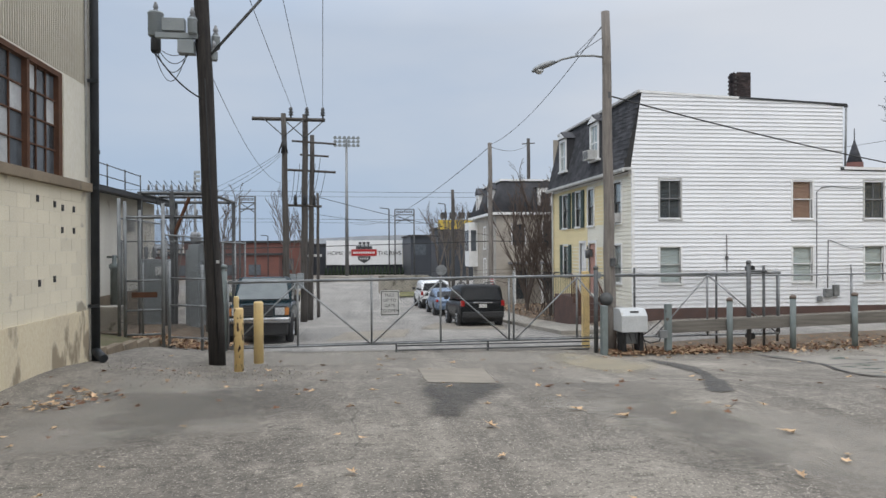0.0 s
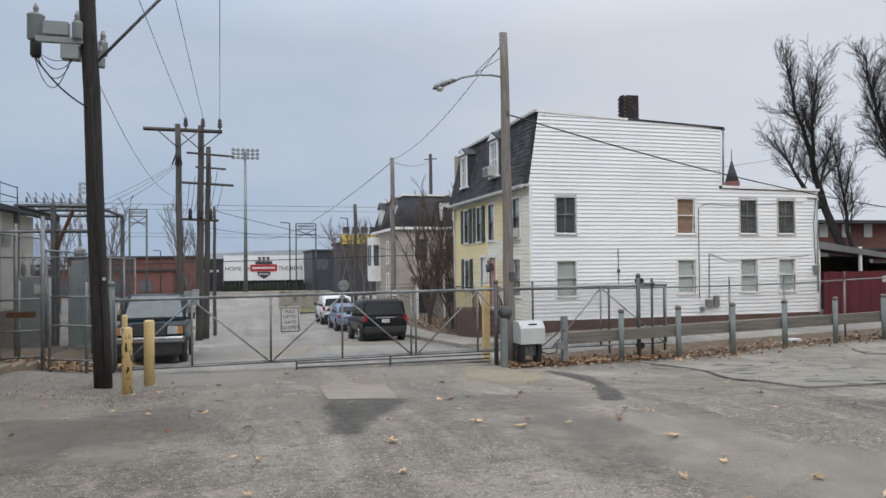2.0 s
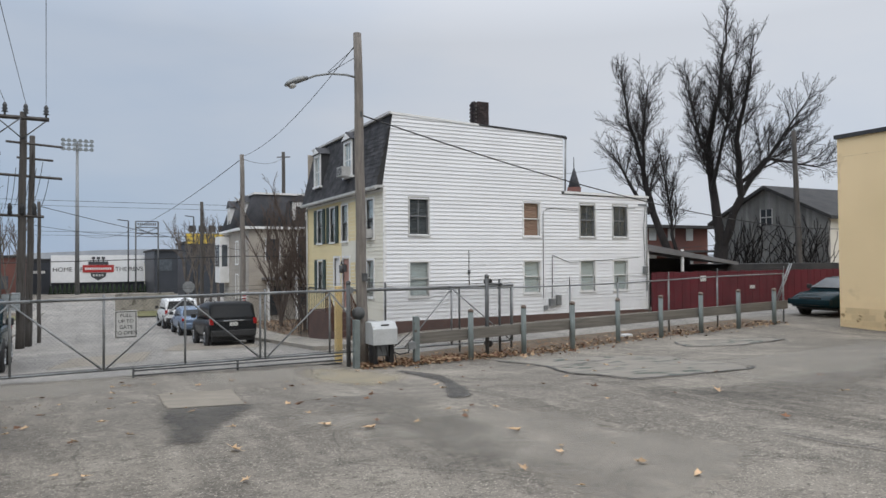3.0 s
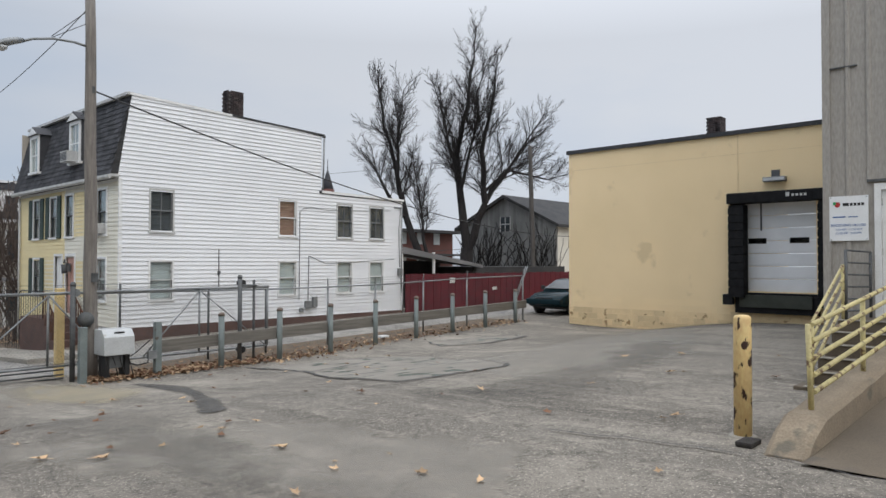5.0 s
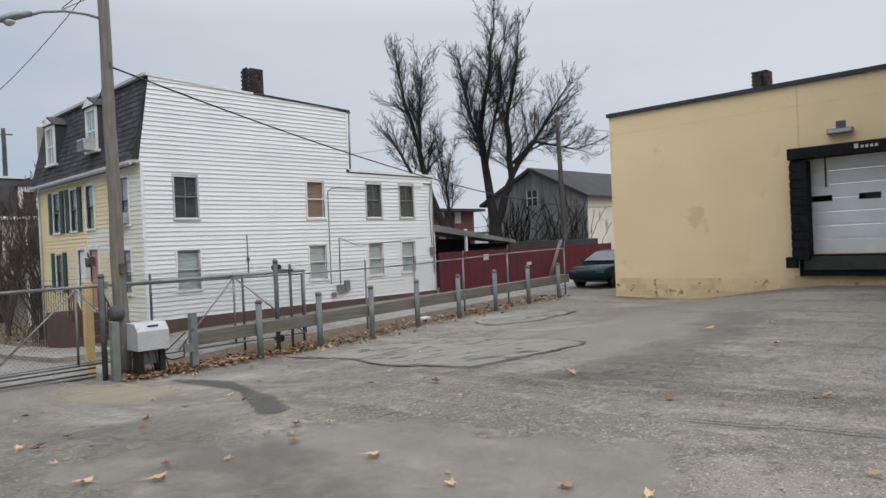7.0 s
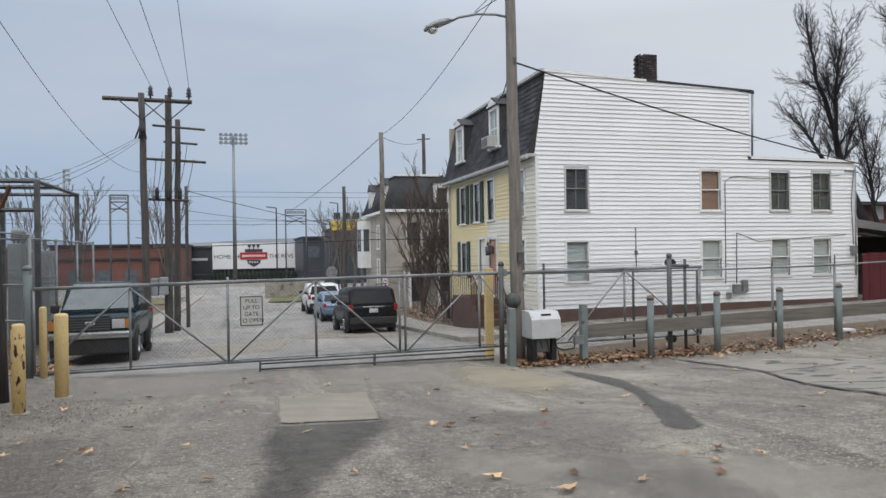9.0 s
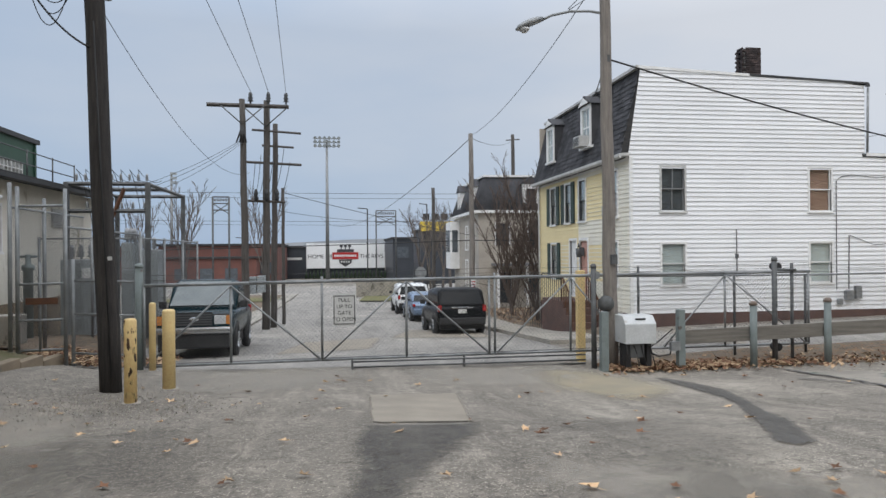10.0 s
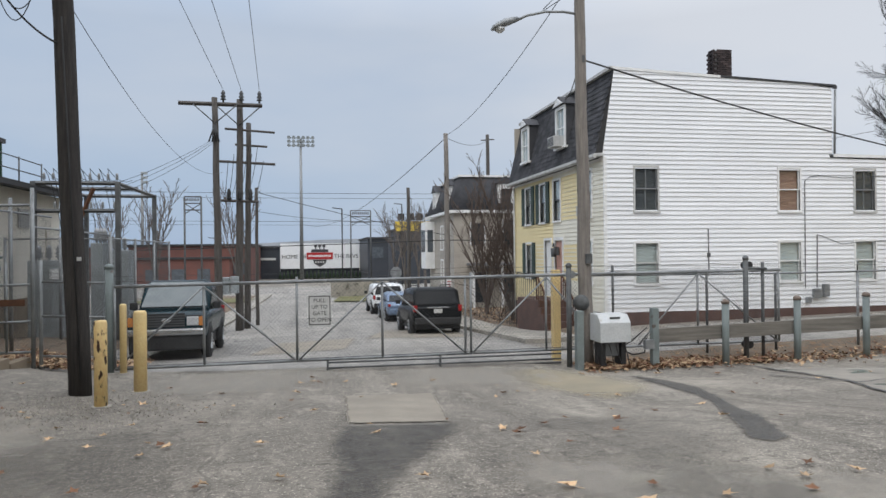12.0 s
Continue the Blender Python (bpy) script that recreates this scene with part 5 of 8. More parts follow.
for x0, x1 in ((-3.06, 3.9), (3.9, 11.1)):
    for z in (0.10, 0.2):
        bm = B()
        path_tube(bm, sag((x0, gy(x0), gt(x0) + z), (x1, gy(x1), gt(x1) + z), 0.03, 8), 0.0035, 4)
        part("barbed_wire", bm, WIRE, gate)
plate = thing("gate_sign", "white metal sign wired to the gate mesh", "sign", at=(0.85, 17.2, 0.88))
bm = B()
extrude(bm, [(0.62, 0.57), (0.64, 0.55), (1.07, 0.56), (1.09, 0.58), (1.085, 1.175), (1.065, 1.195), (0.63, 1.185), (0.61, 1.165)], "y", 17.262, 17.268)
pn = part("panel", bm, SIGN_GREY, plate)
bm = B()
for a, b, c, d in ((0.635, 0.652, 0.58, 1.165), (1.048, 1.065, 0.58, 1.165), (0.652, 1.048, 0.58, 0.597), (0.652, 1.048, 1.148, 1.165)):
    box(bm, a, b, 17.257, 17.262, c, d)
part("border", bm, INK, pn)
for k, t in enumerate(("PULL", "UP TO", "GATE", "TO OPEN")):
    words("lettering", t, 0.110, INK, pose(0.85, 17.259, 1.07 - 0.13 * k, 90), pn)


def steel_post(name, x, y, h, r, mat, label, cap=True, square=False, group=""):
    z = gz(x, y)
    p = thing(name, label, "post", group, at=(x, y, z))
    bm = B()
    if square:
        box(bm, x - r, x + r, y - r, y + r, z - 0.1, z + h)
    else:
        lathe(bm, (x, y, z), [(r, -0.1), (r, h)], 12)
    part("post", bm, mat, p, bevel=0.008 if square else 0)
    if cap:
        bm = B()
        lathe(bm, (x, y, z + h), [(r * 1.15, -0.03), (r * 1.15, 0.02), (r * 0.6, 0.06)], 12)
        part("cap", bm, CAP_RUST if name == "rail_post" else mat, p)
    return p


gp = steel_post("gate_post", 5.97, 16.80, 2.11, 0.055, DARK_GALV, "dark steel gate post with a guide roller")
for z in (1.52,):
    bm = B()
    tube(bm, (6.06, 16.86, z), (6.06, 17.02, z), 0.085, n=14)
    part("roller", bm, GALV, gp)
gp = steel_post("gate_post", 10.0, 16.72, 2.22, 0.055, DARK_GALV, "dark steel roller post carrying the gate tail")
for z in (1.66, -0.08):
    bm = B()
    tube(bm, (10.12, 16.76, z), (10.12, 16.96, z), 0.085, n=14)
    part("roller", bm, PLASTIC, gp)
bm = B()
tube(bm, (10.0, 16.72, 1.60), (10.5, 16.72, 1.58), 0.03)
part("arm", bm, DARK_GALV, gp)
steel_post("gate_post", 10.45, 16.78, 2.13, 0.035, DARK_GALV, "thin steel post beside the roller post", cap=False)
steel_post("gate_post", -3.16, 17.45, 2.05, 0.075, GREY_PAINT, "grey steel gate post with a domed cap")
steel_post("guard_post", 6.04, 16.42, 1.20, 0.075, GREY_PAINT, "square grey-green steel guard post", cap=False, square=True)
steel_post("timber_post", 6.02, 17.75, 2.0, 0.085, YELLOW_POST, "pale yellow square timber post behind the gate", cap=False, square=True)
# gate operator
op = thing("gate_operator", "pale grey enamel gate operator box on steel legs", "gate operator", at=(6.62, 16.5, -0.35))
bm = B()
extrude(bm, [(16.24, 0.15), (16.80, 0.15), (16.80, 0.71), (16.40, 0.71), (16.24, 0.55)], "x", 6.42, 7.08)
part("housing", bm, BOX_WHITE, op, bevel=0.015)
bm = B()
box(bm, 6.66, 6.88, 16.30, 16.318, 0.625, 0.66)
part("maker_plate", bm, INK, op)
for x in (6.48, 6.92):
    bm = B()
    box(bm, x, x + 0.10, 16.35, 16.7, -0.5, 0.15)
    part("leg", bm, PLASTIC, op)
bm = B()
box(bm, 6.56, 6.86, 16.32, 16.6, -0.14, 0.15)
part("motor", bm, DARK_GALV, op, bevel=0.02)
bm = B()
for k in range(5):
    path_tube(bm, sag((6.3 + 0.16 * k, 16.30, 0.12), (6.42 + 0.17 * k, 16.35 - 0.05 * (k % 2), -0.35), 0.07 * (1 if k % 2 else -1), 5), 0.011, 5)
path_tube(bm, [(7.02, 16.6, -0.05), (7.25, 16.5, -0.15), (7.45, 16.4, -0.1), (7.5, 16.4, 0.2)], 0.018)
path_tube(bm, [(7.02, 16.55, 0.0), (7.2, 16.45, 0.15), (7.5, 16.38, 0.42)], 0.014)
part("cable", bm, PLASTIC, op)
bm = B()
box(bm, 7.38, 7.58, 16.2, 16.3, 0.0, 0.18)
part("outlet_box", bm, GALV, op)

# ---- timber guard rail along the lane ----
rail_x = (7.65, 9.27, 10.97, 12.67, 14.37, 16.11, 17.85, 19.6, 21.38)
for k, x in enumerate(rail_x):
    top = 0.82 + 0.335 * (x - 7.65) / 13.73 + (0.04 if 0 < k < 8 else 0)
    steel_post("rail_post", x, 16.35, top - gz(x, 16.35), 0.072, GREY_PAINT, "grey painted steel guard rail post with a rusty cap", cap=k > 0, square=k == 0, group="guard rail posts")
for k in range(4):
    x0, x1 = (7.75, 11.0, 14.4, 17.9, 22.2)[k], (7.75, 11.0, 14.4, 17.9, 22.2)[k + 1]
    z0, z1 = 0.375 + 0.0265 * (x0 - 7.65), 0.375 + 0.0265 * (x1 - 7.65)
    bm = B()
    v = [bm.verts.new(p) for p in ((x0, 16.42, z0 - 0.29), (x1 - 0.01, 16.42, z1 - 0.29), (x1 - 0.01, 16.50, z1 - 0.29), (x0, 16.50, z0 - 0.29), (x0, 16.42, z0), (x1 - 0.01, 16.42, z1), (x1 - 0.01, 16.50, z1), (x0, 16.50, z0))]
    for f in ((3, 2, 1, 0), (4, 5, 6, 7), (0, 1, 5, 4), (1, 2, 6, 5), (2, 3, 7, 6), (3, 0, 4, 7)):
        bm.faces.new([v[i] for i in f])
    solid("rail_timber", bm, RAIL_WOOD, "weathered grey timber guard rail plank", "guard rail", "guard rail planks", bevel=0.008)

# ---- lane fence on the right ----
lane = thing("lane_fence", "grey chain-link fence with barbed wire arms along the lane", "fence", at=(14, 17.3, -0.2))
lp = [(6.7, 17.75, 1.46), (7.35, 17.7, 1.46), (9.6, 17.6, 1.45), (11.3, 17.52, 1.44), (13.4, 17.42, 1.46), (15.2, 17.3, 1.49), (17.3, 17.2, 1.56), (19.4, 17.05, 1.64), (22.4, 16.75, 1.70)]
for i, (x, y, z) in enumerate(lp):
    bm = B()
    tube(bm, (x, y, gz(x, y) - 0.05), (x, y, z + (0.22 if i == 1 else 0.02)), 0.030)
    if i > 3:
        tube(bm, (x, y, z), (x - 0.10, y - 0.12, z + 0.26), 0.018)
    part("post", bm, GALV if i > 3 else DARK_GALV, lane)
for (x0, y0, z0), (x1, y1, z1) in zip(lp, lp[1:]):
    bar(lane, "top_rail", (x0, y0, z0), (x1, y1, z1), 0.022)
    if x0 > 6.8:
        fence_mesh(lane, (x0, y0), (x1, y1), (gz(x0, y0) + 0.04, gz(x1, y1) + 0.04), (z0, z1))
    for q in range(3):
        bm = B()
        f = 0.08 * (q + 1)
        path_tube(bm, sag((x0 - f * 0.4, y0 - f * 0.45, z0 + f), (x1 - f * 0.4, y1 - f * 0.45, z1 + f), 0.02, 4), 0.003, 4)
        part("barbed_wire", bm, WIRE, lane)

# ---- tall personnel gate and fences on the left ----
tg = thing("tall_fence", "tall grey chain-link fence with a personnel gate beside the whitewashed building", "fence", at=(-5.2, 18, 0))
for x, y, z in ((-5.76, 18.0, 3.50), (-5.62, 18.0, 3.42), (-4.72, 18.0, 3.38), (-4.56, 17.95, 1.95), (-3.75, 17.8, 1.85), (-5.74, 19.6, 3.3)):
    bar(tg, "post", (x, y, gz(x, y) - 0.05), (x, y, z), 0.042 if z > 2 else 0.038)
for z in (3.02, 1.45, 0.72, 0.12):
    bar(tg, "rail", (-5.62, 18.0, z), (-4.72, 18.0, z + 0.02), 0.026)
bar(tg, "rail", (-5.2, 18.0, 0.1), (-5.2, 18.0, 1.9), 0.026)
for z in (1.52, 0.85, 0.06):
    bar(tg, "rail", (-4.56, 17.95, z), (-3.16, 17.5, z - 0.03), 0.022)
fence_mesh(tg, (-5.62, 18.0), (-4.72, 18.0), (0.1, 0.1), (3.02, 3.02), 0.075, 0.002)
fence_mesh(tg, (-4.56, 17.95), (-3.16, 17.5), (0.05, -0.1), (1.75, 1.65), 0.075, 0.002)
fence_mesh(tg, (-5.74, 18.0), (-5.74, 22.0), (0.2, 0.1), (3.0, 3.0), 0.09, 0.002)
fence_mesh(tg, (-4.7, 18.0), (-4.9, 24.0), (0.1, -0.1), (2.6, 2.6), 0.09, 0.002)
bar(tg, "post", (-4.9, 24.0, -0.6), (-4.9, 24.0, 2.7), 0.04)
bar(tg, "rail", (-4.7, 18.0, 2.6), (-4.9, 24.0, 2.6), 0.022)
bar(tg, "rail", (-5.74, 18.0, 3.0), (-5.74, 22.0, 3.0), 0.022)
bm = B()
box(bm, -5.45, -4.85, 17.94, 17.97, 1.05, 1.18)
part("lock_bar", bm, RUST, tg)
for k in range(3):
    bm = B()
    path_tube(bm, sag((-4.56, 17.95, 1.72 + 0.07 * k), (-3.16, 17.45, 1.62 + 0.07 * k), 0.02, 4), 0.003, 4)
    part("barbed_wire", bm, WIRE, tg)

# ---- cream industrial building beside the drive ----
LX, LY = -4.70, 12.96
lb = thing("cream_building", "cream painted block and corrugated metal workshop building", "building", at=(LX, 2, 0.4))
lf = Face(LX, LY, 0, -1, 1, 0)
W0, W1, WZ0, WZ1 = 1.06, 5.2, 3.36, 5.02
bm = B()
wall_cells(lf, bm, 0, 22, 3.40, 12, [(W0, W1, WZ0, WZ1)], -0.3, 0)
lf.box(bm, 0, 22, -0.2, 3.40, -0.3, -0.008)
part("wall", bm, CREAM_METAL, lb)
bm = B()
box(bm, LX - 14, LX - 0.0, LY, LY + 0.25, -0.2, 12)
part("end_wall", bm, CREAM_METAL, lb)
bm = B()
lf.box(bm, -0.02, 22, -0.2, 1.17, 0.0, 0.035)
part("plinth", bm, CREAM_PLINTH, lb, "rough cream concrete plinth")
bm = B()
lf.box(bm, -0.06, 22, 3.25, 3.40, -0.1, 0.10)
part("ledge", bm, KERB, lb, bevel=0.01)
rows_ = 10
for k in range(rows_):
    z0, z1 = 1.17 + 2.08 * k / rows_, 1.17 + 2.08 * (k + 1) / rows_
    for j in range(14):
        a = max(0, 0.42 * j - (0.21 if k % 2 else 0))
        b = 0.42 * (j + 1) - (0.21 if k % 2 else 0)
        bm = B()
        lf.box(bm, a + 0.002, b - 0.002, z0 + 0.002, z1 - 0.002, -0.2, 0.0)
        part("block", bm, CREAM_BLOCK, lb)
bm = B()
lf.box(bm, 5.6, 22, 1.17, 3.25, -0.2, 0.0)
part("block_wall", bm, CREAM_BLOCK, lb)
# Dark holes in the blockwork, drawn as thin black plates on its face.
for u, z in ((0.5, 2.86), (0.95, 2.86), (1.25, 2.9), (0.5, 2.5), (0.97, 2.5), (1.85, 2.95), (1.27, 1.72), (1.8, 1.68)):
    bm = B()
    lf.box(bm, u, u + 0.075, z, z + 0.10, 0.001, 0.012)
    part("hole_plate", bm, PLASTIC, lb, "thin black plates standing in for holes in the wall")
ribs = B()
for k in range(110):
    u = 0.03 + k * 0.07
    tube(ribs, lf.at(u, 5.12, -0.018), lf.at(u, 11.8, -0.018), 0.030, 0.030, 8, True)
part("corrugated_cladding", ribs, CREAM_METAL, lb)["kind"] = "stuff"
bm = B()
lf.box(bm, 0.0, 0.95, 3.42, 5.08, 0.0, 0.015)
part("flat_panel", bm, CREAM_METAL, lb)
win = thing("factory_window", "old steel-framed factory window with cloudy and broken panes", "window", at=(LX, 9.8, WZ0))
bm = B()
for a, b, c, d in ((W0 - 0.02, W0 + 0.12, WZ0, WZ1 + 0.05), (W0 + 0.12, W1, WZ1 - 0.03, WZ1 + 0.05), (W0 + 0.12, W1, WZ0, WZ0 + 0.05), (2.18, 2.26, WZ0, WZ1), (3.5, 3.58, WZ0, WZ1)):
    lf.box(bm, a, b, c, d, -0.12, 0.03)
part("frame", bm, RUST, win, "rusty steel frame")
cloud_pane = material("cloudy_pane", (0.55, 0.56, 0.55), (0.38, 0.39, 0.40), rough=0.4, scale=3, bump=0.1)
grey_pane = material("grey_pane", (0.11, 0.125, 0.14), (0.07, 0.08, 0.09), rough=0.15, scale=2, bump=0)
dark_pane = material("dark_pane", (0.035, 0.04, 0.045), (0.05, 0.055, 0.06), rough=0.12, scale=2, bump=0)
rng = random.Random(5)
for i, (a, b) in enumerate(((W0 + 0.12, 2.18), (2.26, 3.5), (3.58, W1))):
    for r in range(4):
        for c in range(3):
            p0, p1 = a + (b - a) * c / 3, a + (b - a) * (c + 1) / 3
            q0, q1 = WZ0 + 0.05 + (WZ1 - WZ0 - 0.08) * r / 4, WZ0 + 0.05 + (WZ1 - WZ0 - 0.08) * (r + 1) / 4
            bm = B()
            lf.box(bm, p0 + 0.012, p1 - 0.012, q0 + 0.012, q1 - 0.012, -0.05, -0.044)
            pick = rng.random()
            part("pane", bm, cloud_pane if (pick < 0.35 and r < 3) or pick < 0.12 else grey_pane if pick < 0.75 else dark_pane, win)
    bm = B()
    for r in range(1, 4):
        q = WZ0 + 0.05 + (WZ1 - WZ0 - 0.08) * r / 4
        lf.box(bm, a, b, q - 0.012, q + 0.012, -0.06, -0.02)
    for c in (1, 2):
        p = a + (b - a) * c / 3
        lf.box(bm, p - 0.012, p + 0.012, WZ0 + 0.05, WZ1, -0.058, -0.022)
    part("glazing_bar", bm, RUST, win)
bm = B()
lathe(bm, (LX + 0.10, LY + 0.16, 0), [(0.075, gz(LX, LY) - 0.02), (0.075, 12)], 12)
dpipe = solid("downpipe", bm, PIPE, "black iron downpipe at the workshop corner", "downpipe")
bm = B()
tube(bm, (LX + 0.10, LY + 0.14, gz(LX, LY) + 0.16), (LX + 0.32, LY - 0.10, gz(LX, LY) + 0.05), 0.08, n=10)
part("shoe", bm, PIPE, dpipe)
for z in (1.2, 3.3, 5.2, 7.2):
    bm = B()
    box(bm, LX - 0.02, LX + 0.20, LY + 0.06, LY + 0.09, z, z + 0.06)
    part("strap", bm, PIPE, dpipe)
bm = B()
path_tube(bm, [(LX + 0.03, LY - 0.05, 12), (LX + 0.03, LY - 0.05, 3.5)], 0.022)
solid("conduit", bm, DULL_TRIM, "thin grey conduit on the workshop corner", "conduit")

# ---- whitewashed low building, green building behind ----
wb = thing("whitewashed_building", "weathered whitewashed low building with a dark overhanging roof", "building", at=(-8.2, 22, 0.2))
wf = Face(-8.2, 14.0, 0, 1, 1, 0)
ww = [(8.4, 9.05, 2.13, 3.38), (4.0, 4.7, 2.13, 3.38)]
bm = B()
wall_cells(wf, bm, 0, 16, 0.72, 4.1, ww, -0.3, 0)
wf.box(bm, 15.7, 16, -1.0, 4.1, -9, -0.3)
part("wall", bm, OLD_WHITE, wb)
bm = B()
wf.box(bm, 0, 16.02, -1.2, 0.72, -0.3, 0.06)
part("plinth", bm, KERB, wb)
for o in ww:
    window(wf, wb, *o, sash=WHITE_PAINT, blind_to=0.0, tw=0.06)
bm = B()
extrude(bm, [(-7.65, 4.05), (-7.65, 4.22), (-14.5, 5.3), (-14.5, 5.1)], "y", 13.6, 30.3)
part("roof", bm, DARK_ROOF, wb)
bm = B()
extrude(bm, [(-7.60, 3.98), (-7.50, 4.02), (-7.50, 4.14), (-7.66, 4.14)], "y", 13.6, 30.3)
part("gutter", bm, FLASHING, wb)
bm = B()
wf.box(bm, 12.4, 13.2, 2.9, 3.5, 0.003, 0.05)
for k in range(7):
    wf.box(bm, 12.45, 13.15, 2.95 + 0.075 * k, 2.99 + 0.075 * k, 0.05, 0.08)
part("louvre_vent", bm, DULL_TRIM, wb)
bm = B()
tube(bm, wf.at(7.6, 3.55, 0.0), wf.at(7.6, 3.6, 0.35), 0.02)
tube(bm, wf.at(7.6, 3.62, 0.3), wf.at(8.0, 3.5, 0.5), 0.05, 0.07)
part("floodlight", bm, WHITE_PAINT, wb)
rfn = thing("roof_railing", "dark pipe railing on the low roof", "railing", at=(-8.5, 24, 4.4))
for k in range(6):
    y = 20 + 1.9 * k
    bar(rfn, "post", (-8.6, y, 4.35), (-8.6, y, 5.25), 0.025, DARK_GALV)
for z in (5.2, 4.8):
    bar(rfn, "rail", (-8.6, 20, z), (-8.6, 29.5, z), 0.02, DARK_GALV)
gbld = thing("green_building", "dark green ribbed metal building with white gridded windows", "building", at=(-13, 30, 0))
gr = Face(-13, 20, 0, 1, 1, 0)
gw = [(13.8, 15.9, 5.15, 6.1), (9.8, 11.9, 5.15, 6.1)]
bm = B()
wall_cells(gr, bm, 0, 17.2, -1, 7.1, gw, -0.3, 0)
gr.box(bm, 16.9, 17.2, -1, 7.1, -12, -0.3)
part("wall", bm, GREEN_METAL, gbld)
bm = B()
gr.box(bm, -0.2, 17.4, 7.1, 7.3, -12, 0.15)
part("roof_edge", bm, FLASHING, gbld)
for u in (2, 6, 9.2, 12.8, 17.1):
    bm = B()
    gr.box(bm, u - 0.07, u + 0.07, -1, 7.1, 0.0, 0.08)
    part("pilaster", bm, GREEN_METAL, gbld)
for o in gw:
    bm = B()
    gr.box(bm, o[0], o[1], o[2], o[3], -0.12, -0.08)
    w = part("window", bm, cloud_pane, gbld)
    bm = B()
    for k in range(7):
        u = o[0] + (o[1] - o[0]) * k / 6
        gr.box(bm, u - (0.06 if k == 3 else 0.025), u + (0.06 if k == 3 else 0.025), o[2], o[3], -0.08, 0.02)
    for k in range(4):
        z = o[2] + (o[3] - o[2]) * k / 3
        gr.box(bm, o[0], o[1], z - 0.025, z + 0.025, -0.078, 0.015)
    part("glazing_bar", bm, DULL_TRIM, w)


# ---- poles and lamps ----
def pole(name, base, top, r0, r1, mat, label):
    p = thing(name, label, "utility pole", "utility poles", at=base)
    bm = B()
    b, t = Vector(base), Vector(top)
    n = 10
    rings = []
    for k in range(n + 1):
        c = b.lerp(t, k / n) + Vector((0.012 * math.sin(k * 1.7), 0.012 * math.cos(k * 2.3), 0))
        r = r0 + (r1 - r0) * k / n
        rings.append([bm.verts.new(c + Vector((r * math.cos(2 * math.pi * j / 12), r * math.sin(2 * math.pi * j / 12), 0))) for j in range(12)])
    for a, c in zip(rings, rings[1:]):
        for j in range(12):
            bm.faces.new((a[j], a[(j + 1) % 12], c[(j + 1) % 12], c[j])).smooth = True
    bm.faces.new(rings[0][::-1])
    bm.faces.new(rings[-1])
    part("shaft", bm, mat, p)
    return p


def insulator(parent, x, y, z, s=1.0, mat=INSULATOR):
    bm = B()
    lathe(bm, (x, y, z), [(0.02 * s, 0), (0.02 * s, 0.05 * s), (0.065 * s, 0.06 * s), (0.03 * s, 0.10 * s), (0.06 * s, 0.12 * s), (0.03 * s, 0.17 * s), (0.05 * s, 0.19 * s), (0.02 * s, 0.26 * s)], 10)
    part("insulator", bm, mat, parent)


dp = pole("utility_pole", (-2.72, 14.28, gz(-2.72, 14.28) - 0.1), (-3.16, 14.45, 11.2), 0.165, 0.135, DARK_WOOD, "dark creosoted utility pole with transformers beside two bollards")
for dx, dy, z0, h, r in ((-0.95, 0.15, 6.48, 0.50, 0.15), (0.22, 0.10, 6.25, 0.28, 0.085), (0.20, 0.02, 6.0, 0.2, 0.075), (-0.16, -0.22, 6.45, 0.32, 0.095)):
    bm = B()
    lathe(bm, (-2.98 + dx, 14.4 + dy, z0), [(r * 0.8, 0), (r, 0.03), (r, h - 0.05), (r * 1.06, h - 0.04), (r * 0.9, h)], 14)
    can = part("transformer", bm, TRANSFORMER, dp, "grey pole-mounted transformer can")
    bm = B()
    lathe(bm, (-2.98 + dx, 14.4 + dy, z0 + h), [(0.03, 0), (0.06, 0.03), (0.03, 0.07), (0.055, 0.09), (0.025, 0.2)], 10)
    part("bushing", bm, INSULATOR, can)
bm = B()
lathe(bm, (-3.93, 14.55, 6.16), [(0.07, 0), (0.10, 0.05), (0.10, 0.28), (0.06, 0.33)], 12)
part("arrester", bm, PLASTIC, dp)
bm = B()
box(bm, -3.85, -3.05, 14.2, 14.32, 6.38, 6.48)
box(bm, -3.72, -3.30, 14.18, 14.38, 6.52, 6.76)
box(bm, -3.42, -3.12, 14.15, 14.4, 6.08, 6.34)
part("mounting_arm", bm, TRANSFORMER, dp)
bm = B()
tube(bm, (-2.90, 14.36, 6.02), (-1.2, 14.36, 8.0), 0.03)
part("brace", bm, DARK_GALV, dp)
bm = B()
box(bm, -4.3, -1.1, 14.3, 14.42, 7.95, 8.08)
part("crossarm", bm, DARK_WOOD, dp)
bm = B()
path_tube(bm, sag((-3.95, 14.5, 6.18), (-2.98, 14.22, 5.2), 0.12, 10), 0.016, 5)
for k in range(4):
    path_tube(bm, sag((-3.95 + 0.05 * k, 14.5, 6.2), (-3.25 + 0.08 * k, 14.22, 6.15 + 0.1 * k), 0.62 - 0.13 * k, 10), 0.008, 5)
path_tube(bm, [(-2.92, 14.22, 5.6), (-2.66, 14.10, 0.2)], 0.014, 5)
part("drop_cable", bm, LINE, dp)
bm = B()
for z, a in ((1.95, 0.6),):
    box(bm, -2.76 + 0.1 * a, -2.70 + 0.1 * a, 14.09, 14.115, z, z + 0.06)
part("tag", bm, DULL_TRIM, dp)
for k in range(4):
    insulator(dp, -1.3 - 0.75 * k, 14.36, 8.08)

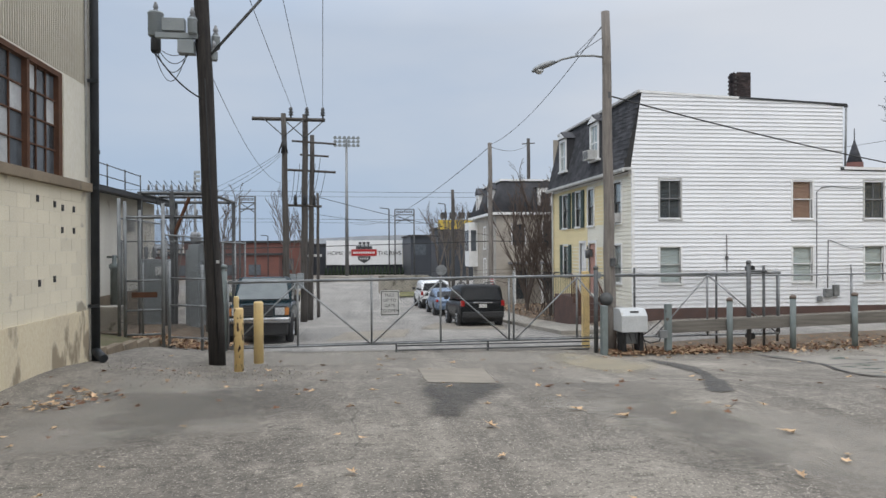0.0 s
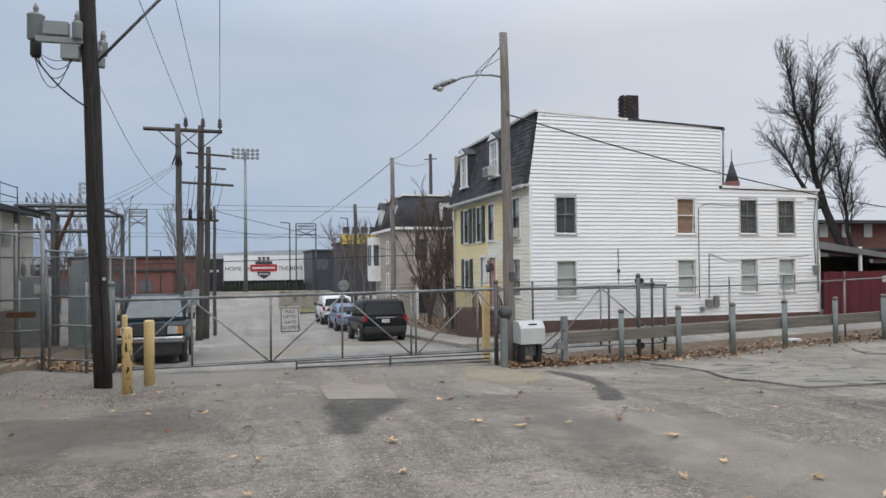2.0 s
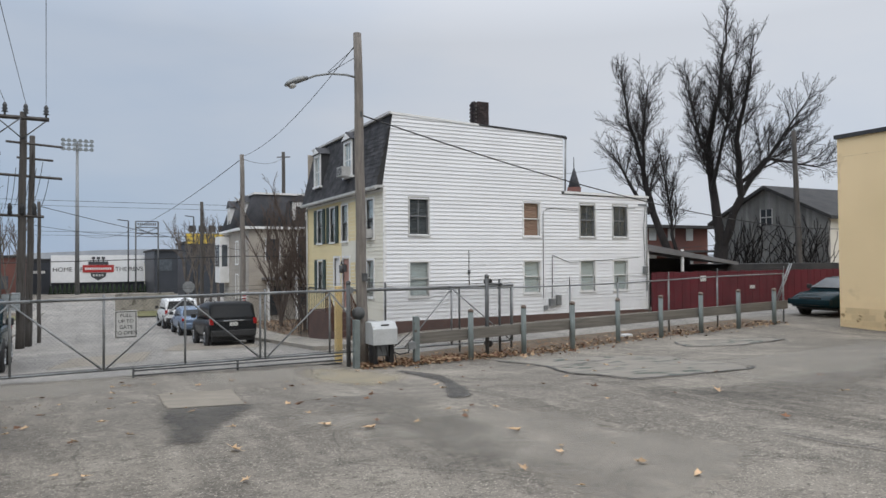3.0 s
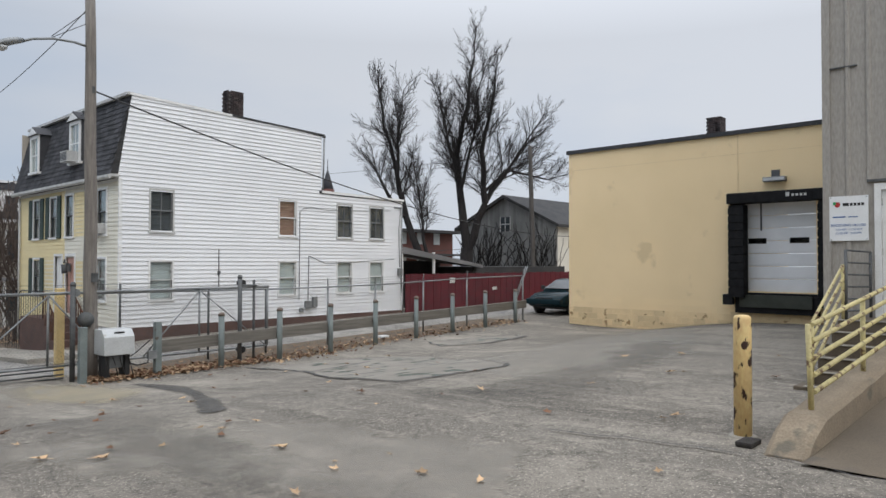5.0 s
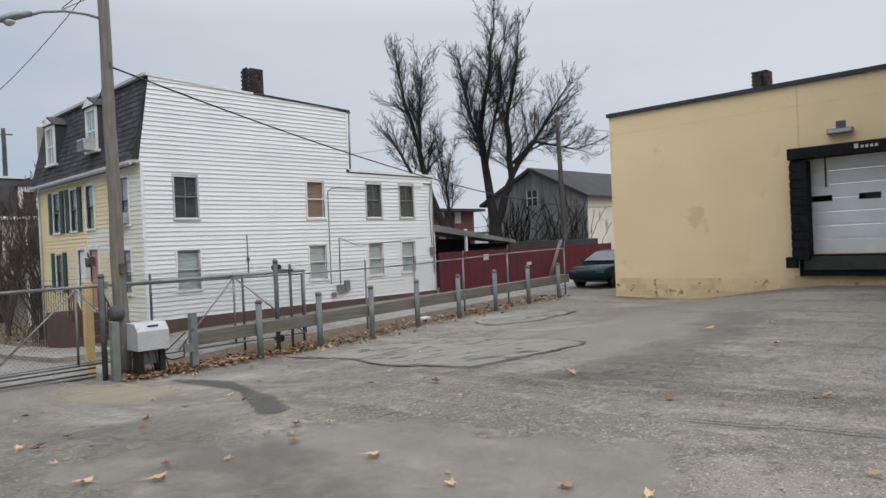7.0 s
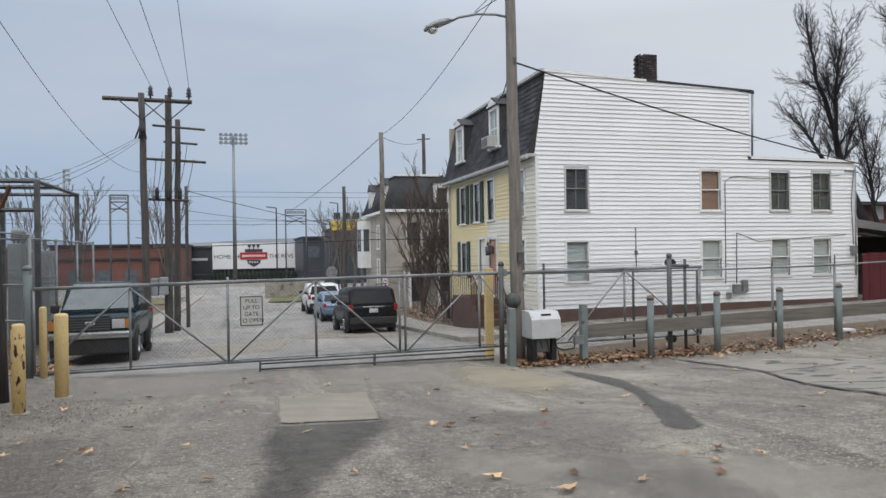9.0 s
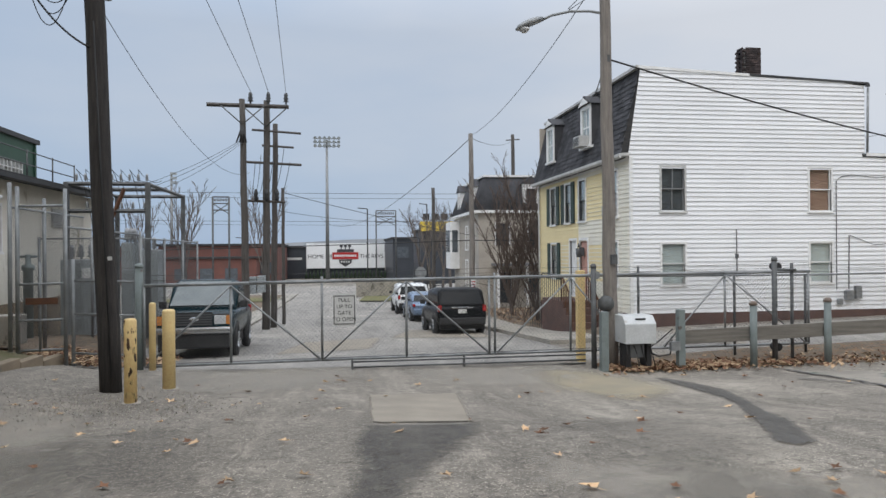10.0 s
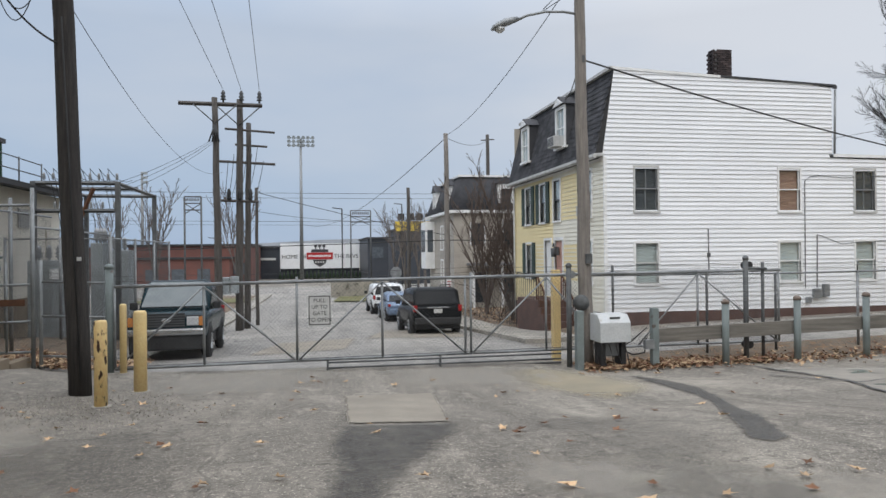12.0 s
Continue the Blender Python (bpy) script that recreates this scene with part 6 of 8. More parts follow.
lpole = pole("lamp_pole", (6.42, 16.98, -0.5), (6.26, 16.80, 8.12), 0.155, 0.105, GREY_WOOD, "weathered grey wooden street lamp pole beside the gate operator")
bm = B()
arm = [(6.28, 16.82, 6.98), (5.95, 16.85, 7.03), (5.55, 16.88, 7.02), (5.15, 16.92, 6.93), (4.95, 16.94, 6.83)]
path_tube(bm, arm, 0.028, 8)
part("lamp_arm", bm, GALV, lpole)
bm = B()
stations = [(4.98, 6.86, 0.05, 0.05), (4.86, 6.83, 0.08, 0.075), (4.70, 6.77, 0.13, 0.09), (4.55, 6.70, 0.14, 0.085), (4.44, 6.65, 0.10, 0.06), (4.40, 6.62, 0.03, 0.02)]
rg = [[bm.verts.new((x, 16.95 + w * math.cos(a), z + h * math.sin(a))) for a in (2 * math.pi * j / 12 for j in range(12))] for x, z, w, h in stations]
for a, c in zip(rg, rg[1:]):
    for j in range(12):
        bm.faces.new((a[j], a[(j + 1) % 12], c[(j + 1) % 12], c[j])).smooth = True
bm.faces.new(rg[0][::-1])
bm.faces.new(rg[-1])
head = part("lamp_head", bm, GALV, lpole, "grey cobra-head street lamp")
bm = B()
lathe(bm, (4.58, 16.95, 6.56), [(0.05, 0), (0.11, 0.05), (0.12, 0.09)], 14)
part("refractor", bm, LAMP_LENS, head)
bm = B()
for z in (7.55, 7.85):
    path_tube(bm, [(6.28, 16.80, z), (5.5, 16.88, 7.03 if z < 7.7 else 7.06)], 0.008, 5)
part("stay", bm, LINE, lpole)
bm = B()
box(bm, 6.29, 6.35, 16.72, 16.79, 5.95, 6.1)
box(bm, 6.34, 6.46, 16.70, 16.80, 1.75, 1.95)
part("fixing", bm, DARK_GALV, lpole)
bm = B()
lathe(bm, (0, 0, 0), [(0.17, 0), (0.17, 0.02), (0.05, 0.05)], 18)
dsh = part("bell", bm, DARK_GALV, lpole)
dsh.matrix_basis = pose(6.24, 16.80, 0.93, 90, 0, -25)

P1 = pole("utility_pole", (-3.20, 33.7, -1.5), (-3.32, 33.7, 8.65), 0.17, 0.12, AGED_WOOD, "weathered dark brown utility pole with a heavy crossarm")
P2 = pole("utility_pole", (-2.50, 34.7, -1.5), (-2.36, 34.4, 8.75), 0.18, 0.13, AGED_WOOD, "leaning weathered utility pole carrying crossarms")
P3 = pole("utility_pole", (-2.26, 35.7, -1.5), (-2.10, 35.6, 7.95), 0.15, 0.11, AGED_WOOD, "weathered dark brown utility pole with three small crossarms")
P4 = pole("utility_pole", (-1.95, 37.6, -1.6), (-1.95, 37.6, 5.2), 0.09, 0.07, AGED_WOOD, "slender brown service pole")
P5 = pole("utility_pole", (7.30, 37.0, -1.6), (7.25, 37.0, 7.90), 0.15, 0.11, GREY_WOOD, "weathered grey utility pole by the pavement")
P6 = pole("utility_pole", (15.6, 61.5, -2), (15.6, 61.5, 12.1), 0.2, 0.15, AGED_WOOD, "far dark utility pole above the roofs")
P7 = pole("utility_pole", (8.1, 57.5, -2), (8.1, 57.5, 7.1), 0.16, 0.13, AGED_WOOD, "far dark pole behind the stop sign")
P8 = pole("utility_pole", (34.9, 25.05, -0.2), (34.62, 25.15, 9.25), 0.17, 0.12, AGED_WOOD, "brown utility pole beside the barn")
for par, a, b, t in ((P1, (-4.78, 33.62, 8.38), (-1.4, 34.1, 8.44), 0.09), (P2, (-3.0, 34.3, 7.45), (-0.9, 34.5, 7.35), 0.05), (P3, (-3.6, 35.5, 6.2), (-0.95, 35.7, 6.1), 0.06), (P3, (-2.7, 35.5, 6.95), (-1.3, 35.7, 6.9), 0.05), (P2, (-3.2, 34.4, 4.35), (-1.6, 34.5, 4.3), 0.06), (P6, (15.0, 61.5, 11.6), (16.2, 61.5, 11.7), 0.05)):
    bm = B()
    tube(bm, a, b, t, t, 4)
    part("crossarm", bm, AGED_WOOD, par)
bm = B()
for s in (-1, 1):
    tube(bm, (-3.3, 33.6, 7.55), (-3.3 + 0.9 * s, 33.6, 8.35), 0.025)
    tube(bm, (-2.4, 34.3, 7.6), (-2.4 + 0.9 * s, 34.2, 8.4), 0.025)
part("brace", bm, DARK_GALV, P1)
for x in (-3.0, -2.25, -1.5):
    insulator(P1, x, 33.9, 8.5, 2.0, DARK_SASH)
for k in range(4):
    bm = B()
    tube(bm, (-3.3, 33.6, 7.5), (-3.55 + 0.14 * k, 33.5, 6.75), 0.05, 0.03)
    part("pothead", bm, PLASTIC, P1)
for k in range(3):
    bm = B()
    lathe(bm, (-2.85 + 0.45 * k, 34.35, 4.35), [(0.07, 0), (0.10, 0.1), (0.07, 0.2), (0.10, 0.3), (0.05, 0.5)], 8)
    part("switch", bm, PLASTIC, P2)
bm = B()
for k in range(7):
    path_tube(bm, sag((-3.1 + 0.2 * k, 34.4, 4.5 + 0.1 * (k % 3)), (-2.9 + 0.25 * k, 34.6, 6.1 + 0.3 * (k % 3)), 0.4, 7), 0.012, 4)
part("jumper_wire", bm, LINE, P2)
bm = B()
box(bm, -3.12, -2.82, 33.9, 34.4, 0.30, 1.02)
box(bm, -2.78, -2.46, 33.9, 34.4, 0.34, 1.06)
part("meter_box", bm, TRANSFORMER, P2, "grey meter boxes on the pole", bevel=0.02)
bm = B()
box(bm, 7.18, 7.42, 36.82, 36.86, -0.2, 0.75)
tagged(part("notice", bm, SIGN_WHITE, P5, "white notice with red print"))
bm = B()
for k in range(5):
    box(bm, 7.21, 7.39, 36.81, 36.82, 0.0 + 0.13 * k, 0.05 + 0.13 * k)
part("notice_bars", bm, RED_INK, P5)

# ---- overhead wires ----
def cable(a, b, drop, r=0.008, n=16):
    bm = B()
    path_tube(bm, sag(a, b, drop, n), r, 5)
    solid("overhead_wire", bm, LINE, "black overhead wire between poles", "wire", "overhead wires")


cable((6.32, 16.78, 6.02), (60.0, 30.0, 6.0), 2.2, 0.020, 40)
cable((7.25, 37.0, 7.7), (-3.0, 140.0, 9.0), 3.0, 0.018, 40)
cable((6.26, 16.80, 7.9), (7.25, 37.0, 7.8), 0.5, 0.010)
cable((6.28, 16.80, 6.05), (9.4, 26.0, 7.3), 0.2, 0.014)
cable((7.25, 37.0, 7.7), (15.6, 61.5, 11.6), 0.4, 0.014)
cable((9.4, 46.0, 4.4), (-2.1, 35.6, 4.0), 0.5, 0.010)
cable((7.25, 37.0, 6.9), (9.4, 45.8, 4.6), 0.4, 0.012)
for k in range(3):
    cable((-3.0 + 0.75 * k, 33.9, 9.05), ((-3.15, -1.4, 1.2)[k], -25.0, 13.0), 0.5, 0.010, 30)
cable((-2.95, 14.4, 6.0), (-3.0, 33.6, 5.5), 0.95, 0.006)
for k in range(3):
    cable((-3.45 + 0.1 * k, 33.5, 6.8), (-6.2 + 0.5 * k, 27.5, 4.2), 0.15, 0.008)
for y, z, r in ((120, 13.2, 0.035), (121, 12.4, 0.03), (122, 8.2, 0.03), (123, 7.6, 0.025)):
    cable((-120, y + 20, z + 2), (130, y, z), 1.5, r, 30)
cable((-60, 44, 2.9), (7.25, 37.0, 2.6), 0.6, 0.022, 30)
cable((-2.0, 37.6, 5.0), (40, 70, 3.5), 2.0, 0.016, 20)
cable((7.25, 37.0, 2.6), (60, 48, 4.0), 0.5, 0.022, 20)
cable((34.6, 25.1, 8.9), (24.0, 60.0, 9.0), 0.6, 0.012)
cable((34.6, 25.1, 8.6), (60.0, 10.0, 8.0), 0.6, 0.014)



# ---- street, pavements and ground patches ----
bm = B()
sheet(bm, lines([(-4.6, 6.7, 16)]), lines([(17.8, 40, 44), (40, 75, 20)]), 0.006)
sheet(bm, lines([(-60, 70, 26)]), lines([(75.01, 100, 8)]), 0.006)
solid("road", bm, STREET, "pale worn asphalt street beyond the gate", "road", kind="structure")
bm = B()
sheet(bm, lines([(8.6, 60, 40)]), lines([(18.2, 22.2, 8)]), 0.006)
solid("lane", bm, STREET, "grey asphalt lane behind the guard rail", "road", kind="structure")


def slab_strip(name, x0, x1, ys, mat, label, h=0.13):
    """A raised pavement strip with real kerb faces."""
    bm = B()
    xs = lines([(x0, x1, 4)])
    rows = [[bm.verts.new((x, y, gz(x, y) + h)) for x in xs] for y in ys]
    for a, b in zip(rows, rows[1:]):
        for k in range(len(xs) - 1):
            bm.faces.new((a[k], a[k + 1], b[k + 1], b[k]))
    for edge in (0, -1):
        low = [bm.verts.new((r[edge].co.x, r[edge].co.y, r[edge].co.z - h - 0.1)) for r in rows]
        for a, b, c, d in zip([r[edge] for r in rows], [r[edge] for r in rows][1:], low[1:], low):
            bm.faces.new((a, b, c, d))
    for r in (rows[0], rows[-1]):
        low = [bm.verts.new((v.co.x, v.co.y, v.co.z - h - 0.1)) for v in r]
        for a, b, c, d in zip(r, r[1:], low[1:], low):
            bm.faces.new((a, b, c, d))
    return solid(name, bm, mat, label, "pavement", kind="structure")


pv = slab_strip("pavement", 6.75, 8.35, lines([(22.4, 56, 60)]), CONCRETE, "pale concrete pavement beside the terrace")
slab_strip("pavement", -4.6, -3.4, lines([(30, 74, 50)]), CONCRETE, "pale concrete pavement along the far kerb", 0.10)
bm = B()
sheet(bm, lines([(-8.0, -4.65, 8)]), lines([(18.2, 74, 60)]), 0.03)
solid("dirt_verge", bm, DIRT, "leaf-strewn brown dirt by the fences", "verge", kind="structure")
bm = B()
sheet(bm, lines([(-8.1, -4.95, 8)]), lines([(13.3, 18.2, 14)]), 0.10)
solid("mossy_bank", bm, material("mossy_dirt", (0.10, 0.10, 0.045), (0.15, 0.12, 0.08), rough=1, scale=2.5, fine=40, bump=1.0), "mossy strip beside the whitewashed building", "verge", kind="structure")
bm = B()
for k in range(5):
    box(bm, -4.98, -4.80, 13.35 + k * 0.95, 14.27 + k * 0.95, gz(-4.9, 13.8 + k * 0.95) - 0.1, gz(-4.9, 13.8 + k * 0.95) + 0.14)
solid("kerb", bm, KERB, "broken concrete kerb edging the mossy strip", "kerb", kind="structure", bevel=0.02)
bm = B()
sheet(bm, lines([(8.35, 9.35, 4)]), lines([(22.6, 46, 40)]), 0.10)
solid("dirt_strip", bm, DIRT, "leafy dirt strip before the house fronts", "verge", kind="structure")
bm = B()
sheet(bm, lines([(9.4, 30, 10)]), lines([(32.6, 45.6, 10)]), 0.12)
solid("side_yard", bm, DIRT, "leaf-covered side yard between the houses", "yard", kind="structure")
bm = B()
sheet(bm, lines([(6.6, 22.0, 60)]), lines([(16.42, 18.2, 8)]), 0.012)
solid("gravel_strip", bm, DIRT, "leafy gravel strip under the guard rail", "verge", kind="structure")
bm = B()
patch(bm, [(2.2, 58.5), (7.0, 57.5), (16, 60), (16, 68), (3.0, 67)], 0.10, 1.5)
solid("grass_island", bm, GRASS, "winter grass island at the street end", "grass", kind="structure")
bm = B()
patch(bm, [(-14, 62), (-4.8, 60), (-3.8, 66), (-14, 70)], 0.10, 1.5)
solid("grass_verge", bm, GRASS, "winter grass by the far corner", "grass", kind="structure")

PATCHES = (
    ([(1.14, 13.61), (2.67, 14.08), (2.32, 10.88), (1.07, 10.82)], REPAIR, "pale square asphalt repair in the drive", 0.02),
    ([(0.86, 10.7), (2.4, 10.86), (2.25, 9.8), (1.75, 8.85), (1.4, 7.9), (1.2, 7.35), (0.85, 7.2), (0.7, 7.5), (0.85, 8.4), (0.78, 9.3)], STAIN, "dark oily asphalt patch in the drive", 0.05),
    ([(6.76, 16.2), (6.86, 14.6), (6.91, 13.4), (6.47, 11.9), (5.5, 9.7), (4.95, 8.55), (4.65, 8.3), (4.52, 8.65), (5.05, 9.7), (6.0, 11.6), (6.33, 12.5), (6.37, 13.5), (6.5, 14.85)], STREAK, "dark damp streak running from the gate operator", 0.03),
    ([(9.64, 15.8), (9.51, 13.1), (8.08, 10.06), (7.68, 8.4), (8.25, 8.26), (10.03, 8.06), (10.5, 8.49), (11.38, 10.11), (13.0, 12.74), (11.81, 14.61)], SLAB, "pale cracked asphalt slab by the guard rail", 0.04),
    ([(15.56, 15.28), (14.98, 14.25), (16.12, 13.46), (18.35, 13.64), (18.38, 14.31), (16.75, 14.81)], SLAB, "pale asphalt slab near the yellow building", 0.05),
    ([(-2.6, 17.6), (1.8, 17.8), (1.4, 16.0), (0.6, 14.0), (-1.1, 13.6), (-2.2, 14.2)], BLEACH, "bleached asphalt apron in front of the gate", 0.12),
    ([(-1.0, 21.5), (1.6, 22.5), (2.2, 27.5), (-0.4, 26)], REPAIR, "pale repair in the street surface", 0.06),
    ([(2.4, 27), (5.9, 26), (6.2, 30.2), (3.6, 32)], REPAIR, "pale repair in the street by the parked cars", 0.06),
    ([(0.2, 24), (4.0, 23), (4.2, 52), (1.4, 54)], FAINT, "dark worn strip down the street", 0.06),
    ([(1.6, 17.4), (5.9, 16.9), (5.2, 14.2), (2.0, 14.7)], BLEACH, "bleached asphalt before the gate", 0.12),
    ([(5.7, 16.6), (6.6, 15.5), (6.3, 13.2), (4.8, 12.2), (4.0, 14.4), (4.2, 16.5)], OCHRE, "sandy worn asphalt by the gate operator", 0.12),
    ([(9.0, 9.5), (20, 12.5), (22.0, 9.5), (14, 6.0), (8.5, 6.2)], BLEACH, "bleached turning area before the dock", 0.2),
    ([(1.8, 9.0), (5.0, 7.5), (6.0, 4.0), (3.4, 3.4)], BLEACH, "bleached wheel-worn asphalt in the yard", 0.2),
    ([(-4.2, 12), (-2.2, 12.4), (-0.6, 7.0), (-3.8, 6.0)], BLEACH, "bleached gravelly asphalt by the workshop", 0.2),
    ([(3.0, 11.5), (5.2, 11.0), (3.8, 5.0), (2.2, 4.2)], FAINT, "broad dark wheel stain in the yard", 0.2),
    ([(-3.6, 10.0), (-0.4, 11.5), (0.0, 8.0), (-2.6, 6.2)], FAINT, "broad dark stain near the workshop", 0.2),
    ([(6.0, 7.8), (11, 7.2), (16, 9.0), (15, 6.4), (8, 5.0)], FAINT, "dark tyre-worn sweep before the stairs", 0.2),
)
for k, (pts, mat, lab, wob) in enumerate(sorted(PATCHES, key=lambda q: q[1] in (REPAIR, SLAB, STAIN, STREAK))):
    bm = B()
    patch(bm, pts, 0.005 + 0.0009 * k, 0.13 if mat in (STREAK, REPAIR) else 0.4, wob, k)
    solid("ground_patch", bm, mat, lab, "patch", kind="structure")


def crack(points, w, seed):
    """A tar-dark open crack, meandering between given points."""
    rng = random.Random(seed)
    bm = B()
    line = []
    for a, b in zip(points, points[1:]):
        n = max(2, int(math.dist(a, b) / 0.22))
        for k in range(n):
            line.append((a[0] + (b[0] - a[0]) * k / n + rng.uniform(-0.05, 0.05), a[1] + (b[1] - a[1]) * k / n + rng.uniform(-0.05, 0.05)))
    line.append(points[-1])
    prev = None
    for k, (x, y) in enumerate(line):
        q = line[min(k + 1, len(line) - 1)] if k < len(line) - 1 else (2 * x - line[k - 1][0], 2 * y - line[k - 1][1])
        d = Vector((q[0] - x, q[1] - y)).normalized()
        h = w * rng.uniform(0.4, 1.0)
        pair = [bm.verts.new((x - d.y * h, y + d.x * h, gz(x, y) + 0.023)), bm.verts.new((x + d.y * h, y - d.x * h, gz(x, y) + 0.023))]
        if prev:
            bm.faces.new((prev[0], prev[1], pair[1], pair[0]))
        prev = pair
    solid("pavement_crack", bm, FRESH, "dark sealed crack in the yard asphalt", "crack", "yard cracks", kind="structure")


crack([(9.64, 15.8), (9.51, 13.1), (8.08, 10.06), (7.68, 8.4), (8.25, 8.26), (10.03, 8.06), (10.5, 8.49)], 0.045, 1)
crack([(10.5, 8.49), (11.38, 10.11), (13.0, 12.74), (11.81, 14.61)], 0.022, 2)
crack([(8.9, 14.4), (9.5, 13.0), (11.6, 13.4)], 0.04, 3)
crack([(16.75, 14.81), (15.56, 15.28), (14.98, 14.25), (16.12, 13.46), (18.35, 13.64)], 0.05, 4)
crack([(18.35, 13.64), (18.38, 14.31), (16.75, 14.81)], 0.035, 5)
crack([(6.25, 4.62), (6.45, 3.83), (6.48, 3.38), (6.49, 2.96), (6.55, 2.55), (6.42, 2.08), (6.35, 1.65), (6.3, 0.5)], 0.014, 6)
crack([(22.3, 14.9), (22.35, 9.0), (22.3, 5.0)], 0.04, 7)


# ---- fallen leaves ----
def leaf_mesh(seed, mat):
    rng = random.Random(seed)
    bm = B()
    n = 11
    ring = []
    for k in range(n):
        a = 2 * math.pi * k / n
        r = 0.5 * (1.0 if k % 2 else 0.55) * rng.uniform(0.75, 1.15)
        ring.append(bm.verts.new((r * math.cos(a), r * 0.8 * math.sin(a), 0.05 + rng.uniform(0.0, 0.22) * (1 if k % 2 else 0.5))))
    c = bm.verts.new((0, 0, 0.03))
    for k in range(n):
        bm.faces.new((ring[k], ring[(k + 1) % n], c))
    tube(bm, (0, 0, 0.04), (-0.75, 0.1, 0.06), 0.012, 0.008, 4)
    me = bpy.data.meshes.new("fallen_leaf")
    bm.to_mesh(me)
    bm.free()
    me.materials.append(mat)
    return me


leaf_kinds = [leaf_mesh(k, LEAF_TAN if k % 4 else LEAF_RUST) for k in range(6)]
rng = random.Random(11)


def leaf_at(x, y, size, lift=0.022):
    ob = new("fallen_leaf", leaf_kinds[rng.randrange(6)])
    ob.matrix_basis = Matrix.Translation((x, y, gz(x, y) + lift)) @ Euler((rng.uniform(-0.2, 0.2), rng.uniform(-0.2, 0.2), rng.uniform(0, 6.28))).to_matrix().to_4x4() @ Matrix.Diagonal((size, size, size, 1))
    tagged(ob, "dry curled brown leaf lying on the asphalt", "leaf", "fallen leaves")


for k in range(150):
    x, y = rng.uniform(-4.2, 14), rng.uniform(2.6, 16.2)
    if x > 6.5 and y < 3.8:
        continue
    leaf_at(x, y, rng.choice((0.09, 0.12, 0.14, 0.17)) * rng.uniform(0.8, 1.1))
for k in range(45):
    leaf_at(rng.gauss(-3.55, 0.28), rng.gauss(9.1, 0.45), rng.uniform(0.10, 0.16), 0.022 + 0.02 * rng.random())
for k in range(40):
    leaf_at(rng.uniform(-4.6, 0), rng.uniform(5, 13), rng.uniform(0.06, 0.12))


def litter_heap(name, count, where, label, mat, seed, sz=(0.03, 0.075), lift=0.07):
    rg_ = random.Random(seed)
    bm = B()
    for _ in range(count):
        x, y, h = where(rg_)
        s, a, t = rg_.uniform(*sz), rg_.uniform(0, 6.28), rg_.uniform(-0.6, 0.6)
        c = Vector((x, y, gz(x, y) + 0.015 + h + rg_.random() * lift))
        e = Euler((t, rg_.uniform(-0.6, 0.6), a)).to_matrix()
        v = [bm.verts.new(c + e @ Vector(p)) for p in ((-s, 0, 0.01), (-0.3 * s, -0.6 * s, 0), (0.7 * s, -0.35 * s, 0.02), (s, 0.1 * s, 0), (0.3 * s, 0.6 * s, 0.015))]
        bm.faces.new(v)
    solid(name, bm, mat, label, "leaf litter", kind="stuff")


for mat, seed in ((LEAF_RUST, 1), (LEAF_TAN, 2)):
    litter_heap("leaf_litter", 1300, lambda r: (6.1 + abs(r.gauss(0, 2.4)), r.gauss(16.6, 0.26), 0), "brown leaves drifted under the guard rail", mat, seed)
    litter_heap("leaf_litter", 350, lambda r: (r.uniform(10, 22), r.gauss(16.7, 0.4), 0), "brown leaves along the fence foot", mat, seed + 10, lift=0.03)
    litter_heap("leaf_litter", 700, lambda r: (r.uniform(-5.6, -3.0), r.uniform(17.9, 20.5), 0.03), "brown leaves behind the personnel gate", mat, seed + 20)
    litter_heap("leaf_litter", 900, lambda r: (r.uniform(8.4, 14), r.uniform(32.8, 45), 0.12), "brown leaves in the side yard", mat, seed + 30)
rub = random.Random(3)
bm = B()
for _ in range(2200):
    x, y, s = rub.gauss(-2.4, 0.9), rub.gauss(12.8, 1.0), rub.uniform(0.008, 0.025)
    z = gz(x, y)
    a, b, c = (bm.verts.new((x + s * rub.uniform(-1, 1), y + s * rub.uniform(-1, 1), z)) for _ in range(3))
    d = bm.verts.new((x, y, z + s))
    for f in ((a, b, d), (b, c, d), (c, a, d)):
        bm.faces.new(f)
solid("loose_gravel", bm, CONCRETE, "loose gravel round the dark pole", "gravel", kind="stuff")
bm = B()
box(bm, 15.2, 15.55, 17.0, 17.25, gz(15.3, 17.1) + 0.012, gz(15.3, 17.1) + 0.10)
solid("litter", bm, WHITE_PAINT, "crumpled white litter by the fence", "litter", bevel=0.03)
bm = B()
box(bm, 6.78, 7.05, 2.80, 2.95, gz(6.9, 2.9) + 0.002, gz(6.9, 2.9) + 0.05)
solid("debris", bm, DARK_WOOD, "dark scrap beside the bollard", "debris", bevel=0.015)


